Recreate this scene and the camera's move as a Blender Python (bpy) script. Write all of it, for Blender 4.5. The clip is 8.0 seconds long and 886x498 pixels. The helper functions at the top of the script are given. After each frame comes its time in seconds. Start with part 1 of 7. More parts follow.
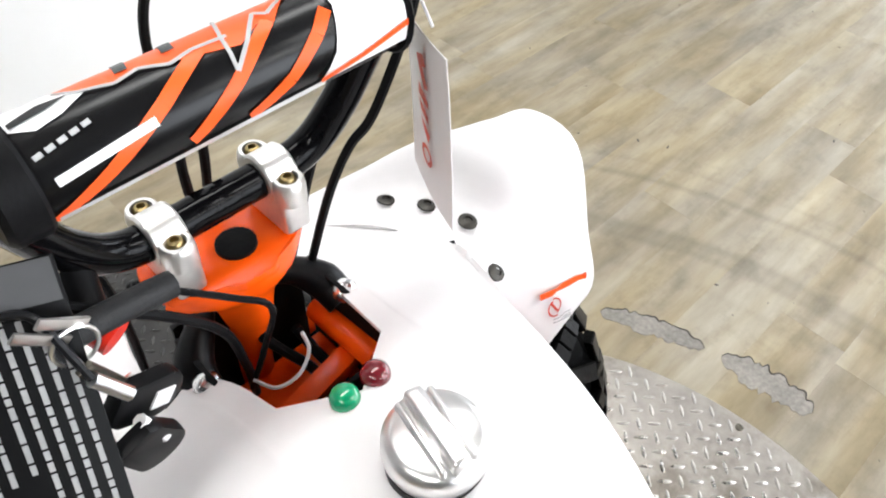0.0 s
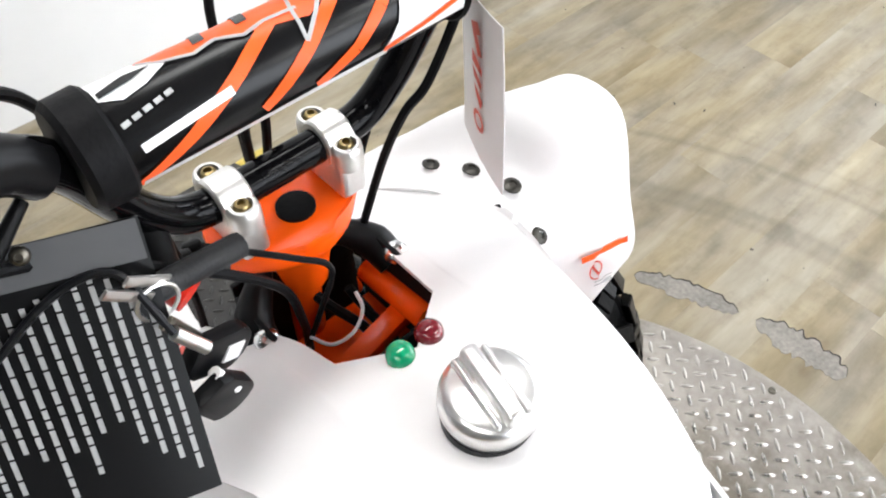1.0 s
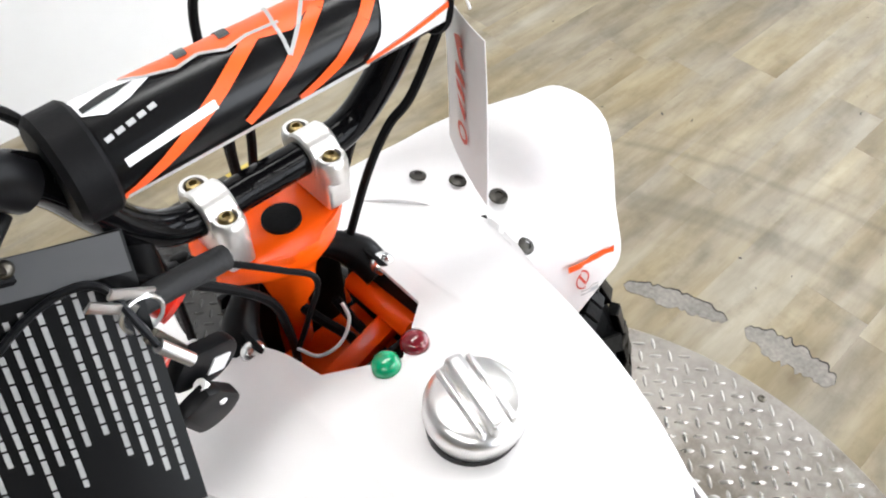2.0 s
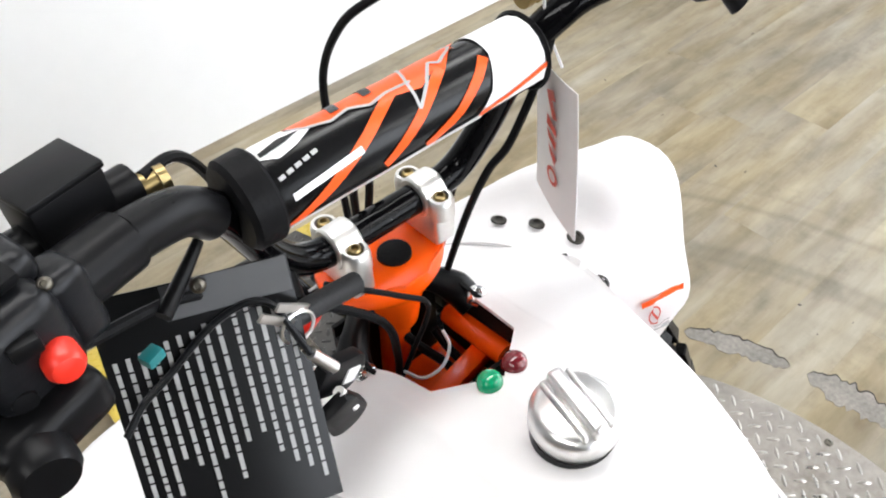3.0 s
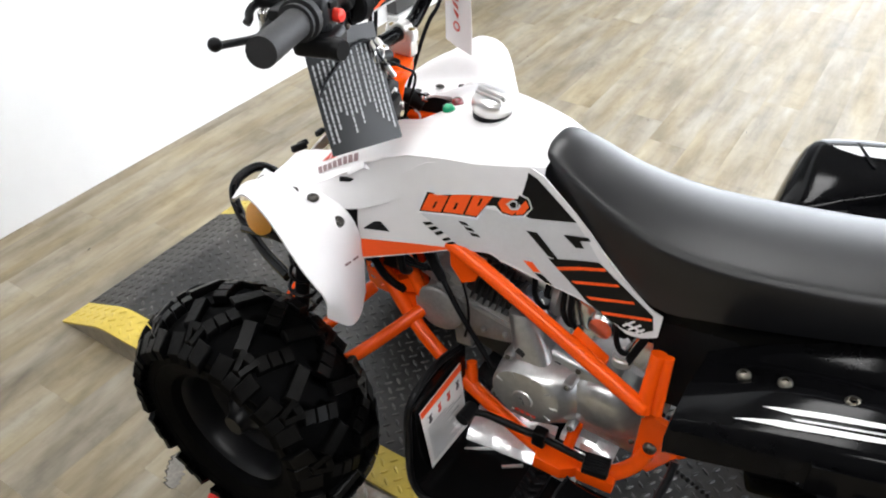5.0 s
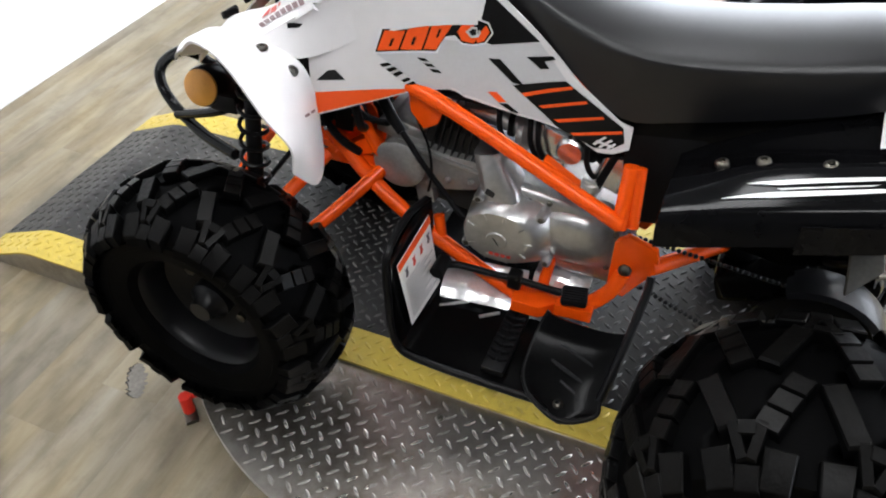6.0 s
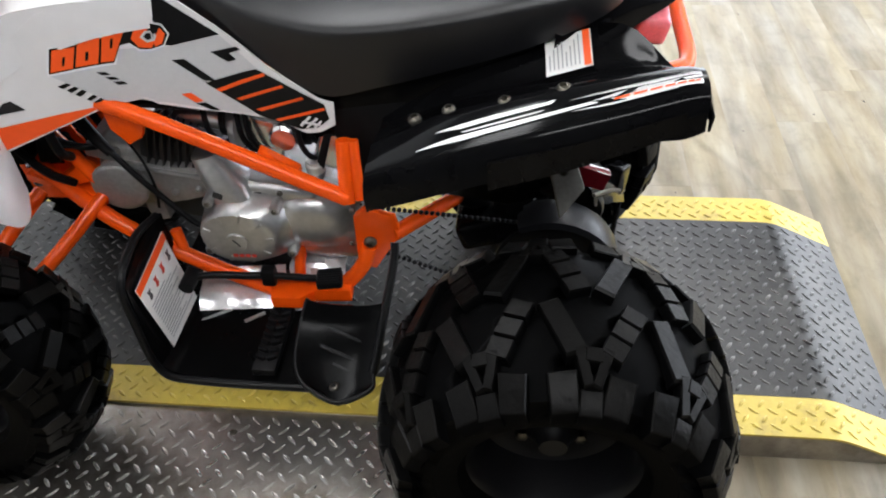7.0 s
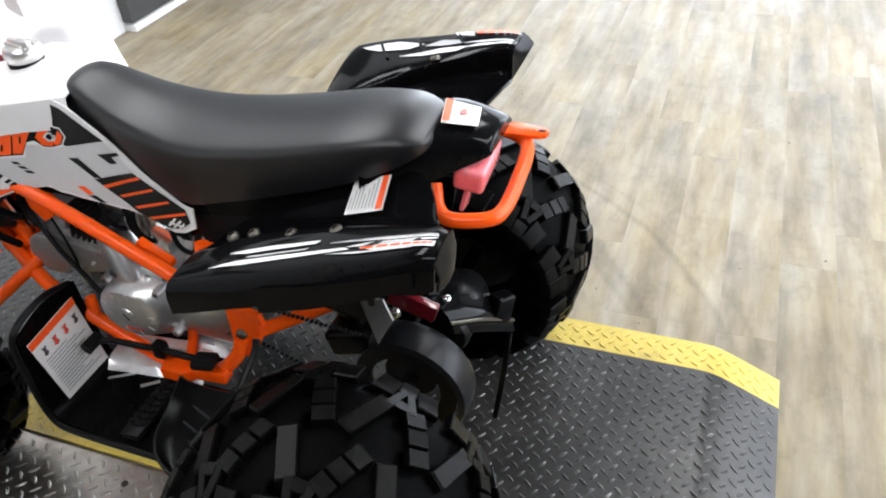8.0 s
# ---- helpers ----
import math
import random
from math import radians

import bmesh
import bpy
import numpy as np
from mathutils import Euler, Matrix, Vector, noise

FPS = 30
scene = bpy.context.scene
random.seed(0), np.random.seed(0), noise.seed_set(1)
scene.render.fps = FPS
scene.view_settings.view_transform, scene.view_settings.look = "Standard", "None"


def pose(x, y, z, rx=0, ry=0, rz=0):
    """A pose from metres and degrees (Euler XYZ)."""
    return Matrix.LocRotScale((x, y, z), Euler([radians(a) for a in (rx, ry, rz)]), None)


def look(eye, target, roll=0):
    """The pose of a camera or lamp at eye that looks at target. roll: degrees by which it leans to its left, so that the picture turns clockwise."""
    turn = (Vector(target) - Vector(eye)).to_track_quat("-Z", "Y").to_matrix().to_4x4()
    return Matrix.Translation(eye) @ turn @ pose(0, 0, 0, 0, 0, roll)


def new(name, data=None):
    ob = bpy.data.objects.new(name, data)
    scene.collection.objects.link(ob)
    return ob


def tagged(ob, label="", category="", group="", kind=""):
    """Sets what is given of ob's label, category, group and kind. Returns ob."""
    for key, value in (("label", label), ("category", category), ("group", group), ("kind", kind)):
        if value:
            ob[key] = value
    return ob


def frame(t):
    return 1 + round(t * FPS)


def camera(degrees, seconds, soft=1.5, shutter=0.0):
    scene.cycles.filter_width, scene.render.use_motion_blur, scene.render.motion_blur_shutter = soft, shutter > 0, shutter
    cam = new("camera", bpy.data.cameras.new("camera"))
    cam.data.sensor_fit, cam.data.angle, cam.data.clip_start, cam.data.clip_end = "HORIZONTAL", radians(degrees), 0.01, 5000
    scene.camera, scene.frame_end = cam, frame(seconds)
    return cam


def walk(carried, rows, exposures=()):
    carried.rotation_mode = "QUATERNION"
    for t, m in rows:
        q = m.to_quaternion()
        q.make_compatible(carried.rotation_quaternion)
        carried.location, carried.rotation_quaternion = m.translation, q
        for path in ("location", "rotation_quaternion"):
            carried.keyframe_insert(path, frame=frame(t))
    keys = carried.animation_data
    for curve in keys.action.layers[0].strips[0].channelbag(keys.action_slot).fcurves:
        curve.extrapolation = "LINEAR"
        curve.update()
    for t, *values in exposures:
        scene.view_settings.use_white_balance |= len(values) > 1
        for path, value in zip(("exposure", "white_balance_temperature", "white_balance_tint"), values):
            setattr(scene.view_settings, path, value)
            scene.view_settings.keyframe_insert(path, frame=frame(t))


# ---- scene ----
cam = camera(59.1, 8.0, 2.0)
EXPOSURE = [(0.0, -0.46, 6250, 10), (3.0, -0.51, 6250, 10), (4.0, -0.45, 6250, 10), (4.8, -0.39, 6220, 10), (6.0, -0.31, 6080, 10), (7.0, -0.39, 6100, 10), (8.0, -0.44, 6050, 10)]
PATH = [
    (0, (0.121, 0.202, 1.143), (1.083, 1.14, -0.339), 1.9),
    (0.5, (0.108, 0.202, 1.148), (0.978, 1.126, -0.398), 0.1),
    (1, (0.103, 0.205, 1.155), (0.965, 1.138, -0.39), -0.0),
    (1.2, (0.105, 0.205, 1.16), (0.997, 1.139, -0.367), 1.0),
    (2.3, (0.104, 0.199, 1.157), (0.984, 1.142, -0.371), -0.5),
    (2.5, (0.099, 0.199, 1.163), (0.956, 1.173, -0.358), -1.3),
    (3, (0.042, 0.184, 1.191), (0.925, 1.278, -0.231), -3.7),
    (3.2, (-0.012, 0.177, 1.197), (0.973, 1.237, -0.184), -1.9),
    (3.5, (-0.142, 0.153, 1.207), (1.021, 1.178, -0.057), -2.1),
    (3.6, (-0.189, 0.145, 1.209), (1.02, 1.119, -0.052), -1.5),
    (3.7, (-0.234, 0.14, 1.221), (0.984, 1.098, -0.045), -1.5),
    (4, (-0.334, 0.086, 1.251), (0.991, 0.957, 0.032), -1.1),
    (4.2, (-0.395, 0.015, 1.274), (0.936, 0.932, 0.096), -1.4),
    (4.5, (-0.485, -0.109, 1.291), (0.83, 0.859, 0.136), -0.5),
    (4.7, (-0.534, -0.138, 1.297), (0.78, 0.798, 0.114), -0.2),
    (5.8, (-0.687, -0.066, 1.193), (0.668, 0.551, -0.143), -0.8),
    (6, (-0.698, -0.077, 1.169), (0.653, 0.509, -0.185), -0.9),
    (6.5, (-0.685, -0.131, 1.146), (0.722, 0.232, -0.229), -1.8),
    (7, (-0.68, -0.211, 1.151), (0.768, -0.028, -0.217), -3.0),
    (7.5, (-0.665, -0.36, 1.17), (0.75, 0.095, -0.169), -11.1),
    (7.7, (-0.639, -0.499, 1.178), (0.83, 0.056, -0.061), -10.1),
    (8, (-0.565, -0.676, 1.228), (0.89, -0.057, 0.003), -5.0),
]
walk(cam, [(t, look(eye, target, roll)) for t, eye, target, roll in PATH], EXPOSURE)
# ---- lamps, as x, y, length, width, watts; all unseen, the last added as left fill ----
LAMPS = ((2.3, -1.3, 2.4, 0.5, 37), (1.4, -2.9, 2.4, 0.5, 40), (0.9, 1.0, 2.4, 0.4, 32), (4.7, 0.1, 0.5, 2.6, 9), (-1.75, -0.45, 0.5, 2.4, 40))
GLOW = 10.0
DAYLIGHT = 10
OUTSIDE = 8.5
from mathutils.bvhtree import BVHTree
# ---- light ----
world = bpy.data.worlds.new("world")
scene.world = world
world.use_nodes = True
world.node_tree.nodes["Background"].inputs[0].default_value = (0.9, 0.95, 1.0, 1)
world.node_tree.nodes["Background"].inputs[1].default_value = 0.02

# ---- materials ----
def material(name, color, rough=0.5, metal=0.0, vary=0.12, scale=8.0, bump=0.0, bscale=60.0, coat=0.0, spec=0.5, rvary=0.1, object_random=0.0, stain=None):
    m = bpy.data.materials.new(name)
    m.use_nodes = True
    nt = m.node_tree
    b = nt.nodes["Principled BSDF"]
    b.inputs["Metallic"].default_value = metal
    b.inputs["Coat Weight"].default_value = coat
    b.inputs["Coat Roughness"].default_value = 0.08
    b.inputs["Specular IOR Level"].default_value = spec
    tc = nt.nodes.new("ShaderNodeTexCoord")
    n1 = nt.nodes.new("ShaderNodeTexNoise")
    n1.inputs["Scale"].default_value = scale
    n1.inputs["Detail"].default_value = 6
    n2 = nt.nodes.new("ShaderNodeTexNoise")
    n2.inputs["Scale"].default_value = scale * 9
    n2.inputs["Detail"].default_value = 4
    add = nt.nodes.new("ShaderNodeMath")
    add.operation = "ADD"
    nt.links.new(tc.outputs["Object"], n1.inputs["Vector"])
    nt.links.new(tc.outputs["Object"], n2.inputs["Vector"])
    nt.links.new(n1.outputs["Fac"], add.inputs[0])
    nt.links.new(n2.outputs["Fac"], add.inputs[1])
    ramp = nt.nodes.new("ShaderNodeMapRange")
    ramp.inputs["From Min"].default_value = 0.6
    ramp.inputs["From Max"].default_value = 1.4
    nt.links.new(add.outputs[0], ramp.inputs["Value"])
    mix = nt.nodes.new("ShaderNodeMix")
    mix.data_type = "RGBA"
    mix.inputs["A"].default_value = (*[c * (1 - vary) for c in color], 1)
    mix.inputs["B"].default_value = (*[min(1, c * (1 + vary)) for c in color], 1)
    nt.links.new(ramp.outputs[0], mix.inputs["Factor"])
    col = mix.outputs["Result"]
    if object_random:
        oi = nt.nodes.new("ShaderNodeObjectInfo")
        hs = nt.nodes.new("ShaderNodeHueSaturation")
        mr = nt.nodes.new("ShaderNodeMapRange")
        mr.inputs["To Min"].default_value = 1 - object_random
        mr.inputs["To Max"].default_value = 1 + object_random
        nt.links.new(oi.outputs["Random"], mr.inputs["Value"])
        nt.links.new(mr.outputs[0], hs.inputs["Value"])
        nt.links.new(col, hs.inputs["Color"])
        col = hs.outputs["Color"]
    if stain:
        # dirt and wear in blotches: colour, size, threshold, strength
        s_col, s_scale, s_from, s_amount = stain
        ns = nt.nodes.new("ShaderNodeTexNoise")
        ns.inputs["Scale"].default_value = s_scale
        ns.inputs["Detail"].default_value = 9
        ns.inputs["Roughness"].default_value = 0.68
        nt.links.new(tc.outputs["Object"], ns.inputs["Vector"])
        sr = nt.nodes.new("ShaderNodeMapRange")
        sr.inputs["From Min"].default_value = s_from
        sr.inputs["From Max"].default_value = s_from + 0.16
        sr.inputs["To Max"].default_value = s_amount
        nt.links.new(ns.outputs["Fac"], sr.inputs["Value"])
        sm = nt.nodes.new("ShaderNodeMix")
        sm.data_type = "RGBA"
        sm.inputs["B"].default_value = (*s_col, 1)
        nt.links.new(sr.outputs[0], sm.inputs["Factor"])
        nt.links.new(col, sm.inputs["A"])
        col = sm.outputs["Result"]
    nt.links.new(col, b.inputs["Base Color"])
    rr = nt.nodes.new("ShaderNodeMapRange")
    rr.inputs["To Min"].default_value = max(0.02, rough * (1 - rvary))
    rr.inputs["To Max"].default_value = min(1, rough * (1 + rvary) + 0.02)
    nt.links.new(n1.outputs["Fac"], rr.inputs["Value"])
    nt.links.new(rr.outputs[0], b.inputs["Roughness"])
    if bump:
        n3 = nt.nodes.new("ShaderNodeTexNoise")
        n3.inputs["Scale"].default_value = bscale
        n3.inputs["Detail"].default_value = 5
        bp = nt.nodes.new("ShaderNodeBump")
        bp.inputs["Strength"].default_value = bump
        bp.inputs["Distance"].default_value = 0.002
        nt.links.new(tc.outputs["Object"], n3.inputs["Vector"])
        nt.links.new(n3.outputs["Fac"], bp.inputs["Height"])
        nt.links.new(bp.outputs[0], b.inputs["Normal"])
    return m


def floor_material(name, width, length):
    """Weathered oak vinyl planks running along x, each a little different in tone."""
    m = material(name, (0.44, 0.39, 0.31), 0.52, vary=0.05, scale=3, spec=0.28)
    nt = m.node_tree
    b = nt.nodes["Principled BSDF"]
    geo = nt.nodes.new("ShaderNodeNewGeometry")
    stretch = nt.nodes.new("ShaderNodeMapping")
    stretch.inputs["Scale"].default_value = (2.0, 10, 1)
    grain = nt.nodes.new("ShaderNodeTexNoise")
    grain.inputs["Scale"].default_value = 1.5
    grain.inputs["Detail"].default_value = 7
    grain.inputs["Roughness"].default_value = 0.60
    nt.links.new(geo.outputs["Position"], stretch.inputs["Vector"])
    oi = nt.nodes.new("ShaderNodeObjectInfo")
    shift = nt.nodes.new("ShaderNodeVectorMath")
    shift.operation = "ADD"
    mul = nt.nodes.new("ShaderNodeMath")
    mul.operation = "MULTIPLY"
    mul.inputs[1].default_value = 37.0
    nt.links.new(oi.outputs["Random"], mul.inputs[0])
    nt.links.new(stretch.outputs[0], shift.inputs[0])
    nt.links.new(mul.outputs[0], shift.inputs[1])
    nt.links.new(shift.outputs[0], grain.inputs["Vector"])
    cr = nt.nodes.new("ShaderNodeValToRGB")
    cr.color_ramp.elements[0].position = 0.3
    cr.color_ramp.elements[0].color = (0.165, 0.133, 0.086, 1)
    cr.color_ramp.elements[1].position = 0.72
    cr.color_ramp.elements[1].color = (0.350, 0.308, 0.228, 1)
    mid = cr.color_ramp.elements.new(0.5)
    mid.color = (0.250, 0.213, 0.150, 1)
    nt.links.new(grain.outputs["Fac"], cr.inputs[0])
    hs = nt.nodes.new("ShaderNodeHueSaturation")
    mr = nt.nodes.new("ShaderNodeMapRange")
    mr.inputs["To Min"].default_value = 0.95
    mr.inputs["To Max"].default_value = 1.05
    nt.links.new(oi.outputs["Random"], mr.inputs["Value"])
    nt.links.new(mr.outputs[0], hs.inputs["Value"])
    grey = nt.nodes.new("ShaderNodeTexNoise")
    grey.inputs["Scale"].default_value = 1.1
    grey.inputs["Detail"].default_value = 3
    nt.links.new(shift.outputs[0], grey.inputs["Vector"])
    sat = nt.nodes.new("ShaderNodeMapRange")
    sat.inputs["From Min"].default_value = 0.35
    sat.inputs["From Max"].default_value = 0.65
    sat.inputs["To Min"].default_value = 0.82
    sat.inputs["To Max"].default_value = 1.26
    nt.links.new(grey.outputs["Fac"], sat.inputs["Value"])
    nt.links.new(sat.outputs[0], hs.inputs["Saturation"])
    nt.links.new(cr.outputs[0], hs.inputs["Color"])
    # broad drifts of tone over the whole floor, and rub marks round the turntable
    drift = nt.nodes.new("ShaderNodeTexNoise")
    drift.inputs["Scale"].default_value = 2.3
    drift.inputs["Detail"].default_value = 4
    nt.links.new(geo.outputs["Position"], drift.inputs["Vector"])
    dr = nt.nodes.new("ShaderNodeMapRange")
    dr.inputs["From Min"].default_value = 0.35
    dr.inputs["From Max"].default_value = 0.65
    dr.inputs["To Min"].default_value = 0.86
    dr.inputs["To Max"].default_value = 1.10
    nt.links.new(drift.outputs["Fac"], dr.inputs["Value"])
    dist = nt.nodes.new("ShaderNodeVectorMath")
    dist.operation = "DISTANCE"
    dist.inputs[1].default_value = (0.339, 0.267, 0.0)
    nt.links.new(geo.outputs["Position"], dist.inputs[0])
    wob = nt.nodes.new("ShaderNodeTexNoise")
    wob.inputs["Scale"].default_value = 6.0
    wob.inputs["Detail"].default_value = 5
    nt.links.new(geo.outputs["Position"], wob.inputs["Vector"])
    rub = nt.nodes.new("ShaderNodeMath")
    rub.operation = "MULTIPLY_ADD"
    rub.inputs[1].default_value = 0.03
    nt.links.new(wob.outputs["Fac"], rub.inputs[0])
    nt.links.new(dist.outputs["Value"], rub.inputs[2])
    ring = nt.nodes.new("ShaderNodeValToRGB")
    ring.color_ramp.interpolation = "LINEAR"
    el = ring.color_ramp.elements
    el[0].position, el[0].color = 0.0, (1, 1, 1, 1)
    el[1].position, el[1].color = 1.0, (1, 1, 1, 1)
    for p, v in ((0.58, 0.80), (0.605, 0.92), (0.64, 1.0), (0.845, 1.0), (0.862, 0.92), (0.878, 1.0), (0.925, 0.98), (0.94, 0.80), (0.955, 0.86), (0.975, 0.78), (0.992, 0.97)):
        e = el.new(p)
        e.color = (v, v, v, 1)
    nt.links.new(rub.outputs[0], ring.inputs[0])
    ring2 = nt.nodes.new("ShaderNodeValToRGB")
    el = ring2.color_ramp.elements
    el[0].position, el[0].color = 0.0, (1, 1, 1, 1)
    el[1].position, el[1].color = 1.0, (1, 1, 1, 1)
    for p, v in ((0.555, 1.0), (0.563, 0.78), (0.570, 1.0), (0.585, 1.0), (0.590, 0.90), (0.597, 1.0)):
        e = el.new(p)
        e.color = (v, v, v, 1)
    half = nt.nodes.new("ShaderNodeMath")
    half.operation = "MULTIPLY"
    half.inputs[1].default_value = 0.5
    nt.links.new(rub.outputs[0], half.inputs[0])
    nt.links.new(half.outputs[0], ring2.inputs[0])
    # fine trodden-in grime
    grime = nt.nodes.new("ShaderNodeTexNoise")
    grime.inputs["Scale"].default_value = 13.0
    grime.inputs["Detail"].default_value = 8
    grime.inputs["Roughness"].default_value = 0.7
    nt.links.new(geo.outputs["Position"], grime.inputs["Vector"])
    gr = nt.nodes.new("ShaderNodeMapRange")
    gr.inputs["From Min"].default_value = 0.50
    gr.inputs["From Max"].default_value = 0.68
    gr.inputs["To Min"].default_value = 1.02
    gr.inputs["To Max"].default_value = 0.82
    nt.links.new(grime.outputs["Fac"], gr.inputs["Value"])
    tone = hs.outputs["Color"]
    for fac in (dr.outputs[0], gr.outputs[0], ring.outputs[0], ring2.outputs[0]):
        mx = nt.nodes.new("ShaderNodeMix")
        mx.data_type = "RGBA"
        mx.blend_type = "MULTIPLY"
        mx.inputs["Factor"].default_value = 1.0
        nt.links.new(tone, mx.inputs["A"])
        nt.links.new(fac, mx.inputs["B"])
        tone = mx.outputs["Result"]
    nt.links.new(tone, b.inputs["Base Color"])
    bp = nt.nodes.new("ShaderNodeBump")
    bp.inputs["Strength"].default_value = 0.15
    bp.inputs["Distance"].default_value = 0.002
    nt.links.new(grain.outputs["Fac"], bp.inputs["Height"])
    nt.links.new(bp.outputs[0], b.inputs["Normal"])
    return m


WHITE = material("white_plastic", (0.72, 0.703, 0.703), 0.30, vary=0.03, scale=5, bump=0.02, bscale=220)
ORANGE = material("orange_paint", (0.90, 0.092, 0.002), 0.24, vary=0.06, spec=0.32)
ORANGE_STICKER = material("orange_sticker", (0.90, 0.10, 0.012), 0.35, vary=0.04, scale=20, spec=0.3)
GREY_STICKER = material("grey_sticker", (0.55, 0.55, 0.56), 0.3, vary=0.05, scale=20)
WHITE_STICKER = material("white_sticker", (0.78, 0.78, 0.78), 0.3, vary=0.03, scale=20)
BLACK_STICKER = material("black_sticker", (0.0045, 0.0045, 0.005), 0.24, vary=0.2, scale=20, spec=0.28)
DARK_STICKER = material("dark_print", (0.05, 0.04, 0.045), 0.4, vary=0.2, scale=20)
GREY_PRINT = material("grey_print", (0.36, 0.36, 0.36), 0.5, vary=0.1, scale=20)
PLUM_PRINT = material("plum_print", (0.16, 0.075, 0.08), 0.4, vary=0.15, scale=30)
RED_PRINT = material("red_print", (0.6, 0.05, 0.03), 0.4, vary=0.08, scale=20)
GLOSS_BLACK = material("gloss_black_plastic", (0.003, 0.003, 0.0034), 0.09, vary=0.2, scale=6, coat=0.02, spec=0.10)
SATIN_BLACK = material("satin_black", (0.0045, 0.0045, 0.005), 0.36, vary=0.25, scale=14, spec=0.14)
MATT_BLACK = material("matt_black_plastic", (0.005, 0.005, 0.0055), 0.5, vary=0.25, scale=20, bump=0.15, bscale=300, spec=0.09)
CHARCOAL = material("charcoal_switchgear", (0.008, 0.0083, 0.0095), 0.30, vary=0.2, scale=20, bump=0.12, bscale=300, spec=0.20)
GRIP = material("grip_rubber", (0.017, 0.017, 0.018), 0.60, vary=0.12, scale=20, bump=0.25, bscale=500, spec=0.3)
VINYL = material("seat_vinyl", (0.006, 0.006, 0.007), 0.36, vary=0.15, scale=10, bump=0.06, bscale=700, spec=0.52)
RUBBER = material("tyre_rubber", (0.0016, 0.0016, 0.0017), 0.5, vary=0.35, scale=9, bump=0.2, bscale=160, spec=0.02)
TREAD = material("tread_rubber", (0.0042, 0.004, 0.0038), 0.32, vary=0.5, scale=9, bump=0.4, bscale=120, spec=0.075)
RIM = material("rim_black", (0.004, 0.004, 0.0045), 0.33, vary=0.2, spec=0.18)
BOLT_DARK = material("blackened_bolt", (0.05, 0.047, 0.042), 0.34, metal=0.9, vary=0.2, scale=60)
CHROME = material("chrome", (0.80, 0.79, 0.78), 0.29, metal=1.0, vary=0.02)
STEEL_BRIGHT = material("nickel_steel", (0.55, 0.54, 0.52), 0.3, metal=1.0, vary=0.05)
STEEL = material("steel_bolt", (0.13, 0.12, 0.10), 0.36, metal=1.0, vary=0.2, scale=60)
ALLOY = material("cast_alloy", (0.47, 0.47, 0.465), 0.30, metal=0.88, vary=0.16, scale=12, bump=0.12, bscale=260)
ALLOY_GREY = material("grey_cast_alloy", (0.31, 0.305, 0.295), 0.34, metal=0.55, vary=0.18, scale=18, bump=0.2, bscale=220)
CARB_ALLOY = material("bright_alloy", (0.70, 0.70, 0.69), 0.24, metal=0.95, vary=0.12, scale=40, bump=0.08, bscale=200)
BLACK_TRAY = material("black_moulded_plastic", (0.0026, 0.0026, 0.0028), 0.20, vary=0.3, scale=14, bump=0.06, bscale=300, spec=0.06)
# near-black metal: shade among the fins and in slots put into its colour
DARK_METAL = material("dark_metal", (0.02, 0.02, 0.021), 0.45, metal=0.3, vary=0.3, scale=30, bump=0.2, bscale=200)
CLAMP = material("clamp_alloy", (0.74, 0.725, 0.70), 0.36, metal=0.9, vary=0.06, scale=30)
FOIL = material("foil_wrap", (0.88, 0.88, 0.88), 0.24, metal=0.6, vary=0.2, scale=50, bump=0.7, bscale=60)
BRASS = material("banjo_brass", (0.34, 0.26, 0.12), 0.32, metal=1.0, vary=0.1)
RED_PLASTIC = material("red_plastic", (0.75, 0.03, 0.015), 0.3, vary=0.05)
RED_LENS = material("red_lens", (0.14, 0.006, 0.012), 0.12, vary=0.15, scale=40, coat=0.5)
GREEN_LENS = material("green_lens", (0.0, 0.28, 0.12), 0.15, vary=0.15, scale=40, coat=0.5)
PINK_LENS = material("tail_lens", (0.86, 0.19, 0.22), 0.15, vary=0.15, scale=30, coat=0.4)
AMBER = material("amber_lens", (0.50, 0.22, 0.03), 0.35, vary=0.1, scale=60)
CARD_WHITE = material("card_white", (0.72, 0.70, 0.70), 0.45, vary=0.03)
CARD_BLACK = material("card_dark", (0.005, 0.0052, 0.0056), 0.28, vary=0.08, spec=0.36)
CARD_FLAP = material("card_flap", (0.085, 0.086, 0.090), 0.5, vary=0.06, spec=0.3)
TEAL = material("teal_plastic", (0.01, 0.16, 0.17), 0.35, vary=0.05)
LABEL = material("paper_label", (0.78, 0.77, 0.75), 0.4, vary=0.04, scale=20)
BLACK_PLATE = material("black_painted_plate", (0.016, 0.0155, 0.015), 0.35, metal=0.22, vary=0.45, scale=7, bump=0.1, bscale=120, stain=((0.075, 0.07, 0.062), 3.2, 0.50, 0.55))
WORN_LUG = material("worn_black_lug", (0.040, 0.039, 0.037), 0.34, metal=0.4, vary=0.5, scale=14, stain=((0.20, 0.19, 0.175), 9, 0.52, 0.7))
YELLOW = material("yellow_paint", (0.55, 0.415, 0.06), 0.40, vary=0.14, scale=9, bump=0.1, bscale=120, stain=((0.20, 0.14, 0.045), 11, 0.56, 0.75))
SILVER_PLATE = material("bare_tread_plate", (0.40, 0.372, 0.338), 0.34, metal=0.92, vary=0.25, scale=5, bump=0.1, bscale=150, stain=((0.12, 0.098, 0.072), 4.5, 0.47, 0.75))
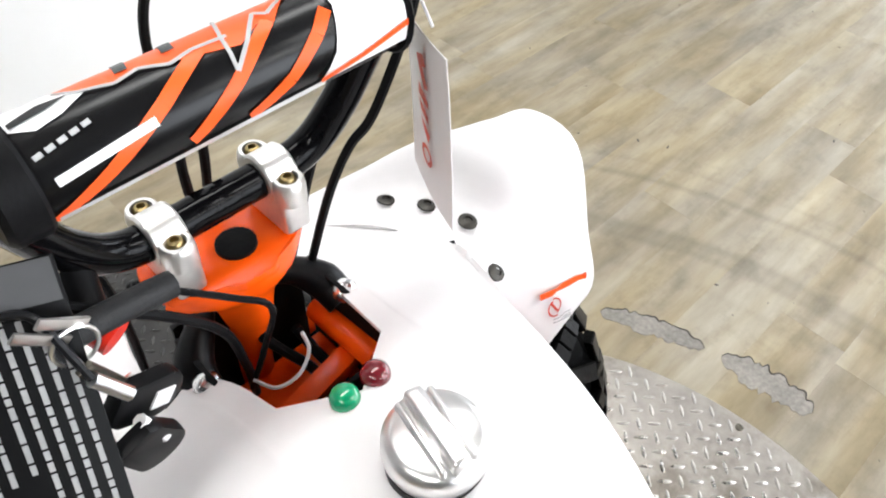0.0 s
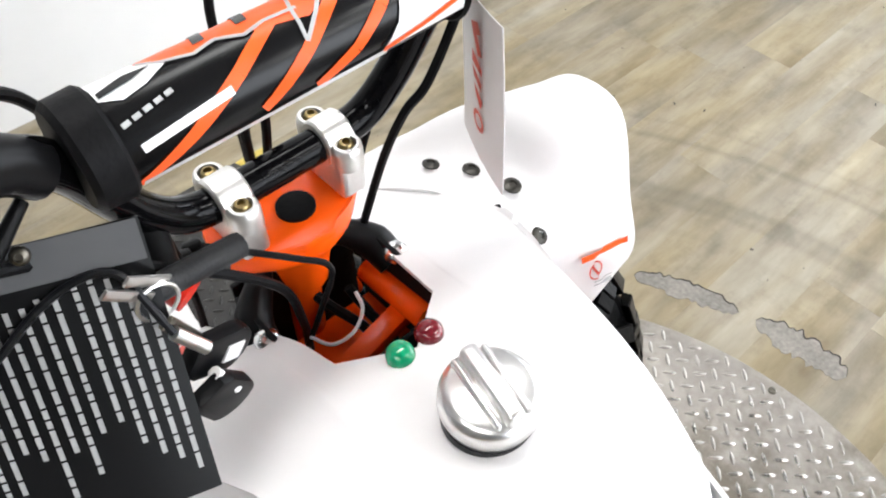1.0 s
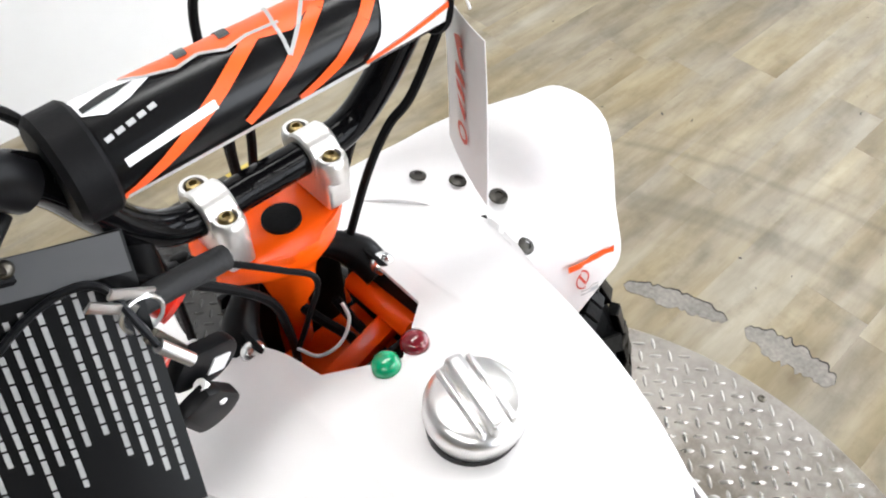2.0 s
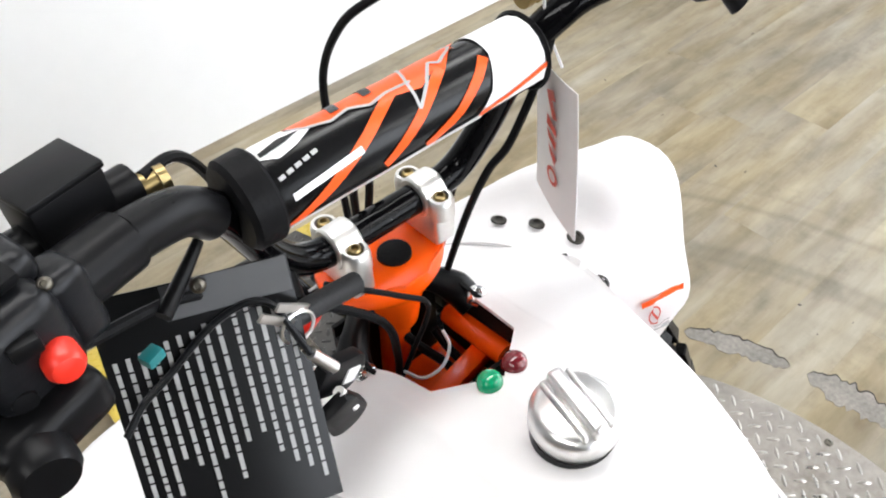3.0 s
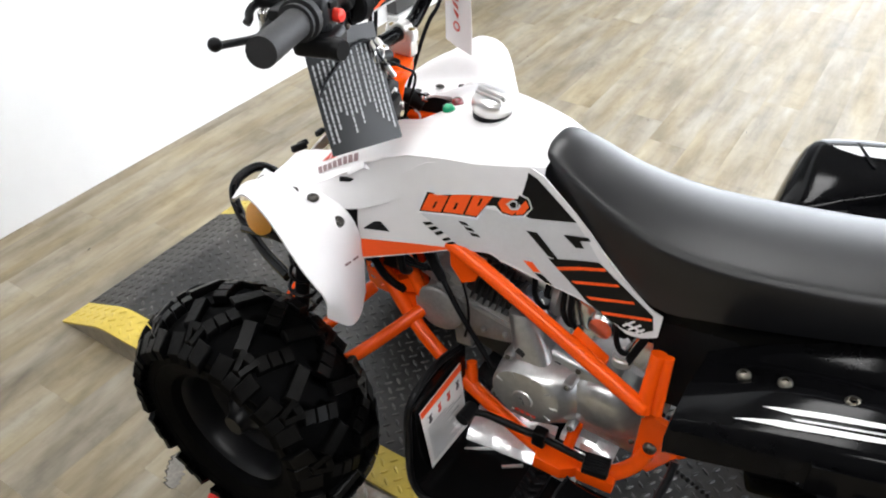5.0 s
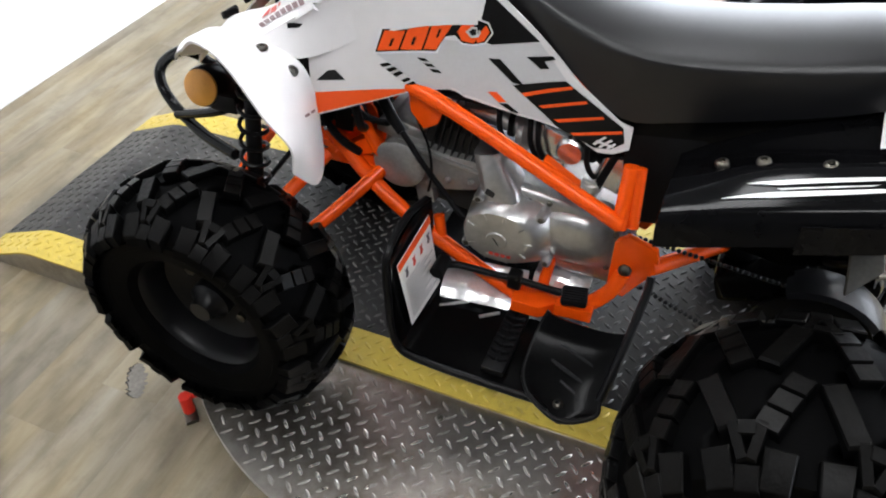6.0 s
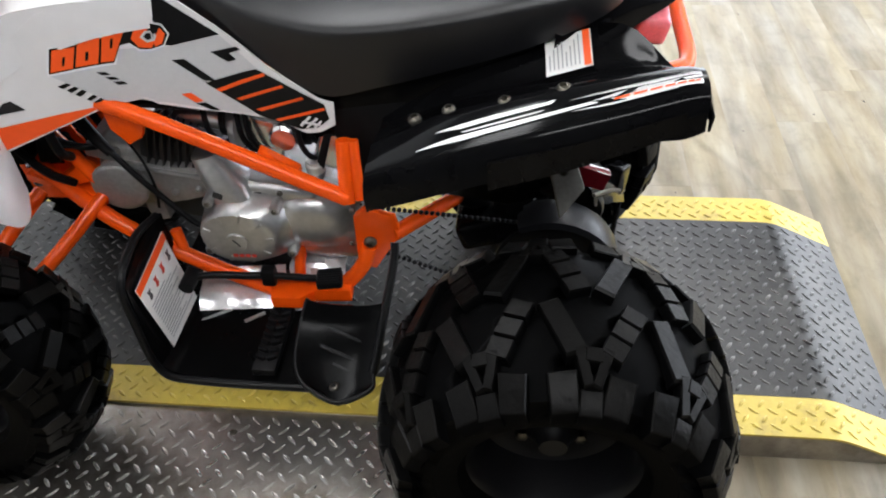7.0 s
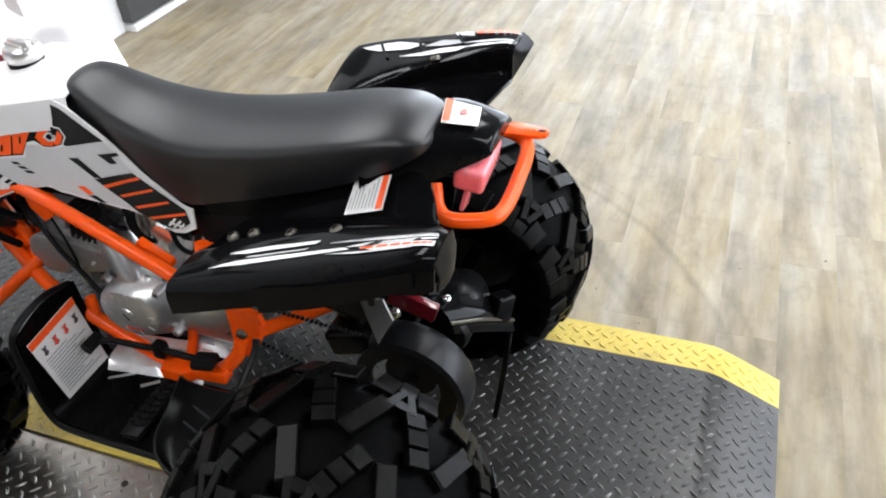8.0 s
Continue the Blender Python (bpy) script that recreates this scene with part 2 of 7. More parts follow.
BRIGHT_LUG = material("rubbed_bare_lug", (0.42, 0.40, 0.37), 0.27, metal=0.8, vary=0.25, scale=12, stain=((0.2, 0.17, 0.13), 6, 0.54, 0.6))
CONCRETE = material("bare_concrete", (0.205, 0.190, 0.168), 0.8, vary=0.40, scale=14, bump=0.5, bscale=60)
CRACK = material("torn_edge", (0.05, 0.045, 0.04), 0.8, vary=0.3, scale=30)
WALL_WHITE = material("wall_paint", (0.70, 0.70, 0.70), 0.6, vary=0.02, scale=2, bump=0.05, bscale=80)
DARK_PANEL = material("dark_panel", (0.055, 0.056, 0.058), 0.35, vary=0.08, scale=3)
GREY_WALL = material("grey_wall_paint", (0.07, 0.07, 0.073), 0.6, vary=0.03, scale=2, bump=0.05, bscale=80)
CEILING = material("ceiling_paint", (0.20, 0.20, 0.20), 0.8, vary=0.05, scale=2)
FITTING = material("white_fitting", (0.75, 0.75, 0.74), 0.5, vary=0.03, scale=2)
PALE_WALL = material("pale_wall_paint", (0.50, 0.50, 0.49), 0.6, vary=0.03, scale=2, bump=0.05, bscale=80)
SCUFF = material("dark_scuff", (0.10, 0.085, 0.066), 0.6, vary=0.3, scale=12)
FLOOR = floor_material("oak_vinyl_planks", 0.15, 0.92)


# ---- building helpers ----
C = 0.262                       # the quad's middle line
BASE = Vector((0.0, 0.15, 0.063))


def smooth(pts, steps=6, closed=False):
    """Points along a Catmull-Rom curve."""
    p = [Vector(q) for q in pts]
    n = len(p)
    out = []
    for i in range(n if closed else n - 1):
        a = p[(i - 1) % n] if closed or i else p[0] * 2 - p[1]
        b, c = p[i], p[(i + 1) % n]
        d = p[(i + 2) % n] if closed or i + 2 < n else c * 2 - b
        for k in range(steps):
            t = k / steps
            out.append(0.5 * (2 * b + (c - a) * t + (2 * a - 5 * b + 4 * c - d) * t * t + (3 * b - a - 3 * c + d) * t ** 3))
    if not closed:
        out.append(p[-1])
    return out


def grid_faces(bm, rows, closed_u=False, closed_v=False):
    """Quads between rows of points."""
    v = [[bm.verts.new(p) for p in row] for row in rows]
    for i in range(len(v) - (0 if closed_u else 1)):
        a, b = v[i], v[(i + 1) % len(v)]
        for j in range(len(a) - (0 if closed_v else 1)):
            k = (j + 1) % len(a)
            bm.faces.new((a[j], a[k], b[k], b[j]))
    return v


def sweep(bm, pts, r, seg=10, caps=True, flat=1.0):
    """A round bar along points; r may be a list."""
    pts = [Vector(p) for p in pts]
    rows = []
    last = None
    for i, p in enumerate(pts):
        d = (pts[min(i + 1, len(pts) - 1)] - pts[max(i - 1, 0)]).normalized()
        if last is None:
            side = d.cross(Vector((0, 0, 1)))
            if side.length < 0.05:
                side = d.cross(Vector((1, 0, 0)))
        else:
            side = last - d * last.dot(d)
        side.normalize()
        last = side
        up = side.cross(d)
        rad = r
        if isinstance(r, (list, tuple)):
            rad = float(np.interp(i / (len(pts) - 1), np.linspace(0, 1, len(r)), r))
        rows.append([p + side * math.cos(a) * rad + up * math.sin(a) * rad * flat for a in [2 * math.pi * k / seg for k in range(seg)]])
    v = grid_faces(bm, rows, closed_v=True)
    if caps:
        bm.faces.new(v[0])
        bm.faces.new(v[-1])
    bmesh.ops.recalc_face_normals(bm, faces=bm.faces)
    return bm


def bar(pts, r, seg=10, steps=6, curve=True):
    bm = bmesh.new()
    return sweep(bm, smooth(pts, steps) if curve and len(pts) > 2 else pts, r, seg)


def turned(profile, axis="x", seg=32, centre=(0, 0, 0), bm=None, cap=True):
    """A body of revolution; profile of (along, radius)."""
    bm = bm or bmesh.new()
    rows = []
    for a, r in profile:
        row = []
        for k in range(seg):
            t = 2 * math.pi * k / seg
            c, s = math.cos(t) * r, math.sin(t) * r
            p = {"x": (a, c, s), "y": (c, a, s), "z": (c, s, a)}[axis]
            row.append(Vector(p) + Vector(centre))
        rows.append(row)
    v = grid_faces(bm, rows, closed_v=True)
    for row, (a, r) in ((v[0], profile[0]), (v[-1], profile[-1])):
        if r > 1e-4 and cap and profile[0] != profile[-1]:
            bm.faces.new(row)
    bmesh.ops.remove_doubles(bm, verts=bm.verts, dist=1e-5)
    bmesh.ops.recalc_face_normals(bm, faces=bm.faces)
    return bm


def block(size, centre=(0, 0, 0), bevel=0.003, turn=(0, 0, 0), segments=2, bm=None):
    """A bevelled block."""
    b2 = bmesh.new()
    bmesh.ops.create_cube(b2, size=1, matrix=Matrix.Diagonal((*size, 1)))
    if bevel:
        bmesh.ops.bevel(b2, geom=b2.edges, offset=bevel, segments=segments, affect="EDGES", profile=0.6)
    b2.transform(Matrix.Translation(centre) @ Euler([radians(a) for a in turn]).to_matrix().to_4x4())
    if bm is None:
        return b2
    merge(bm, b2)
    return bm


def merge(bm, other):
    me = bpy.data.meshes.new("scrap")
    other.to_mesh(me)
    other.free()
    bm.from_mesh(me)
    bpy.data.meshes.remove(me)
    return bm


def slab(outline, thick, plane="yz", at=0.0, bevel=0.002):
    """A flat plate with an outline, thick along the third axis."""
    bm = bmesh.new()
    def place(a, b, c):
        return {"yz": (c, a, b), "xz": (a, c, b), "xy": (a, b, c)}[plane]
    low = [bm.verts.new(place(a, b, at - thick / 2)) for a, b in outline]
    f = bm.faces.new(low)
    r = bmesh.ops.extrude_face_region(bm, geom=[f])
    top = [g for g in r["geom"] if isinstance(g, bmesh.types.BMVert)]
    d = Vector(place(0, 0, thick))
    bmesh.ops.translate(bm, verts=top, vec=d)
    bmesh.ops.recalc_face_normals(bm, faces=bm.faces)
    if bevel:
        bmesh.ops.bevel(bm, geom=bm.edges, offset=bevel, segments=2, affect="EDGES", profile=0.6)
    return bm


def shell(rows, thick, bm=None):
    """A sheet through rows of points, with thickness."""
    bm = bm or bmesh.new()
    grid_faces(bm, rows)
    bmesh.ops.recalc_face_normals(bm, faces=bm.faces)
    bmesh.ops.solidify(bm, geom=bm.faces, thickness=thick)
    bmesh.ops.recalc_face_normals(bm, faces=bm.faces)
    return bm


def loft(sections, nu=4, nv=5):
    """Rows of smooth points through sections of equal length."""
    across = [smooth(s, nv) for s in sections]
    cols = [smooth([row[j] for row in across], nu) for j in range(len(across[0]))]
    return [[c[i] for c in cols] for i in range(len(cols[0]))]


def mirrored(bm, s):
    if s > 0:
        bmesh.ops.scale(bm, vec=(-1, 1, 1), verts=bm.verts)
        bmesh.ops.reverse_faces(bm, faces=bm.faces)
    return bm


def finish(name, bm, mat, flat=False):
    me = bpy.data.meshes.new(name)
    bm.to_mesh(me)
    bm.free()
    for m in mat if isinstance(mat, (list, tuple)) else [mat]:
        me.materials.append(m)
    if not flat:
        for p in me.polygons:
            p.use_smooth = True
        me.set_sharp_from_angle(angle=radians(38))
    return new(name, me)


def part(name, bm, mat, parent, label="", flat=False, shift=None):
    """One mesh under a thing or under a part."""
    if shift is None:
        shift = BASE if parent.get("on_quad") else Vector()
    bmesh.ops.translate(bm, verts=bm.verts, vec=-shift)
    ob = finish(name, bm, mat, flat)
    ob.parent = parent
    if parent.get("on_quad") and shift.length:
        ob["on_quad"] = 1
    if label:
        tagged(ob, label)
    return ob


def thing(name, label, category, at=(0, 0, 0), group=""):
    ob = new(name)
    ob.location = at
    ob.empty_display_size = 0.1
    return tagged(ob, label, category, group)


def solo(name, bm, mat, label, category, at=(0, 0, 0), kind="", flat=False, group=""):
    ob = finish(name, bm, mat, flat)
    ob.location = at
    return tagged(ob, label, category, group, kind)


def bolt(centre, normal, r=0.008, h=0.005):
    """A button-head bolt with a socket."""
    bm = turned([(0, r), (h * 0.5, r * 0.97), (h * 0.9, r * 0.72), (h, r * 0.45), (h * 0.5, r * 0.4), (h * 0.5, 0.0)], "z", 14)
    q = Vector(normal).normalized().to_track_quat("Z", "Y").to_matrix().to_4x4()
    bm.transform(Matrix.Translation(centre) @ q)
    return bm


def oval(x, cy, cz, ry, rz, p=2.0, n=40):
    """A ring across x, round (p 2) to square-cornered (p 5)."""
    out = []
    for k in range(n):
        t = 2 * math.pi * k / n
        c, s = math.cos(t), math.sin(t)
        out.append(Vector((x, cy + math.copysign(abs(c) ** (2 / p), c) * ry, cz + math.copysign(abs(s) ** (2 / p), s) * rz)))
    return out


def solid(rings):
    """A closed body through rings of equal count."""
    bm = bmesh.new()
    vs = [[bm.verts.new(p) for p in r] for r in rings]
    n = len(vs[0])
    for p, q in zip(vs, vs[1:]):
        for i in range(n):
            bm.faces.new((p[i], p[(i + 1) % n], q[(i + 1) % n], q[i]))
    bm.faces.new(vs[0])
    bm.faces.new(vs[-1])
    bmesh.ops.recalc_face_normals(bm, faces=bm.faces)
    return bm


# ---- the room ----
X0, X1, Y0, Y1, H = -3.6, 5.6, -4.2, 1.790, 3.0


def room_box(name, lo, hi, mat, label, category, kind="structure"):
    size = [b - a for a, b in zip(lo, hi)]
    mid = [(a + b) / 2 for a, b in zip(lo, hi)]
    return solo(name, block(size, (0, 0, 0), 0.0), mat, label, category, mid, kind, True)


floor = room_box("floor", (X0, Y0, -0.2), (X1, Y1 + 0.1, -0.004), FLOOR, "weathered oak vinyl plank floor of a showroom", "floor")
room_box("wall_north", (X0, Y1, -0.1), (X1, Y1 + 0.15, H), WALL_WHITE, "plain white painted showroom wall", "wall")
SX0, SX1, SZ0, SZ1 = -0.8, 5.0, 0.25, 2.75          # shop window in the south wall
for name, lo, hi in (("wall_south_1", (X0, -0.1), (SX0, H)), ("wall_south_2", (SX1, -0.1), (X1, H)), ("wall_south_3", (SX0, -0.1), (SX1, SZ0)), ("wall_south_4", (SX0, SZ1), (SX1, H))):
    # unseen wall; its west stretch is dark only to keep reflections low
    mat, tone = (GREY_WALL, "dark") if name == "wall_south_1" else (PALE_WALL, "pale")
    room_box(name, (lo[0], Y0 - 0.15, lo[1]), (hi[0], Y0, hi[1]), mat, "plain " + tone + " grey painted unseen wall", "wall")
room_box("wall_west", (X0 - 0.15, Y0, -0.1), (X0, Y1, H), GREY_WALL, "plain grey painted side wall", "wall")
WY0, WY1, WH = -3.0, 1.62, 2.92
room_box("wall_east_1", (X1, Y0, -0.1), (X1 + 0.15, WY0, H), WALL_WHITE, "plain white painted far side wall", "wall")
room_box("wall_east_2", (X1, WY1, -0.1), (X1 + 0.15, Y1, H), WALL_WHITE, "plain white painted far side wall", "wall")
room_box("wall_east_3", (X1, WY0, WH), (X1 + 0.15, WY1, H), WALL_WHITE, "plain white painted lintel over the glass door", "wall")
door = tagged(thing("door_1", "wide glazed shop door letting in daylight", "door", (X1 + 0.07, (WY0 + WY1) / 2, 0)), kind="structure")
half_w = (WY1 - WY0) / 2
for y in (-half_w + 0.03, -half_w / 3, half_w / 3, half_w - 0.03):
    part("door_frame", block((0.06, 0.06, WH), (0, y, WH / 2), 0.004), CLAMP, door)
for z in (0.03, WH - 0.03):
    part("door_rail", block((0.05, half_w * 2 - 0.06, 0.06), (0, 0, z), 0.004), CLAMP, door)
outside = bpy.data.materials.new("daylight_outside")
outside.use_nodes = True
outside.node_tree.nodes["Principled BSDF"].inputs["Emission Color"].default_value = (0.93, 0.96, 1.0, 1)
outside.node_tree.nodes["Principled BSDF"].inputs["Emission Strength"].default_value = OUTSIDE
room_box("backdrop", (X1 + 1.2, WY0 - 1.5, -0.2), (X1 + 1.22, WY1 + 1.5, 4.6), outside, "bright overcast daylight outside the glass door", "backdrop")
room_box("backdrop", (SX0 - 1.5, Y0 - 1.22, -0.2), (SX1 + 1.5, Y0 - 1.2, 4.6), outside, "bright overcast daylight outside the shop window", "backdrop")
shop_window = tagged(thing("window_1", "wide shop window in an alloy frame letting in daylight", "window", ((SX0 + SX1) / 2, Y0 - 0.07, SZ0)), kind="structure")
for k in range(5):
    part("window_frame", block((0.06, 0.06, SZ1 - SZ0), ((SX1 - SX0 - 0.06) * (k / 4 - 0.5), 0, (SZ1 - SZ0) / 2), 0.004), CLAMP, shop_window)
for z in (0.03, SZ1 - SZ0 - 0.03):
    part("window_rail", block((SX1 - SX0 - 0.06, 0.05, 0.06), (0, 0, z), 0.004), CLAMP, shop_window)
sky_lamp = bpy.data.lights.new("daylight", "AREA")
sky_lamp.shape, sky_lamp.size, sky_lamp.size_y, sky_lamp.energy, sky_lamp.color = "RECTANGLE", half_w * 1.9, 2.5, DAYLIGHT, (0.80, 0.90, 1.0)
sky_ob = new("daylight", sky_lamp)
sky_ob.matrix_world = look((X1 - 0.02, (WY0 + WY1) / 2, 1.35), (0, (WY0 + WY1) / 2, 1.2))
room_box("ceiling", (X0, Y0, H), (X1, Y1, H + 0.1), CEILING, "flat dark grey ceiling with long light fittings", "ceiling")


def ceiling_light(x, y, sx, sy, watts):
    """A flat fitting under the ceiling: housing, diffuser and its lamp."""
    ob = thing("ceiling_light", "unseen long white ceiling light fitting with a glowing diffuser", "ceiling light", (x, y, H), "ceiling lights")
    part("housing", block((sx + 0.05, sy + 0.05, 0.05), (0, 0, -0.026), 0.006), FITTING, ob)
    glow = bpy.data.materials.new("lamp_diffuser")
    glow.use_nodes = True
    glow.node_tree.nodes["Principled BSDF"].inputs["Emission Color"].default_value = (1, 0.97, 0.92, 1)
    glow.node_tree.nodes["Principled BSDF"].inputs["Emission Strength"].default_value = GLOW
    part("diffuser", block((sx, sy, 0.012), (0, 0, -0.058), 0.003), glow, ob)
    lamp = bpy.data.lights.new("lamp", "AREA")
    lamp.shape, lamp.size, lamp.size_y, lamp.energy, lamp.color = "RECTANGLE", sx, sy, watts, (1.0, 0.97, 0.93)
    lo = new("lamp", lamp)
    lo.parent = ob
    lo.location = (0, 0, -0.07)
    return ob


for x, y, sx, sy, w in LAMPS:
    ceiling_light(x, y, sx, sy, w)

# dark slatted display panel along the wall, with its white foot trim
panel = thing("display_panel", "dark grey display panel with white foot trim against the wall", "panel", (3.72, 1.763, 0))
part("board", block((3.5, 0.05, 2.2), (0, 0, 1.14), 0.004), DARK_PANEL, panel)
part("foot_trim", block((3.5, 0.06, 0.03), (0, -0.004, 0.017), 0.004), WALL_WHITE, panel, "white foot trim")

# ---- things beyond the quad ----
cabinet = thing("floor_cabinet", "small white floor cabinet beside the display panel", "cabinet", (2.81, 1.62, 0))
part("body", block((0.26, 0.22, 0.5), (0, 0, 0.265), 0.012), WALL_WHITE, cabinet)
part("plinth", block((0.22, 0.18, 0.03), (0, 0, 0.016), 0.003), MATT_BLACK, cabinet)
cable_pts = [(2.72, 1.44, 0.006), (2.62, 1.52, 0.006), (2.6, 1.60, 0.006), (2.75, 1.50, 0.006), (2.95, 1.44, 0.006), (3.06, 1.42, 0.006), (3.05, 1.36, 0.006), (2.9, 1.36, 0.006)]
solo("power_cable", bar([(x - 0.09, y + 0.06, z) for x, y, z in cable_pts], 0.005, 6, 5), MATT_BLACK, "thin black power cable lying looped on the floor", "cable")
stand = thing("tubular_stand", "black tubular steel wheel stand on the floor", "stand", (3.13, 1.58, 0))
part("hoop", bar([(-0.1, 0.1, 0.2), (-0.12, 0, 0.05), (-0.06, -0.1, 0.014), (0.06, -0.1, 0.014), (0.12, 0, 0.05), (0.1, 0.1, 0.2)], 0.013, 8), GLOSS_BLACK, stand)
part("foot", turned([(0, 0.02), (0.012, 0.02), (0.016, 0.012), (0.03, 0.012)], "z", 12, (-0.06, -0.1, 0)), MATT_BLACK, stand)
part("foot", turned([(0, 0.02), (0.012, 0.02), (0.016, 0.012), (0.03, 0.012)], "z", 12, (0.06, -0.1, 0)), MATT_BLACK, stand)
part("wheel", turned([(-0.03, 0.09), (-0.03, 0.13), (-0.015, 0.15), (0.015, 0.15), (0.03, 0.13), (0.03, 0.09), (-0.03, 0.09)], "x", 28, (0.0, 0.06, 0.165)), RUBBER, stand)

# ---- turntable ----
DX, DY, DR, DZ = 0.339, 0.267, 0.583, 0.055


def lugs(points, z, length=0.026, width=0.0075, height=0.0022):
    """Raised tread lugs, turned alternately, in one mesh."""
    bm = bmesh.new()
    for x, y, zz, ang, tilt in points:
        c, s = math.cos(ang), math.sin(ang)
        def at(u, v, w):
            px, py = u * c - v * s, u * s + v * c
            return (x + px, y + py, zz + w + py * tilt)
        h, k = length / 2, width / 2
        base = [at(-h, 0, 0), at(-h * 0.5, -k, 0), at(h * 0.5, -k, 0), at(h, 0, 0), at(h * 0.5, k, 0), at(-h * 0.5, k, 0)]
        top = [at(-h * 0.55, 0, height), at(0, -k * 0.45, height), at(h * 0.55, 0, height), at(0, k * 0.45, height)]
        b = [bm.verts.new(p) for p in base]
        t = [bm.verts.new(p) for p in top]
        for f in ((b[0], b[1], t[1], t[0]), (b[1], b[2], t[1]), (b[2], b[3], t[2], t[1]), (b[3], b[4], t[3], t[2]), (b[4], b[5], t[3]), (b[5], b[0], t[0], t[3]), (t[0], t[1], t[2], t[3])):
            bm.faces.new(f)
    return bm


def lattice(x0, x1, y0, y1, pitch, keep):
    out = []
    for i in range(int((x1 - x0) / pitch) + 2):
        for j in range(int((y1 - y0) / pitch) + 2):
            for k in (0, 1):
                x, y = x0 + (i + 0.5 * k) * pitch, y0 + (j + 0.5 * k) * pitch
                if keep(x, y):
                    out.append((x, y, radians(45) if k else radians(-45)))
    return out


turntable = thing("turntable", "round bare tread plate turntable on short red legs", "turntable", (DX, DY, 0))
part("disc", turned([(DZ - 0.006, 0.0), (DZ - 0.006, DR - 0.002), (DZ - 0.004, DR), (DZ - 0.0015, DR), (DZ, DR - 0.0015), (DZ, 0.0)], "z", 120), SILVER_PLATE, turntable)
PX0, PX1, PI0, PI1 = 0.065, 0.661, 0.142, 0.585      # platform's outer and inner lines
pts = lattice(-DR, DR, -DR, DR, 0.034, lambda x, y: math.hypot(x, y) < DR - 0.014 and not PX0 - 0.01 < x + DX < PX1 + 0.01)
lug = part("tread_relief", lugs([(x, y, DZ, a + radians(2), 0) for x, y, a in pts], DZ, 0.0245, 0.0062, 0.0018), BRIGHT_LUG, turntable, flat=True)
tagged(lug, kind="stuff")
for ang in (137, 43, 217, 323):
    x, y = math.cos(radians(ang)) * (DR + 0.026), math.sin(radians(ang)) * (DR + 0.026)
    leg = part("leg", turned([(0.008, 0.011), (0.049, 0.011)], "z", 14, (x, y, 0)), RED_PLASTIC, turntable, "red painted leg")
    part("foot", block((0.055, 0.022, 0.008), (x, y, 0.0048), 0.002, (0, 0, ang + 90)), STEEL, leg, "worn steel foot")
    part("leg_arm", bar([(x, y, 0.043), (x * 0.9, y * 0.9, 0.043)], 0.005, 8), RED_PLASTIC, leg)
for x, y in ((-0.28, 0.3), (0.564, 0.034), (-0.319, -0.023), (-0.3, -0.32)):
    part("screw", bolt((x, y, DZ), (0, 0, 1), 0.007, 0.003), STEEL, turntable)

# ---- platform that carries the quad across the turntable ----
PY0, PB0, PB1, PY1, PZ = -0.868, -0.738, 1.215, 1.372, 0.063
platform = thing("ramp_platform", "black tread plate ramp platform with yellow painted edges", "platform", (0, 0, 0))


def plate_z(y):
    if y < PB0:
        return PZ * max(0.01, (y - PY0) / (PB0 - PY0))
    if y > PB1:
        return PZ * max(0.01, (PY1 - y) / (PY1 - PB1))
    return PZ


def strip(x0, x1, mat, name, label):
    ys = [PY0, PB0 - 0.03, PB0 - 0.01, PB0 + 0.01, PB0 + 0.03, 0.2, PB1 - 0.03, PB1 - 0.01, PB1 + 0.01, PB1 + 0.03, PY1]
    rows = []
    for y in ys:
        z = plate_z(y)
        if abs(y - PB0) < 0.02 or abs(y - PB1) < 0.02:
            z -= 0.0012
        rows.append([(x0, y, z - 0.005), (x0, y, z), (x1, y, z), (x1, y, z - 0.005)])
    bm = bmesh.new()
    v = grid_faces(bm, rows, closed_v=True)
    bm.faces.new(v[0])
    bm.faces.new(v[-1])
    bmesh.ops.recalc_face_normals(bm, faces=bm.faces)
    return part(name, bm, mat, platform, label)


strip(PI0 + 0.0005, PI1 - 0.0005, BLACK_PLATE, "deck", "black painted tread plate")
strip(PX0, PI0, YELLOW, "yellow_edge", "worn yellow painted edge")
strip(PI1, PX1, YELLOW, "yellow_edge", "worn yellow painted edge")
for x in (PX0 + 0.0025, PX1 - 0.0025):
    rows = []
    for y in [PY0 + 0.01, PB0, 0.2, PB1, PY1 - 0.01]:
        z = plate_z(y) - 0.005
        rows.append([(x - 0.002, y, 0.001), (x - 0.002, y, z), (x + 0.002, y, z), (x + 0.002, y, 0.001)])
    bm = bmesh.new()
    v = grid_faces(bm, rows, closed_v=True)
    bm.faces.new(v[0])
    bm.faces.new(v[-1])
    bmesh.ops.recalc_face_normals(bm, faces=bm.faces)
    part("side_flange", bm, SILVER_PLATE, platform, "bare tread plate flange")


def tilt(y):
    return 0.46 if y < PB0 else (-0.39 if y > PB1 else 0.0)


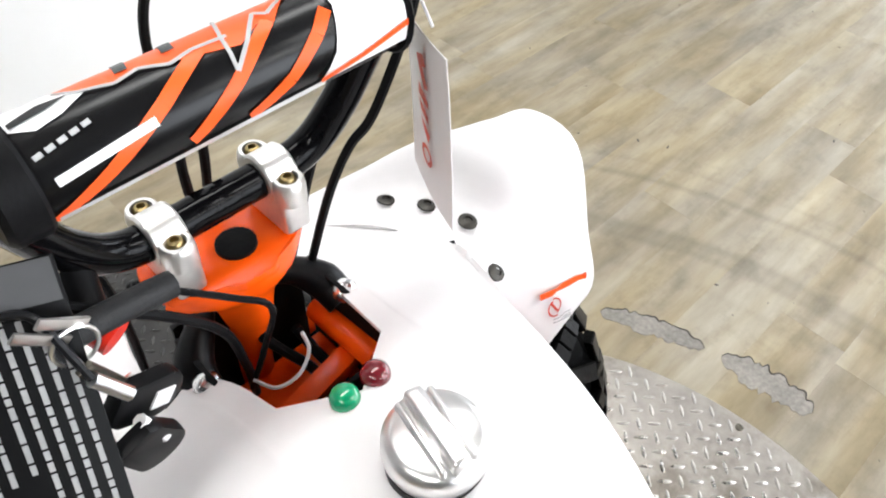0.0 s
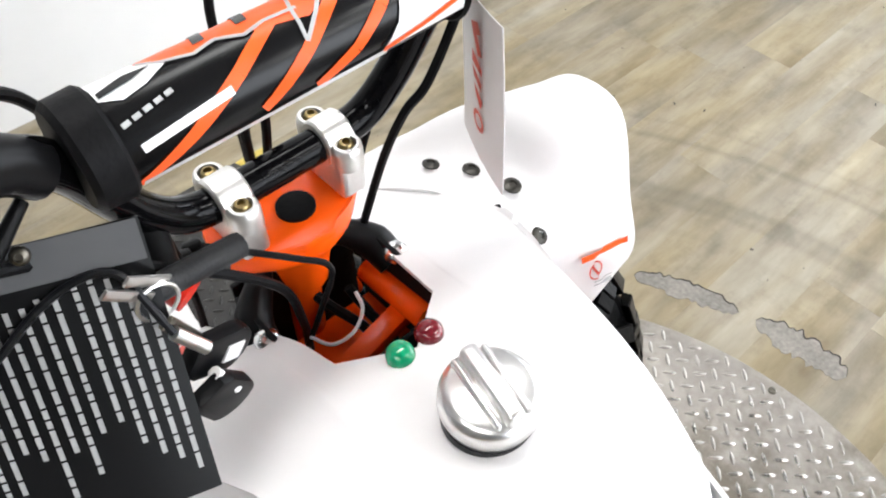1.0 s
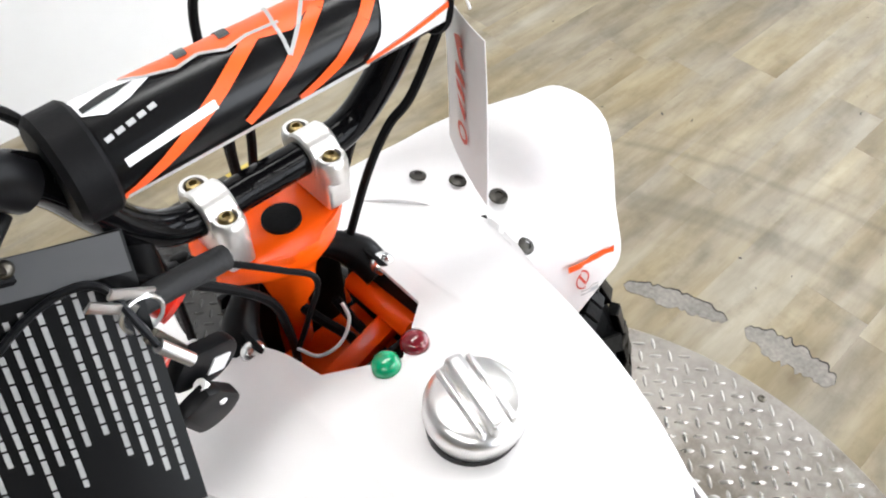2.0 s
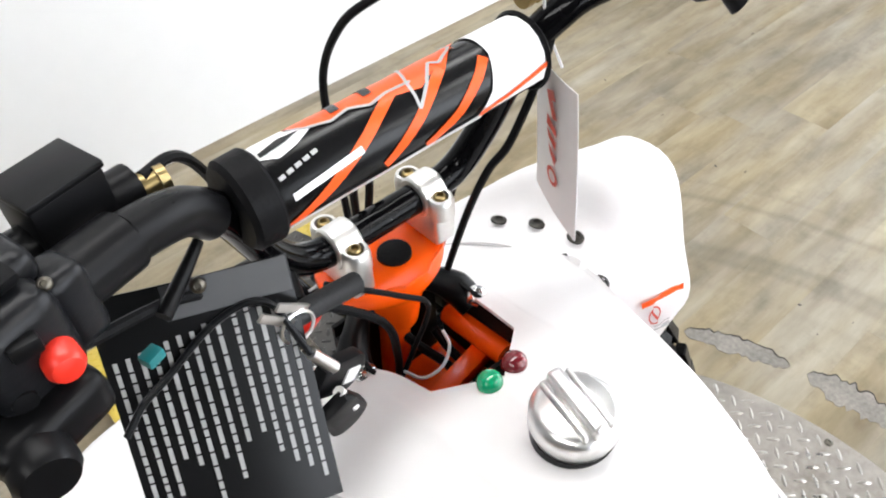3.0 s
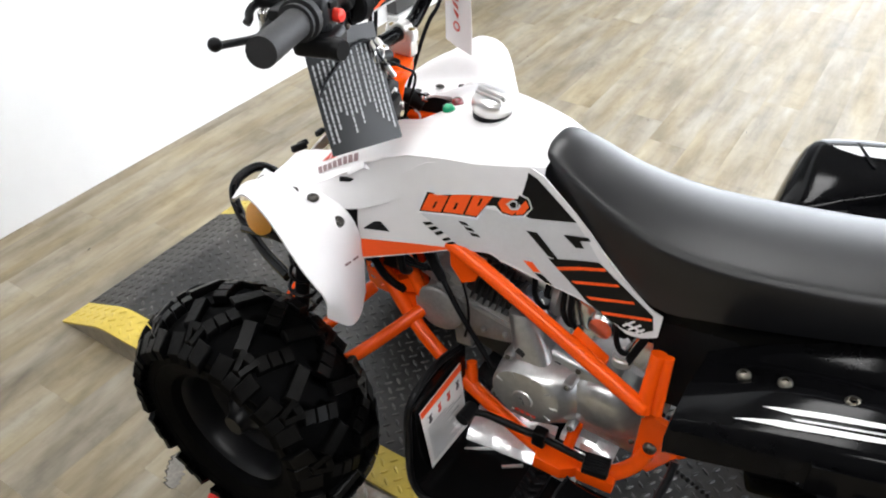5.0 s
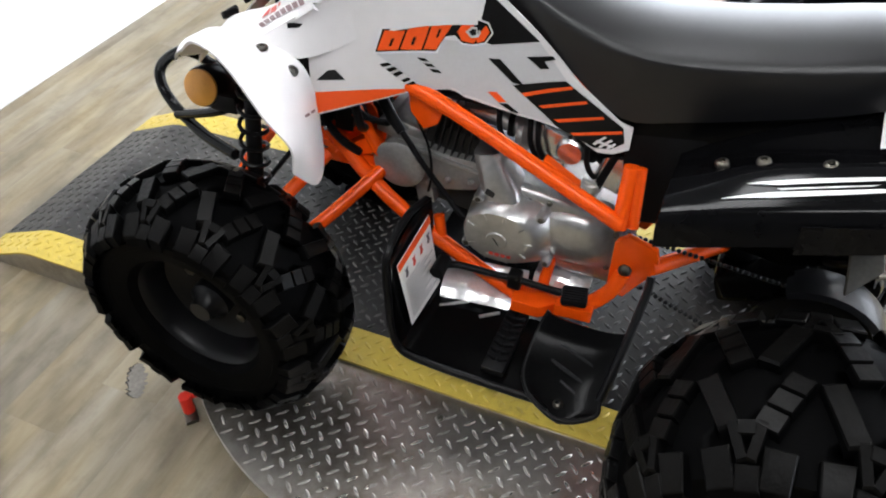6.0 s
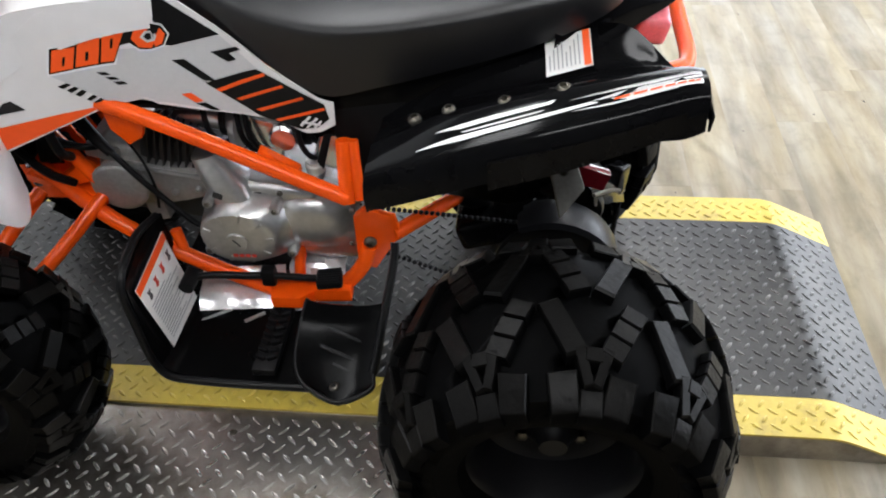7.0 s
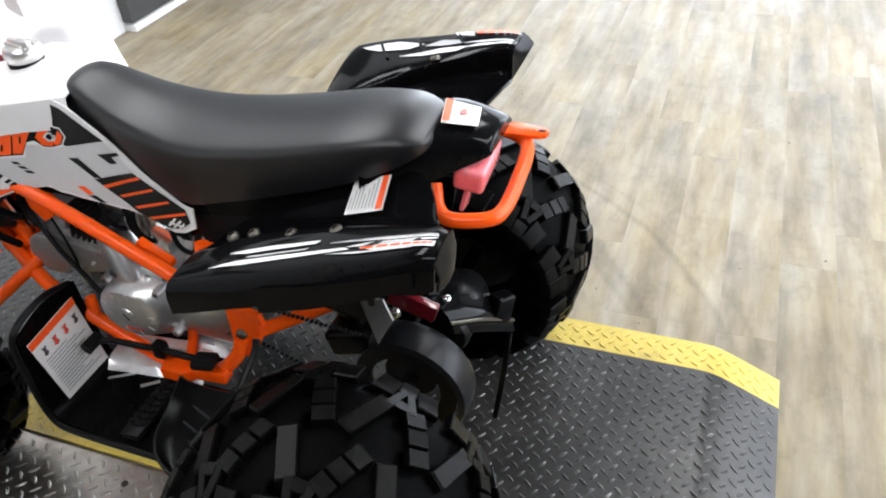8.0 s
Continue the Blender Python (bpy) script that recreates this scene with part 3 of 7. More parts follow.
pts = lattice(PX0, PX1, PY0, PY1, 0.0305, lambda x, y: PX0 + 0.012 < x < PX1 - 0.012 and PY0 + 0.012 < y < PY1 - 0.012)
for name, mat, inside in (("deck_relief", WORN_LUG, True), ("edge_relief", YELLOW, False)):
    sel = [(x, y, plate_z(y), a, tilt(y)) for x, y, a in pts if (PI0 < x < PI1) == inside and min(abs(x - PI0), abs(x - PI1)) > 0.006]
    ob = part(name, lugs([(x, y, z, a + radians(9), t) for x, y, z, a, t in sel], 0, 0.0215, 0.0062, 0.0021), mat, platform, flat=True)
    tagged(ob, kind="stuff")

# ---- the quad ----
quad = thing("quad_bike", "white, black and orange sports quad bike parked on a ramp platform", "quad bike", (C, BASE.y, BASE.z))
quad["on_quad"] = 1


def side_x(y, z):
    """How far the side panel stands out from the middle line."""
    ys = (-0.05, 0.03, 0.15, 0.25, 0.31, 0.37, 0.464, 0.56)
    xs = (0.084, 0.084, 0.085, 0.098, 0.112, 0.130, 0.152, 0.17)
    b = float(np.interp(y, ys, xs))
    k = float(np.interp(y, (0.25, 0.29), (0.18, 0.10)))
    return b - k * (z - 0.6)


def shroud():
    # y, middle of the deck, deck edge, shoulder crest, lower rim, each as (x, z)
    lines = (
        (0.225, (0.000, 0.755), (0.026, 0.752), (0.058, 0.744), (0.064, 0.700)),
        (0.245, (0.000, 0.767), (0.040, 0.762), (0.073, 0.746), (0.080, 0.700)),
        (0.300, (0.000, 0.769), (0.055, 0.762), (0.097, 0.744), (0.103, 0.700)),
        (0.350, (0.000, 0.765), (0.059, 0.758), (0.110, 0.743), (0.117, 0.690)),
        (0.400, (0.000, 0.757), (0.060, 0.752), (0.121, 0.738), (0.129, 0.675)),
        (0.430, (0.040, 0.7465), (0.062, 0.745), (0.133, 0.730), (0.143, 0.660)),
        (0.470, (0.046, 0.735), (0.067, 0.731), (0.150, 0.708), (0.166, 0.650)),
        (0.520, (0.060, 0.705), (0.085, 0.698), (0.160, 0.678), (0.186, 0.652)),
        (0.570, (0.070, 0.668), (0.100, 0.658), (0.156, 0.648), (0.180, 0.640)),
        (0.625, (0.060, 0.644), (0.085, 0.638), (0.132, 0.628), (0.150, 0.624)),
        (0.682, (0.043, 0.611), (0.066, 0.606), (0.098, 0.602), (0.112, 0.598)),
        (0.738, (0.030, 0.545), (0.044, 0.543), (0.060, 0.541), (0.068, 0.538)),
    )
    def near(p, q, d):
        k = d / max(1e-6, math.hypot(q[0] - p[0], q[1] - p[1]))
        return (p[0] + (q[0] - p[0]) * k, p[1] + (q[1] - p[1]) * k)
    half = [(y, m, near(d, m, 0.006), near(d, c, 0.006), near(c, d, 0.005), near(c, l, 0.005), l) for y, m, d, c, l in lines]
    bm = bmesh.new()
    for s in (-1, 1):
        full = [[Vector((s * x, y, z)) for x, z in pts] for y, *pts in half]
        rear = loft(full[:5], 5, 5)
        front = loft([full[4]] + full[5:], 5, 5)
        # the rear part of the first strip closes over the middle, the front part leaves the steering opening
        b2 = bmesh.new()
        grid_faces(b2, rear)
        grid_faces(b2, loft(full[5:], 5, 5))
        # joint between them, squared off at the opening
        a, b = rear[-1], loft(full[5:], 5, 5)[0]
        grid_faces(b2, [a, b])
        merge(bm, b2)
    bmesh.ops.remove_doubles(bm, verts=bm.verts, dist=0.0006)
    bmesh.ops.recalc_face_normals(bm, faces=bm.faces)
    up = sum(f.normal.z for f in bm.faces)
    if up < 0:
        bmesh.ops.reverse_faces(bm, faces=bm.faces)
    bmesh.ops.solidify(bm, geom=bm.faces, thickness=0.003)
    bmesh.ops.recalc_face_normals(bm, faces=bm.faces)
    return bm


tank = part("tank_cover", shroud(), WHITE, quad, "glossy white plastic tank cover")

# lower side panels
PANEL_Y = (0.032, 0.049, 0.109, 0.172, 0.222, 0.245, 0.264, 0.316, 0.373, 0.428, 0.470)
PANEL_TOP = (0.597, 0.601, 0.641, 0.698, 0.738, 0.747, 0.746, 0.744, 0.734, 0.695, 0.655)
LOW_Y = (0.032, 0.054, 0.073, 0.109, 0.172, 0.222, 0.262, 0.276, 0.323, 0.377, 0.470)
PANEL_LOW = (0.566, 0.555, 0.554, 0.572, 0.583, 0.592, 0.601, 0.611, 0.606, 0.588, 0.555)


def side_panel(s):
    rows = []
    for k in range(45):
        y = 0.032 + 0.438 * k / 44
        a, b = float(np.interp(y, PANEL_Y, PANEL_TOP)), float(np.interp(y, LOW_Y, PANEL_LOW))
        rows.append([(-side_x(y, a + (b - a) * j / 6), y, a + (b - a) * j / 6) for j in range(7)])
    return part("side_panel", mirrored(shell(rows, 0.003), s), WHITE, quad, "white plastic side panel with orange and black graphics")


def decal(parent, name, outline, mat, s, lift=0.0012):
    """A sticker cut to an outline of (y, z), laid on the side panel."""
    bm = bmesh.new()
    f = bm.faces.new([bm.verts.new((0, y, z)) for y, z in outline])
    bmesh.ops.triangulate(bm, faces=[f])
    for _ in range(2):
        bmesh.ops.subdivide_edges(bm, edges=[e for e in bm.edges if e.calc_length() > 0.022], cuts=1)
        bmesh.ops.triangulate(bm, faces=bm.faces)
    for v in bm.verts:
        v.co.x = -(side_x(v.co.y, v.co.z) + lift)
    bmesh.ops.recalc_face_normals(bm, faces=bm.faces)
    for f in bm.faces:
        f.normal_update()
        if f.normal.x > 0:
            f.normal_flip()
    return part(name, mirrored(bm, s), mat, parent)


def dashes(quad_pts, n, gap=0.22):
    """Cuts a slanted bar into n pieces, as (y, z) quads."""
    a, b, c, e = quad_pts
    mix = lambda p, q, k: (p[0] + (q[0] - p[0]) * k, p[1] + (q[1] - p[1]) * k)
    return [(mix(a, e, k / n), mix(b, c, (k + 0.15) / n), mix(b, c, (k + 1 - gap) / n), mix(a, e, (k + 1 - gap - 0.15) / n)) for k in range(n)]


PANEL_GRAPHICS = (
    (BLACK_STICKER, 0.0008, ((.308, .716), (.286, .728), (.263, .738), (.246, .740), (.230, .734), (.168, .687), (.230, .676), (.29, .69))),
    (GREY_STICKER, 0.0007, ((.377, .656), (.300, .662), (.258, .604), (.276, .613), (.313, .608))),
    (GREY_STICKER, 0.0006, ((.302, .662), (.292, .680), (.230, .675), (.168, .686), (.128, .643), (.199, .625), (.262, .603))),
    (GREY_STICKER, 0.0005, ((.205, .630), (.131, .579), (.192, .589), (.266, .606))),
    (WHITE_STICKER, 0.0011, ((.381, .656), (.370, .693), (.340, .694), (.318, .714), (.308, .717), (.315, .700), (.276, .704), (.256, .710), (.236, .704), (.229, .691), (.238, .676), (.255, .672), (.268, .674), (.276, .682), (.290, .682), (.298, .661), (.330, .660))),
    (BLACK_STICKER, 0.0013, ((.378, .659), (.368, .691), (.338, .692), (.312, .713), (.320, .695), (.278, .702), (.256, .708), (.237, .702), (.231, .691), (.239, .678), (.255, .674), (.267, .676), (.277, .686), (.293, .684), (.300, .664), (.330, .663))),
    (ORANGE_STICKER, 0.0016, ((.3755, .661), (.3655, .689), (.3390, .690), (.3485, .663))),
    (ORANGE_STICKER, 0.0016, ((.3455, .664), (.3360, .691), (.3180, .707), (.3085, .697), (.3185, .665))),
    (ORANGE_STICKER, 0.0016, ((.3155, .666), (.3055, .698), (.2800, .701), (.2965, .672), (.3000, .666))),
    (BLACK_STICKER, 0.0019, ((.3600, .668), (.3560, .679), (.3530, .679), (.3570, .668))),
    (BLACK_STICKER, 0.0019, ((.3320, .671), (.3285, .682), (.3250, .682), (.3285, .671))),
    (BLACK_STICKER, 0.0019, ((.3000, .683), (.2960, .695), (.2930, .695), (.2970, .683))),
    (ORANGE_STICKER, 0.0015, ((.274, .691), (.268, .702), (.255, .707), (.241, .702), (.234, .692), (.240, .680), (.253, .675), (.268, .679))),
    (GREY_STICKER, 0.0019, ((.264, .691), (.257, .698), (.248, .696), (.245, .690), (.248, .684), (.257, .683))),
    (BLACK_STICKER, 0.0023, ((.260, .691), (.256, .695), (.250, .694), (.248, .690), (.250, .687), (.256, .686))),
    *((BLACK_STICKER, 0.0013, q) for q in dashes(((.373, .642), (.363, .646), (.340, .629), (.348, .622)), 3)),
    *((BLACK_STICKER, 0.0013, q) for q in dashes(((.345, .620), (.337, .626), (.316, .610), (.324, .605)), 3)),
    *((BLACK_STICKER, 0.0013, q) for q in dashes(((.324, .654), (.315, .654), (.289, .632), (.300, .631)), 3)),
    (BLACK_STICKER, 0.0013, ((.233, .658), (.217, .659), (.182, .628), (.197, .629))),
    (BLACK_STICKER, 0.0013, ((.183, .666), (.150, .671), (.145, .667), (.159, .663), (.152, .654), (.163, .652))),
    (BLACK_STICKER, 0.0011, ((.197, .626), (.128, .642), (.107, .630), (.044, .595), (.039, .575), (.055, .563), (.078, .560), (.133, .579))),
    (ORANGE_STICKER, 0.0015, ((.184, .617), (.119, .637), (.117, .633), (.179, .613))),
    (ORANGE_STICKER, 0.0015, ((.160, .603), (.098, .621), (.095, .618), (.154, .600))),
    (ORANGE_STICKER, 0.0015, ((.136, .588), (.073, .605), (.070, .602), (.129, .585))),
    (ORANGE_STICKER, 0.0015, ((.112, .574), (.045, .591), (.044, .587), (.107, .571))),
    (WHITE_STICKER, 0.0015, ((.080, .566), (.066, .579), (.063, .578), (.077, .564))),
    (WHITE_STICKER, 0.0015, ((.072, .563), (.057, .577), (.054, .575), (.069, .562))),
    (WHITE_STICKER, 0.0015, ((.076, .572), (.051, .568), (.052, .565), (.077, .569))),
    (WHITE_STICKER, 0.0015, ((.061, .564), (.051, .573), (.049, .571), (.059, .562))),
    (ORANGE_STICKER, 0.0013, ((.230, .613), (.217, .614), (.203, .602), (.213, .600))),
    (BLACK_STICKER, 0.0013, ((.213, .599), (.201, .600), (.183, .588), (.195, .589))),
    (ORANGE_STICKER, 0.0013, ((.464, .593), (.377, .605), (.323, .609), (.377, .590), (.462, .561))),
    (BLACK_STICKER, 0.0013, ((.461, .611), (.444, .627), (.434, .629), (.420, .615))),
)
for s in (-1, 1):
    panel_ob = side_panel(s)
    for mat, lift, outline in PANEL_GRAPHICS:
        decal(panel_ob, "sticker", outline, mat, s, lift)

# front fenders

def fender(s):
    rows = (
        ((-0.098, 0.702, 0.603), (-0.145, 0.688, 0.603), (-0.210, 0.640, 0.646), (-0.262, 0.598, 0.672)),
        ((-0.118, 0.650, 0.618), (-0.170, 0.640, 0.628), (-0.222, 0.612, 0.676), (-0.275, 0.582, 0.690)),
        ((-0.148, 0.588, 0.646), (-0.200, 0.585, 0.660), (-0.232, 0.575, 0.700), (-0.285, 0.562, 0.705)),
        ((-0.160, 0.548, 0.660), (-0.205, 0.545, 0.672), (-0.235, 0.537, 0.716), (-0.297, 0.528, 0.728)),
        ((-0.170, 0.505, 0.664), (-0.212, 0.500, 0.676), (-0.245, 0.490, 0.712), (-0.306, 0.482, 0.712)),
        ((-0.168, 0.467, 0.640), (-0.210, 0.462, 0.646), (-0.260, 0.452, 0.655), (-0.296, 0.448, 0.640)),
        ((-0.150, 0.465, 0.575), (-0.200, 0.445, 0.578), (-0.246, 0.428, 0.579), (-0.284, 0.424, 0.592)),
        ((-0.160, 0.458, 0.497), (-0.188, 0.448, 0.476), (-0.224, 0.440, 0.486), (-0.268, 0.440, 0.536)),
    )
    grid = loft([[Vector(p) for p in r] for r in rows], 5, 5)
    bm = shell(grid, 0.003)
    ob = part("front_fender", mirrored(bm, s), WHITE, quad, "white plastic front fender with exposed bolts")
    for p, n in (((-0.122, 0.686, 0.600), (-.25, .3, 1)), ((-0.180, 0.588, 0.652), (-.25, .1, 1)), ((-0.193, 0.549, 0.665), (-.2, 0, 1)), ((-0.199, 0.506, 0.673), (-.1, -.2, 1)), ((-0.195, 0.467, 0.645), (-.2, -.7, 0.8))):
        q, m = (Vector((-s * p[0], p[1], p[2] + 0.0022)), Vector((-s * n[0], n[1], n[2])))
        part("bolt", bolt(q, m, 0.0086, 0.0030), BOLT_DARK, ob, "dull steel button bolt")
    return ob


fenders = [fender(s) for s in (-1, 1)]
# thin black blocks imitate the shade in the gaps beside the tank cover
for s in (-1, 1):
    part("slot", block((0.005, 0.022, 0.006), (s * 0.156, 0.478, 0.692), 0.001, (0, 0, s * -28)), MATT_BLACK, fenders[0 if s < 0 else 1])

for s in (-1, 1):
    part("nose_clip", block((0.026, 0.014, 0.012), (s * 0.040, 0.676, 0.622), 0.004, (-28, 0, s * 20), 3), MATT_BLACK, tank, "black rubber clip on the nose")
    part("nose_clip", block((0.018, 0.012, 0.010), (s * 0.022, 0.684, 0.618), 0.004, (-28, 0, s * 10), 3), MATT_BLACK, tank)

# black sheets added so the gaps behind the fenders stay dark
for s in (-1, 1):
    part("fender_filler", slab([(0.445, 0.640), (0.452, 0.560), (0.520, 0.535), (0.610, 0.560), (0.640, 0.605), (0.540, 0.640)], 0.004, "yz", s * 0.138, 0.001), MATT_BLACK, fenders[0 if s < 0 else 1], "added black sheet darkening the gap behind the fender")

# indicator lamps and filler cap on the tank cover
GRIP_TURN = -12
def dome_lamp(x, y, z, lens, label):
    part("indicator_lamp", turned([(-0.004, 0.0), (-0.004, 0.0092), (0.0005, 0.0092), (0.0035, 0.0084), (0.0062, 0.0058), (0.0074, 0.0)], "z", 28, (x, y, z)), lens, quad, label)


dome_lamp(-0.0105, 0.403, 0.757, GREEN_LENS, "domed green indicator lamp")
dome_lamp(0.0125, 0.403, 0.757, RED_LENS, "domed dark red indicator lamp")
cap = part("fuel_cap", turned([(0.760, 0.0), (0.760, 0.0265), (0.774, 0.0265), (0.777, 0.0285), (0.786, 0.0283), (0.790, 0.0265), (0.7925, 0.022), (0.7915, 0.0)], "z", 48, (-0.002, 0.338, 0)), CHROME, quad, "polished chrome filler cap with a raised grip")
for off, w, h, length in ((0.0, 0.0105, 0.0155, 0.050), (-0.0095, 0.0035, 0.008, 0.046), (0.0095, 0.0035, 0.008, 0.046)):
    bm = block((w, length, h), (off, 0, 0.793), 0.0019 if off else 0.0035, (0, 0, 0), 3)
    bm.transform(Matrix.Translation((-0.002, 0.338, 0)) @ Matrix.Rotation(radians(GRIP_TURN), 4, "Z"))
    part("grip_bar", bm, CHROME, cap)
part("seal", turned([(0.757, 0.020), (0.757, 0.0270), (0.770, 0.0270), (0.770, 0.020), (0.757, 0.020)], "z", 40, (-0.002, 0.338, 0)), SATIN_BLACK, cap, "black rubber seal")

# seat
def seat():
    # y, half width, top middle, shoulder height, bottom height
    st = ((0.246, 0.020, 0.748, 0.744, 0.738), (0.236, 0.040, 0.764, 0.750, 0.725), (0.205, 0.054, 0.762, 0.738, 0.705), (0.13, 0.070, 0.734, 0.708, 0.655), (0.05, 0.084, 0.719, 0.694, 0.606), (-0.03, 0.090, 0.721, 0.697, 0.622), (-0.13, 0.090, 0.736, 0.711, 0.650), (-0.22, 0.086, 0.754, 0.728, 0.678), (-0.29, 0.074, 0.758, 0.738, 0.704), (-0.328, 0.052, 0.744, 0.736, 0.722), (-0.335, 0.030, 0.735, 0.732, 0.728))
    secs = []
    for y, w, zt, zs, zb in st:
        half = [(0, zt), (w * 0.5, zt - (zt - zs) * 0.14), (w * 0.85, zt - (zt - zs) * 0.46), (w * 0.965, zt - (zt - zs) * 0.78), (w, zt - (zt - zs) * 1.12), (w * 1.0, (zs + zb) / 2), (w * 0.96, zb)]
        secs.append([Vector((-x, y, z)) for x, z in reversed(half)] + [Vector((x, y, z)) for x, z in half[1:]])
    rows = loft(secs, 4, 3)
    bm = bmesh.new()
    v = grid_faces(bm, rows)
    for a, b in zip(v, v[1:]):
        bm.faces.new((a[0], b[0], b[-1], a[-1]))
    bm.faces.new(v[0])
    bm.faces.new(v[-1])
    bmesh.ops.recalc_face_normals(bm, faces=bm.faces)
    return bm


part("seat", seat(), VINYL, quad, "black grained vinyl saddle")

# rear bodywork
LEFT_FENDER = (
    (-0.034, (0.095, 0.582), (0.120, 0.582), (0.150, 0.590), (0.180, 0.600), (0.220, 0.600), (0.244, 0.592), (0.248, 0.552)),
    (-0.070, (0.085, 0.602), (0.118, 0.597), (0.150, 0.607), (0.178, 0.615), (0.216, 0.612), (0.240, 0.603), (0.249, 0.563)),
    (-0.130, (0.078, 0.632), (0.112, 0.620), (0.144, 0.630), (0.168, 0.640), (0.210, 0.634), (0.237, 0.622), (0.249, 0.584)),
    (-0.240, (0.062, 0.678), (0.108, 0.654), (0.146, 0.659), (0.170, 0.674), (0.209, 0.668), (0.235, 0.656), (0.246, 0.619)),
    (-0.330, (0.060, 0.700), (0.110, 0.676), (0.146, 0.680), (0.168, 0.694), (0.204, 0.692), (0.229, 0.682), (0.240, 0.650)),
    (-0.385, (0.146, 0.688), (0.150, 0.691), (0.156, 0.697), (0.172, 0.706), (0.203, 0.706), (0.226, 0.697), (0.236, 0.656)),
    (-0.408, (0.162, 0.690), (0.165, 0.694), (0.170, 0.700), (0.178, 0.708), (0.204, 0.708), (0.223, 0.700), (0.232, 0.664)),
)
RIGHT_FENDER = (
    (-0.010, (0.120, 0.540), (0.150, 0.530), (0.190, 0.535), (0.215, 0.540), (0.290, 0.545), (0.345, 0.540), (0.350, 0.520)),
    (-0.034, (0.110, 0.570), (0.145, 0.572), (0.188, 0.608), (0.212, 0.628), (0.288, 0.652), (0.348, 0.654), (0.355, 0.600)),
    (-0.085, (0.090, 0.605), (0.130, 0.605), (0.188, 0.632), (0.212, 0.657), (0.285, 0.677), (0.350, 0.682), (0.358, 0.630)),
    (-0.190, (0.070, 0.665), (0.120, 0.640), (0.236, 0.652), (0.250, 0.685), (0.300, 0.695), (0.353, 0.699), (0.360, 0.650)),
    (-0.260, (0.062, 0.688), (0.120, 0.664), (0.258, 0.664), (0.268, 0.702), (0.312, 0.709), (0.354, 0.710), (0.361, 0.665)),
    (-0.325, (0.080, 0.688), (0.160, 0.668), (0.277, 0.668), (0.287, 0.715), (0.320, 0.717), (0.355, 0.716), (0.361, 0.680)),
    (-0.350, (0.262, 0.674), (0.270, 0.673), (0.282, 0.673), (0.292, 0.714), (0.322, 0.716), (0.354, 0.714), (0.359, 0.684)),
)


def rear_fender(s):
    rows = RIGHT_FENDER if s > 0 else LEFT_FENDER
    grid = loft([[Vector((-x, y, z)) for x, z in r] for y, *r in rows], 4, 4)
    ob = part("rear_fender", mirrored(shell(grid, 0.0035), s), GLOSS_BLACK, quad, "gloss black rear fender with white and orange graphics")
    if s > 0:
        part("end_wall", shell([[Vector((0.290, -0.341, 0.718)), Vector((0.322, -0.345, 0.719)), Vector((0.356, -0.348, 0.717))], [Vector((0.285, -0.345, 0.690)), Vector((0.325, -0.353, 0.698)), Vector((0.360, -0.358, 0.708))], [Vector((0.276, -0.345, 0.660)), Vector((0.32, -0.356, 0.678)), Vector((0.362, -0.365, 0.696))]], 0.004), GLOSS_BLACK, ob)
    else:
        part("front_cap", shell([[Vector((-x, y, z)) for x, y, z in r] for r in (
            ((0.120, -0.033, 0.580), (0.180, -0.033, 0.597), (0.220, -0.033, 0.598), (0.245, -0.033, 0.590)),
            ((0.125, -0.031, 0.560), (0.180, -0.030, 0.572), (0.220, -0.030, 0.576), (0.247, -0.032, 0.574)),
            ((0.150, -0.034, 0.545), (0.185, -0.034, 0.548), (0.222, -0.034, 0.550), (0.248, -0.034, 0.551)))], 0.003), GLOSS_BLACK, ob)
        part("end_wall", shell([[Vector((-x, y, z)) for x, y, z in r] for r in (
            ((0.164, -0.4085, 0.702), (0.182, -0.409, 0.707), (0.205, -0.4095, 0.707), (0.225, -0.409, 0.698)),
            ((0.170, -0.414, 0.685), (0.186, -0.416, 0.686), (0.208, -0.4165, 0.684), (0.229, -0.4155, 0.681)),
            ((0.178, -0.414, 0.666), (0.192, -0.417, 0.664), (0.212, -0.418, 0.663), (0.232, -0.413, 0.664)))], 0.003), GLOSS_BLACK, ob)
        part("skirt_lip", shell([[Vector((-x, y, z)) for x, y, z in r] for r in (
            ((0.2485, -0.178, 0.628), (0.2460, -0.250, 0.646), (0.2400, -0.330, 0.670), (0.2345, -0.385, 0.688)),
            ((0.2520, -0.178, 0.592), (0.2495, -0.250, 0.614), (0.2440, -0.330, 0.643), (0.2370, -0.385, 0.666)))], 0.003), GLOSS_BLACK, ob)
    bolts = ((0.268, -0.226, 0.698),) if s > 0 else ((0.150, -0.085, 0.617), (0.159, -0.128, 0.637), (0.170, -0.194, 0.657), (0.171, -0.260, 0.676))
    for x, y, z in bolts:
        part("bolt", bolt((s * x, y, z), (s * 0.2, 0.2, 1), 0.0085, 0.006), STEEL, ob, "steel button bolt")
    return ob, grid


rear = [rear_fender(s) for s in (-1, 1)]


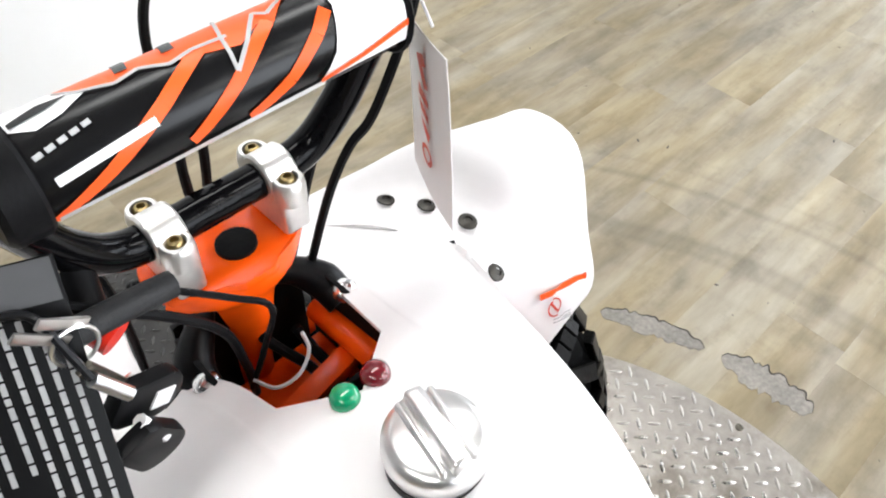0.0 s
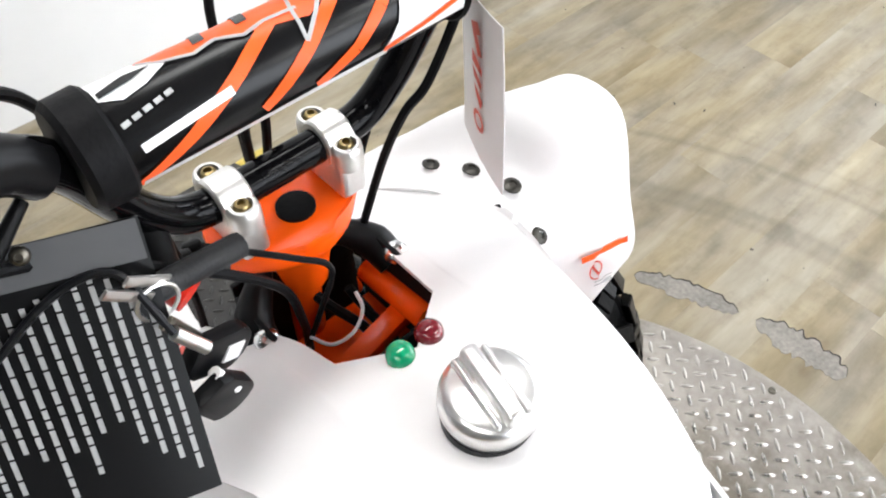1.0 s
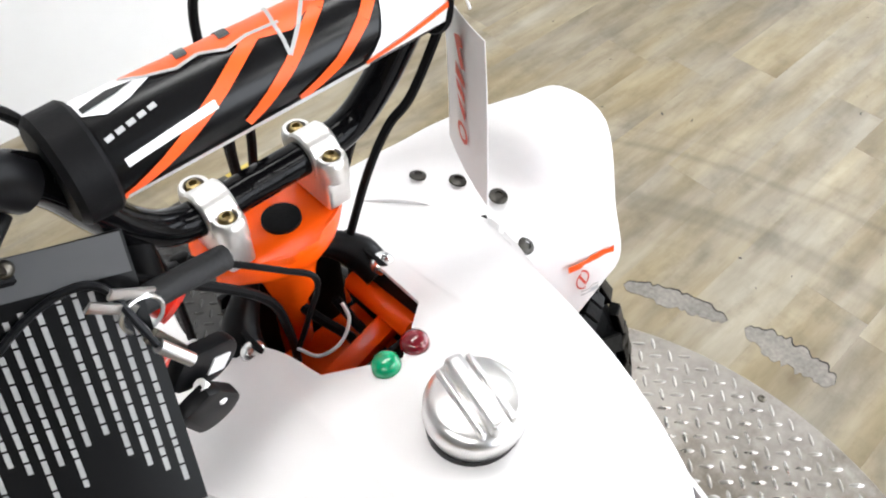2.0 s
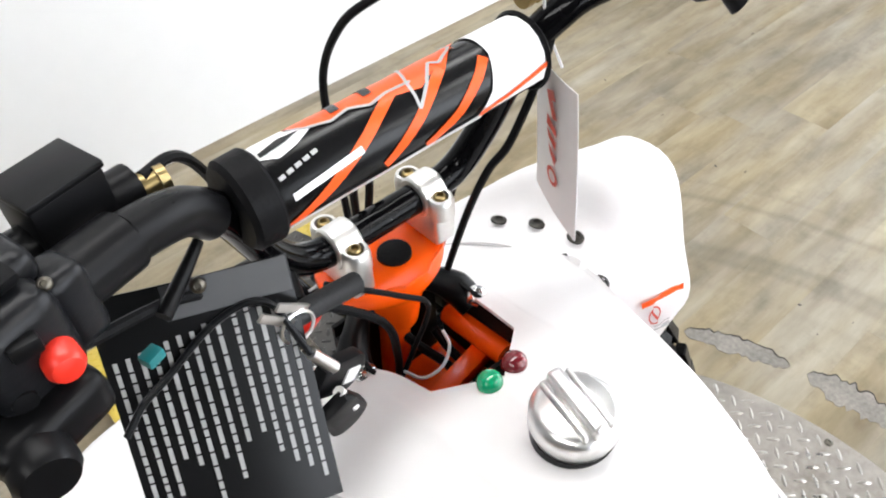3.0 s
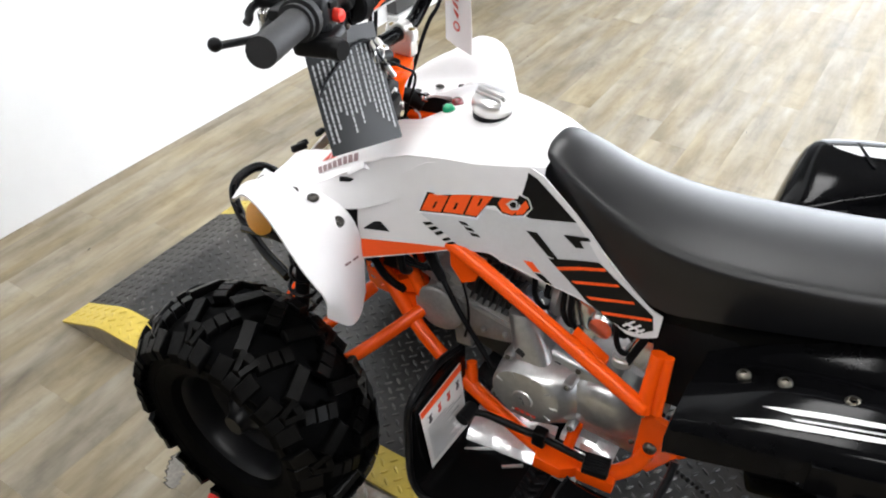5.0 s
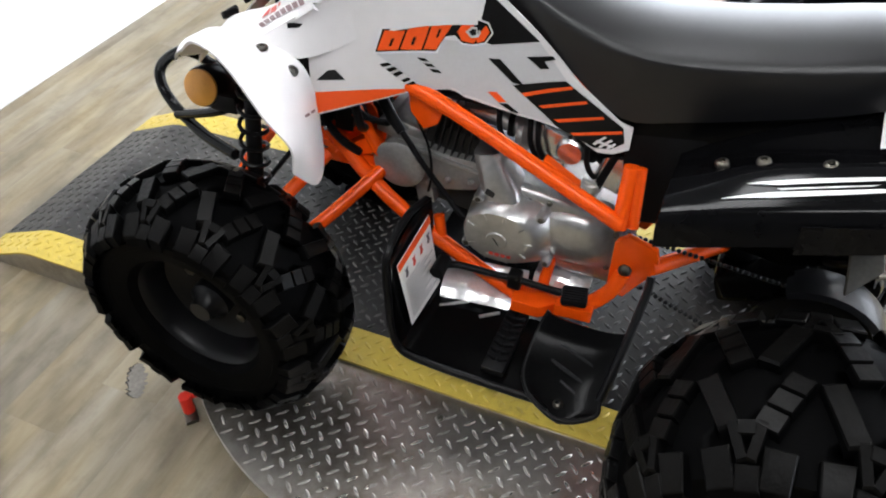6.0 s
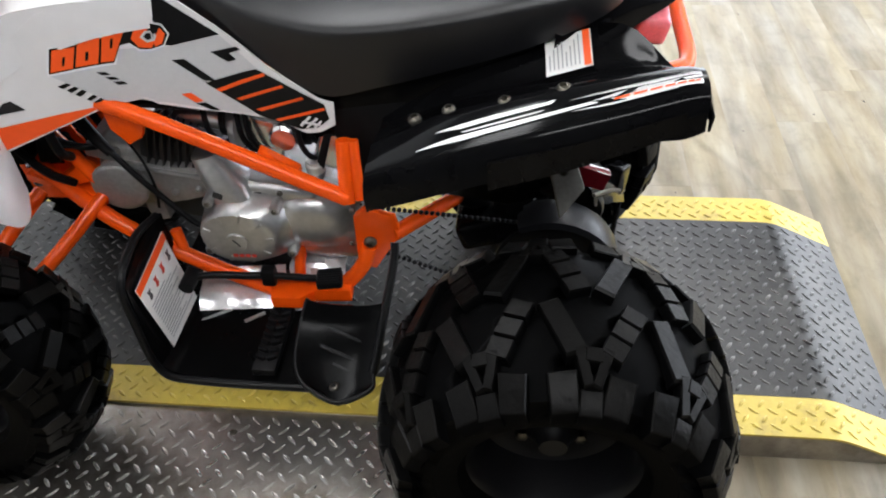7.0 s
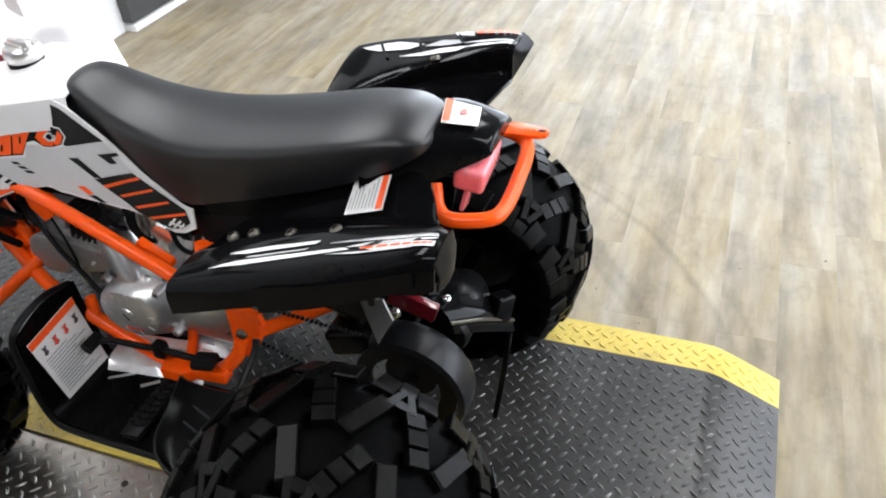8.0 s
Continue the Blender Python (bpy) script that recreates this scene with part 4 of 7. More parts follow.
def tail():
    st = ((-0.25, 0.085, 0.725, 0.665), (-0.32, 0.075, 0.737, 0.672), (-0.36, 0.062, 0.732, 0.684), (-0.395, 0.050, 0.716, 0.695), (-0.402, 0.046, 0.710, 0.698))
    slide = lambda y: 0.35 * max(0.0, -0.25 - y)
    secs = [[Vector((-w, y, zb)), Vector((-w * 0.95, y, (zt + zb) / 2)), Vector((-w * 0.7, y, zt)), Vector((0, y, zt + 0.004)), Vector((w * 0.7, y, zt)), Vector((w * 0.95, y, (zt + zb) / 2)), Vector((w, y, zb))] for y, w, zt, zb in st]
    secs = [[p + Vector((slide(p.y), 0, 0)) for p in sec] for sec in secs]
    rows = loft(secs, 4, 3)
    bm = bmesh.new()
    v = grid_faces(bm, rows)
    bm.faces.new(v[-1])
    for a, b in zip(v, v[1:]):
        bm.faces.new((a[0], b[0], b[-1], a[-1]))
    bm.faces.new(v[0])
    bmesh.ops.recalc_face_normals(bm, faces=bm.faces)
    return bm


tail_ob = part("tail_cowl", tail(), GLOSS_BLACK, quad, "gloss black tail cowl behind the saddle")

# tail lamp and grab bar
lamp_ob = part("tail_lamp", block((0.088, 0.044, 0.040), (0.028, -0.374, 0.670), 0.010, (10, -8, 0), 3), PINK_LENS, quad, "red tail lamp under the cowl")
part("reflector", block((0.026, 0.006, 0.055), (0.018, -0.362, 0.628), 0.002, (14, 12, 0)), PINK_LENS, lamp_ob, "hanging red reflector strip")
part("grab_bar", bar([(-0.035, -0.335, 0.668), (-0.055, -0.345, 0.645), (-0.060, -0.365, 0.634), (-0.045, -0.410, 0.632), (-0.015, -0.424, 0.632), (0.06, -0.424, 0.637), (0.116, -0.420, 0.646), (0.136, -0.404, 0.652), (0.143, -0.37, 0.659), (0.130, -0.33, 0.67)], 0.0105, 12, 6), ORANGE, quad, "orange tubular steel grab bar")
part("grab_strap", slab([(0.108, -0.335), (0.153, -0.332), (0.156, -0.395), (0.150, -0.436), (0.140, -0.446), (0.128, -0.444), (0.122, -0.432), (0.122, -0.395)], 0.006, "xy", 0.662, 0.0015), ORANGE, quad, "orange steel strap across the grab bar")
# flat black patch on the solid strap imitates a shaded slot
part("strap_patch", block((0.005, 0.012, 0.0006), (0.138, -0.436, 0.6656), 0.0, (0, 0, 10)), MATT_BLACK, quad, "black patch imitating a shaded slot in the strap")

# ---- wheels ----
def tyre_radius(x, half, r):
    """Height of the carcass at x across the tread."""
    return r - 0.030 * (abs(x) / half) ** 3.2


def tyre(half, r, pitches, name):
    bm = bmesh.new()
    prof = [(-half * 0.62, 0.108), (-half * 0.80, 0.112), (-half * 0.86, 0.118), (-half * 0.89, 0.119), (-half * 0.97, 0.135), (-half * 0.995, 0.146), (-half * 1.010, 0.147), (-half * 1.02, 0.160), (-half * 0.98, r - 0.045)]
    prof += [(half * k / 6, tyre_radius(half * k / 6, half, r)) for k in range(-6, 7)]
    prof += [(half * 0.98, r - 0.045), (half * 1.02, 0.160), (half * 0.97, 0.135), (half * 0.80, 0.112), (half * 0.62, 0.108)]
    turned(prof, "x", 64, bm=bm, cap=False)
    carcass = list(bm.verts)
    tops = []

    def knob(x, a, length, width, ang, h, taper=0.8, nose=1.0):
        c, s = math.cos(ang), math.sin(ang)
        cors = [(-length / 2, -width / 2 * nose), (length / 2, -width / 2), (length / 2, width / 2), (-length / 2, width / 2 * nose)]
        rows = []
        for lift, k in ((-0.006, 1.0), (h * 0.8, 0.94), (h, taper)):
            pts = []
            for u, v in cors:
                px, py = (u * c - v * s) * k, (u * s + v * c) * k
                xx = x + px
                rad = tyre_radius(max(-half * 1.06, min(half * 1.06, xx)), half, r) + lift
                t = a + py / r
                pts.append(bm.verts.new((xx, math.cos(t) * rad, math.sin(t) * rad)))
            rows.append(pts)
        for p, q in zip(rows, rows[1:]):
            for i in range(4):
                f = bm.faces.new((p[i], p[(i + 1) % 4], q[(i + 1) % 4], q[i]))
                if q is rows[-1]:
                    tops.append(f)
        tops.append(bm.faces.new(rows[-1]))
        ring = min(carcass, key=lambda q: (q.co - rows[0][0].co).length_squared)
        bm.faces.new((rows[0][0], rows[0][1], ring))
    start = len(bm.faces)
    st = 2 * math.pi / pitches
    for i in range(pitches):
        for s in (-1, 1):
            o = st * i + (st * 0.5 if s > 0 else 0)
            w = st * r
            # a plain bar and a grooved bar lean away from a notched lug, with blocks on the shoulder
            knob(s * half * 0.37, o - st * 0.27, half * 0.68, w * 0.21, s * 0.42, 0.0145, 0.86)
            ang = -s * 0.42
            for k in (-1, 0, 1):
                u = k * half * 0.225
                knob(s * half * 0.37 + u * math.cos(ang), o + st * 0.27 + u * math.sin(ang) / r, half * 0.205, w * 0.23, ang, 0.0145, 0.88)
            for k in (-1, 1):
                knob(s * half * 0.76, o + k * st * 0.085, half * 0.38, w * 0.100, -s * k * 0.30, 0.0145, 0.86)
            knob(s * half * 0.66, o, half * 0.14, w * 0.16, 0, 0.0145, 0.86)
            knob(s * half * 0.98, o - st * 0.26, half * 0.36, w * 0.29, s * 0.12, 0.0130, 0.84)
            knob(s * half * 0.98, o + st * 0.26, half * 0.36, w * 0.29, -s * 0.12, 0.0130, 0.84)
            knob(s * half * 1.05, o, half * 0.24, w * 0.24, 0, 0.0120, 0.82)
    bm.faces.ensure_lookup_table()
    bmesh.ops.recalc_face_normals(bm, faces=bm.faces)
    # block tops take the paler rubber, block sides and carcass the darker one
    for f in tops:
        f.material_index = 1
    return bm


def wheel(name, half, r, pitches, at, label, s):
    """Hub, tyre and deep-dish rim; s tells which way the dish opens."""
    hub = finish("wheel", turned([(s * a, q) for a, q in ((-0.03, 0.0), (-0.03, 0.034), (0.03, 0.034), (0.04, 0.022), (0.055, 0.018), (0.055, 0.0))], "x", 24), RIM)
    hub.parent = quad
    hub.location = Vector(at) - BASE
    tagged(hub, label)
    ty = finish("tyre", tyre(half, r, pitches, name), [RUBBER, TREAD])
    ty.parent = hub
    tagged(ty, "knobbly black quad tyre with angled tread blocks")
    w = half * 0.70
    rim = finish("rim", turned([(s * a, q) for a, q in ((w, 0.118), (w + 0.004, 0.113), (w, 0.108), (w - 0.012, 0.101), (0.012, 0.096), (0.004, 0.082), (0.002, 0.03), (-0.004, 0.03), (-0.004, 0.085), (-0.012, 0.100), (-w + 0.012, 0.104), (-w, 0.110), (-w - 0.004, 0.114), (-w, 0.118))], "x", 56, cap=False), RIM)
    rim.parent = hub
    for k in range(4):
        t = math.pi / 4 + k * math.pi / 2
        nut = finish("wheel_nut", turned([(s * 0.000, 0.009), (s * 0.012, 0.009), (s * 0.014, 0.005)], "x", 6, (0.003 * s, math.cos(t) * 0.055, math.sin(t) * 0.055)), STEEL)
        nut.parent = hub
    return hub


FW = (0.292, 0.603, 0.277)
RW = (0.330, -0.265, 0.283)
for s in (-1, 1):
    wheel("front", 0.082, 0.207, 13, (s * FW[0], FW[1], FW[2]), "front wheel with knobbly tyre and black rim", s)
    wheel("rear", 0.116, 0.214, 11, (s * RW[0], RW[1] + (0.013 if s > 0 else -0.003), RW[2]), "rear wheel with wide knobbly tyre and black rim", s)

# ---- frame ----
for s in (-1, 1):
    def m(*pts):
        return [(-s * x, y, z) for x, y, z in pts]
    part("frame_tube", bar(m((-0.094, 0.425, 0.612), (-0.112, 0.31, 0.600), (-0.127, 0.02, 0.470)), 0.0115, 12), ORANGE, quad, "orange painted upper frame tube")
    part("frame_tube", bar(m((-0.125, 0.022, 0.462), (-0.112, 0.022, 0.50), (-0.098, 0.022, 0.548)), 0.0115, 12), ORANGE, quad, "orange painted seat post tube")
    part("frame_tube", bar(m((-0.122, 0.004, 0.466), (-0.098, 0.010, 0.548)), 0.008, 10), ORANGE, quad, "orange painted brace tube")
    part("frame_tube", bar(m((-0.063, 0.56, 0.56), (-0.063, 0.495, 0.455), (-0.107, 0.363, 0.378), (-0.109, 0.16, 0.262), (-0.108, 0.095, 0.266), (-0.106, 0.055, 0.278), (-0.098, 0.022, 0.312), (-0.092, 0.008, 0.350)), 0.0122, 12), ORANGE, quad, "orange painted lower frame rail")
    plate = part("pivot_bracket", slab([(0.030, 0.305), (0.028, 0.405), (0.010, 0.42), (-0.034, 0.405), (-0.042, 0.372), (-0.022, 0.340), (0.002, 0.300)], 0.012, "yz", -s * -0.084, 0.003), ORANGE, quad, "orange steel swingarm pivot bracket")
    part("bolt", bolt((-s * -0.091, 0.006, 0.358), (s, 0, 0), 0.010, 0.008), STEEL, plate)
    part("bolt", bolt((-s * -0.091, 0.012, 0.330), (s, 0, 0), 0.007, 0.003), SATIN_BLACK, plate)
    part("frame_tube", bar(m((-0.063, 0.50, 0.60), (-0.07, 0.44, 0.50), (-0.075, 0.40, 0.43)), 0.010, 10), ORANGE, quad, "orange painted front down tube")
    # front suspension
    part("lower_arm", bar(m((-0.070, 0.40, 0.43), (-0.19, 0.488, 0.356), (-0.245, 0.57, 0.315)), 0.011, 10), ORANGE, quad, "orange tubular lower suspension arm")
    part("lower_arm", bar(m((-0.080, 0.505, 0.43), (-0.178, 0.548, 0.384), (-0.245, 0.595, 0.325)), 0.011, 10), ORANGE, quad, "orange tubular lower suspension arm")
    part("upper_arm", bar(m((-0.080, 0.60, 0.46), (-0.16, 0.615, 0.42), (-0.235, 0.61, 0.36)), 0.010, 10), ORANGE, quad, "orange tubular upper suspension arm")
    damper = part("front_damper", bar(m((-0.150, 0.57, 0.60), (-0.175, 0.57, 0.50), (-0.205, 0.57, 0.35)), 0.012, 12), SATIN_BLACK, quad, "black front damper with coil spring")
    coil = [(-s * (-0.155 - 0.045 * k / 90 + math.cos(k * 0.55) * 0.021), 0.57 + math.sin(k * 0.55) * 0.021, 0.585 - 0.20 * k / 90) for k in range(91)]
    part("spring", bar(coil, 0.0035, 6, curve=False), SATIN_BLACK, damper)
    part("steering_knuckle", block((0.03, 0.05, 0.10), (-s * -0.235, 0.603, 0.285), 0.008), SATIN_BLACK, quad)

for y, z in ((0.575, 0.585), (0.53, 0.60)):
    part("cross_tube", bar([(-0.075, y, z), (0.075, y, z)], 0.010, 10), ORANGE, quad, "orange painted cross tube")
part("battery_tray", block((0.12, 0.10, 0.006), (0, 0.47, 0.645), 0.002), ORANGE, quad, "orange steel tray under the steering opening")
part("tray_bar", block((0.11, 0.016, 0.020), (0.004, 0.462, 0.678), 0.002, (10, 0, 10)), ORANGE, quad, "orange steel cross bar")
part("tray_bar", block((0.10, 0.012, 0.016), (0.0, 0.440, 0.668), 0.002, (10, 0, 10)), ORANGE, quad, "orange steel cross bar")
part("tray_bar", bar([(0.046, 0.510, 0.690), (0.044, 0.440, 0.700)], 0.010, 10), ORANGE, quad, "orange steel side bar")
part("tray_bar", bar([(-0.046, 0.510, 0.680), (-0.044, 0.440, 0.690)], 0.008, 10), ORANGE, quad, "orange steel side bar")
for pts in (((0.02, 0.50, 0.70), (0.025, 0.485, 0.68), (0.03, 0.46, 0.66), (0.03, 0.44, 0.60)), ((-0.02, 0.52, 0.74), (0.0, 0.50, 0.70), (0.02, 0.47, 0.66), (0.0, 0.44, 0.6)), ((0.01, 0.47, 0.66), (0.04, 0.455, 0.64), (0.02, 0.43, 0.6))):
    part("wiring", bar(pts, 0.004, 7), MATT_BLACK, quad)
part("front_frame_plate", slab([(0.415, 0.385), (0.545, 0.385), (0.565, 0.560), (0.480, 0.600), (0.430, 0.500)], 0.004, "yz", -0.040, 0.001), ORANGE, quad, "orange steel front frame plate")
part("front_frame_plate", slab([(0.415, 0.385), (0.545, 0.385), (0.565, 0.560), (0.480, 0.600), (0.430, 0.500)], 0.004, "yz", 0.040, 0.001), ORANGE, quad, "orange steel front frame plate")
for s in (-1, 1):
    for y, z in ((0.44, 0.43), (0.53, 0.42), (0.545, 0.53), (0.475, 0.57), (0.455, 0.505)):
        part("bolt", bolt((s * 0.043, y, z), (s, 0, 0), 0.0085, 0.008), STEEL, quad)
    # black slab on the solid plate imitates a shaded opening
    part("dark_slab", slab([(0.475, 0.455), (0.525, 0.450), (0.530, 0.520), (0.490, 0.535)], 0.002, "yz", s * 0.0425, 0.0005), BLACK_TRAY, quad, "black slab imitating a shaded opening in the frame plate")
    part("frame_gusset", slab([(0.42, 0.445), (0.50, 0.415), (0.50, 0.425), (0.43, 0.475)], 0.030, "yz", s * 0.055, 0.002), ORANGE, quad, "orange frame gusset")
    part("brake_hose", bar([(s * 0.065, 0.53, 0.60), (s * 0.085, 0.515, 0.54), (s * 0.10, 0.535, 0.47), (s * 0.16, 0.58, 0.40), (s * 0.225, 0.60, 0.34)], 0.004, 7), MATT_BLACK, quad, "black brake hose")
    part("cable_clip", bar([(s * 0.082, 0.508, 0.53), (s * 0.094, 0.522, 0.53)], 0.006, 8), CLAMP, quad)
part("arm_mount", block((0.020, 0.14, 0.014), (-0.060, 0.47, 0.425), 0.003, (8, 0, -12)), ORANGE, quad, "orange arm mounting rail")
part("inner_guard", block((0.16, 0.16, 0.01), (0, 0.49, 0.56), 0.003), SATIN_BLACK, quad)

# steering column, yoke and handlebar
ST = -0.0075
part("steering_stem", bar([(ST, 0.505, 0.788), (ST, 0.512, 0.73), (0, 0.535, 0.60)], 0.0125, 14), ORANGE, quad, "orange steering stem")
yoke = part("top_yoke", slab([(ST + x, y + 0.012) for x, y in [(-0.050, 0.518), (0.048, 0.518), (0.050, 0.500), (0.042, 0.484), (0.022, 0.472), (0.010, 0.464), (-0.010, 0.464), (-0.022, 0.470), (-0.048, 0.482), (-0.056, 0.498)]], 0.008, "xy", 0.796, 0.003), ORANGE, quad, "orange steel handlebar yoke")
part("yoke_gusset", shell(loft([[Vector((ST + x, y + 0.013, z - 0.014)) for x, y, z in r] for r in (
    ((-0.048, 0.488, 0.812), (-0.025, 0.475, 0.813), (0.0, 0.469, 0.813), (0.024, 0.475, 0.813), (0.044, 0.488, 0.812)),
    ((-0.047, 0.489, 0.799), (-0.024, 0.473, 0.800), (0.0, 0.467, 0.801), (0.022, 0.473, 0.800), (0.040, 0.490, 0.799)),
    ((-0.022, 0.494, 0.782), (-0.012, 0.480, 0.783), (0.0, 0.474, 0.784), (0.012, 0.480, 0.783), (0.020, 0.494, 0.782)),
    ((-0.013, 0.494, 0.752), (-0.008, 0.485, 0.750), (0.0, 0.482, 0.748), (0.008, 0.485, 0.750), (0.013, 0.494, 0.752)))], 4, 4), 0.004), ORANGE, yoke)
part("plug", turned([(0.7995, 0.0125), (0.8025, 0.0125), (0.803, 0.0)], "z", 20, (-0.005, 0.505, 0)), MATT_BLACK, yoke, "black plastic plug")
for x in (ST - 0.036, ST + 0.036):
    # lower saddle, upper cap with a hump over the bar, two bolt bosses
    bm = block((0.018, 0.044, 0.026), (x, 0.5085, 0.815), 0.004, (0, 0, 0), 3)
    turned([(x - 0.0100, 0.0), (x - 0.0100, 0.0138), (x - 0.0085, 0.0152), (x + 0.0085, 0.0152), (x + 0.0100, 0.0138), (x + 0.0100, 0.0)], "x", 28, (0, 0.5085, 0.835), bm)
    for y in (0.4915, 0.5255):
        turned([(0.826, 0.0098), (0.837, 0.0098), (0.841, 0.0090), (0.842, 0.0080), (0.842, 0.0062), (0.837, 0.0060), (0.837, 0.0)], "z", 22, (x, y, 0), bm)
    cl = part("bar_clamp", bm, CLAMP, quad, "silver cast handlebar clamp")
    for y in (0.4915, 0.5255):
        part("bolt", bolt((x, y, 0.8375), (0, 0, 1), 0.0054, 0.006), BRASS, cl, "dull brass-coloured socket bolt")
BAR_L = [(-0.0145, 0.5085, 0.835), (-0.064, 0.5085, 0.837), (-0.092, 0.503, 0.864), (-0.116, 0.490, 0.918), (-0.136, 0.478, 0.944), (-0.165, 0.466, 0.958), (-0.25, 0.435, 0.966), (-0.362, 0.395, 0.975)]
handlebar = part("handlebar", sweep(bmesh.new(), smooth([(x, y, z) for x, y, z in BAR_L[::-1]] + [(2 * ST - x, y, z) for x, y, z in BAR_L], 6), 0.011, 14), GLOSS_BLACK, quad, "gloss black handlebar")
part("bar_sleeve", bar([(-0.127, 0.481, 0.932), (-0.138, 0.477, 0.945), (-0.152, 0.471, 0.953), (-0.172, 0.463, 0.959)], 0.0125, 16), SATIN_BLACK, handlebar, "black rubber sleeve on the bar bend")
part("bar_sleeve", bar([(-0.172, 0.463, 0.959), (-0.205, 0.451, 0.962)], 0.0150, 16), SATIN_BLACK, handlebar)
part("crossbar", bar([(-0.122, 0.485, 0.926), (0.105, 0.485, 0.926)], 0.008, 10), GLOSS_BLACK, handlebar)

# crossbar pad with its printed cover
PAD = (0.485, 0.926, 0.0228)
pad = part("bar_pad", turned([(-0.098, 0.0), (-0.098, 0.020), (-0.094, PAD[2]), (0.101, PAD[2]), (0.104, 0.020), (0.104, 0.0)], "x", 36, (ST, PAD[0], PAD[1])), BLACK_STICKER, quad, "black crossbar pad with orange and white graphics")
for s in (-1, 1):
    near = 0.088 if s < 0 else 0.1015
    part("foam_end", turned([(s * near, 0.0), (s * near, 0.0250), (s * (near + 0.002), 0.0265), (s * 0.104, 0.0260), (s * 0.107, 0.023), (s * 0.107, 0.0)], "x", 32, (ST, PAD[0], PAD[1])), MATT_BLACK, pad, "black foam end")


def pad_print(outline, mat, lift=0.0006):
    """A printed shape of (x, degrees round the pad), 0 up and positive to the rider."""
    bm = bmesh.new()
    f = bm.faces.new([bm.verts.new((x, radians(a) * PAD[2], 0)) for x, a in outline])
    bmesh.ops.triangulate(bm, faces=[f])
    for _ in range(3):
        bmesh.ops.subdivide_edges(bm, edges=[e for e in bm.edges if e.calc_length() > 0.009], cuts=1)
        bmesh.ops.triangulate(bm, faces=bm.faces)
    for v in bm.verts:
        a = v.co.y / PAD[2]
        r = PAD[2] + lift
        v.co = (v.co.x + ST, PAD[0] - math.sin(a) * r, PAD[1] + math.cos(a) * r)
    bmesh.ops.recalc_face_normals(bm, faces=bm.faces)
    mid = Vector((ST, PAD[0], PAD[1]))
    if sum((f.calc_center_median() - mid).dot(f.normal) for f in bm.faces) < 0:
        bmesh.ops.reverse_faces(bm, faces=bm.faces)
    return part("print", bm, mat, pad)


def pad_line(pts, w, mat, lift):
    """A thin printed stroke of width w metres along (x, degrees) points."""
    k = math.degrees(1 / PAD[2])
    for (x0, a0), (x1, a1) in zip(pts, pts[1:]):
        dx, da = x1 - x0, (a1 - a0) / k
        n = max(1e-6, math.hypot(dx, da))
        ox, oa = -da / n * w / 2, dx / n * w / 2 * k
        pad_print([(x0 + ox, a0 + oa), (x1 + ox, a1 + oa), (x1 - ox, a1 - oa), (x0 - ox, a0 - oa)], mat, lift)


pad_print([(-0.062, -75), (0.052, -75), (0.052, -12), (0.042, -16), (0.034, 4), (0.028, -2), (0.014, 28), (0.011, 8), (-0.006, 6), (-0.018, 12), (-0.030, 0), (-0.042, 6), (-0.056, -6), (-0.062, -20)], ORANGE_STICKER)
pad_print([(-0.087, -70), (-0.066, -70), (-0.064, -18), (-0.054, 2), (-0.066, 16), (-0.078, 22), (-0.087, 12)], WHITE_STICKER, 0.0007)
pad_print([(-0.086, 2), (-0.072, -8), (-0.060, -4), (-0.070, 4), (-0.086, 10)], BLACK_STICKER, 0.0012)
for x in (-0.034, -0.012):
    pad_print([(x, -60), (x + 0.006, -60), (x + 0.001, -4), (x - 0.005, -4)], BLACK_STICKER, 0.0011)
pad_line([(-0.064, -18), (-0.056, -2), (-0.042, 9), (-0.030, 3), (-0.018, 15), (-0.006, 9), (0.011, 11)], 0.0018, GREY_PRINT, 0.0012)
pad_line([(0.014, -32), (0.008, 12), (0.006, 52), (0.018, 26), (0.029, -4), (0.034, 6), (0.046, -10), (0.050, -18), (0.046, -30)], 0.0020, GREY_PRINT, 0.0016)
for pts in (((-0.088, 122), (-0.060, 88), (-0.030, 50), (-0.002, 10)), ((-0.024, 104), (0.004, 62), (0.032, 14), (0.056, -40)), ((0.006, 112), (0.030, 86), (0.050, 52), (0.060, 30))):
    pad_line(pts, 0.0062, ORANGE_STICKER, 0.0009)
pad_print([(0.064, -75), (0.102, -75), (0.102, 112), (0.046, 112), (0.056, 80), (0.064, 30)], WHITE_STICKER, 0.0012)
pad_line([(0.046, 108), (0.070, 100), (0.102, 84)], 0.003, ORANGE_STICKER, 0.0018)
# white dash painted on for a highlight along the pad
pad_line([(-0.082, 74), (-0.036, 62)], 0.0040, WHITE_STICKER, 0.0014)
for k in range(5):
    pad_line([(-0.085 + k * 0.0055, 46 - k * 2.4), (-0.0812 + k * 0.0055, 44.4 - k * 2.4)], 0.0022, GREY_PRINT, 0.0014)
pad_line([(-0.086, 124), (0.05, 118)], 0.005, GREY_STICKER, 0.001)

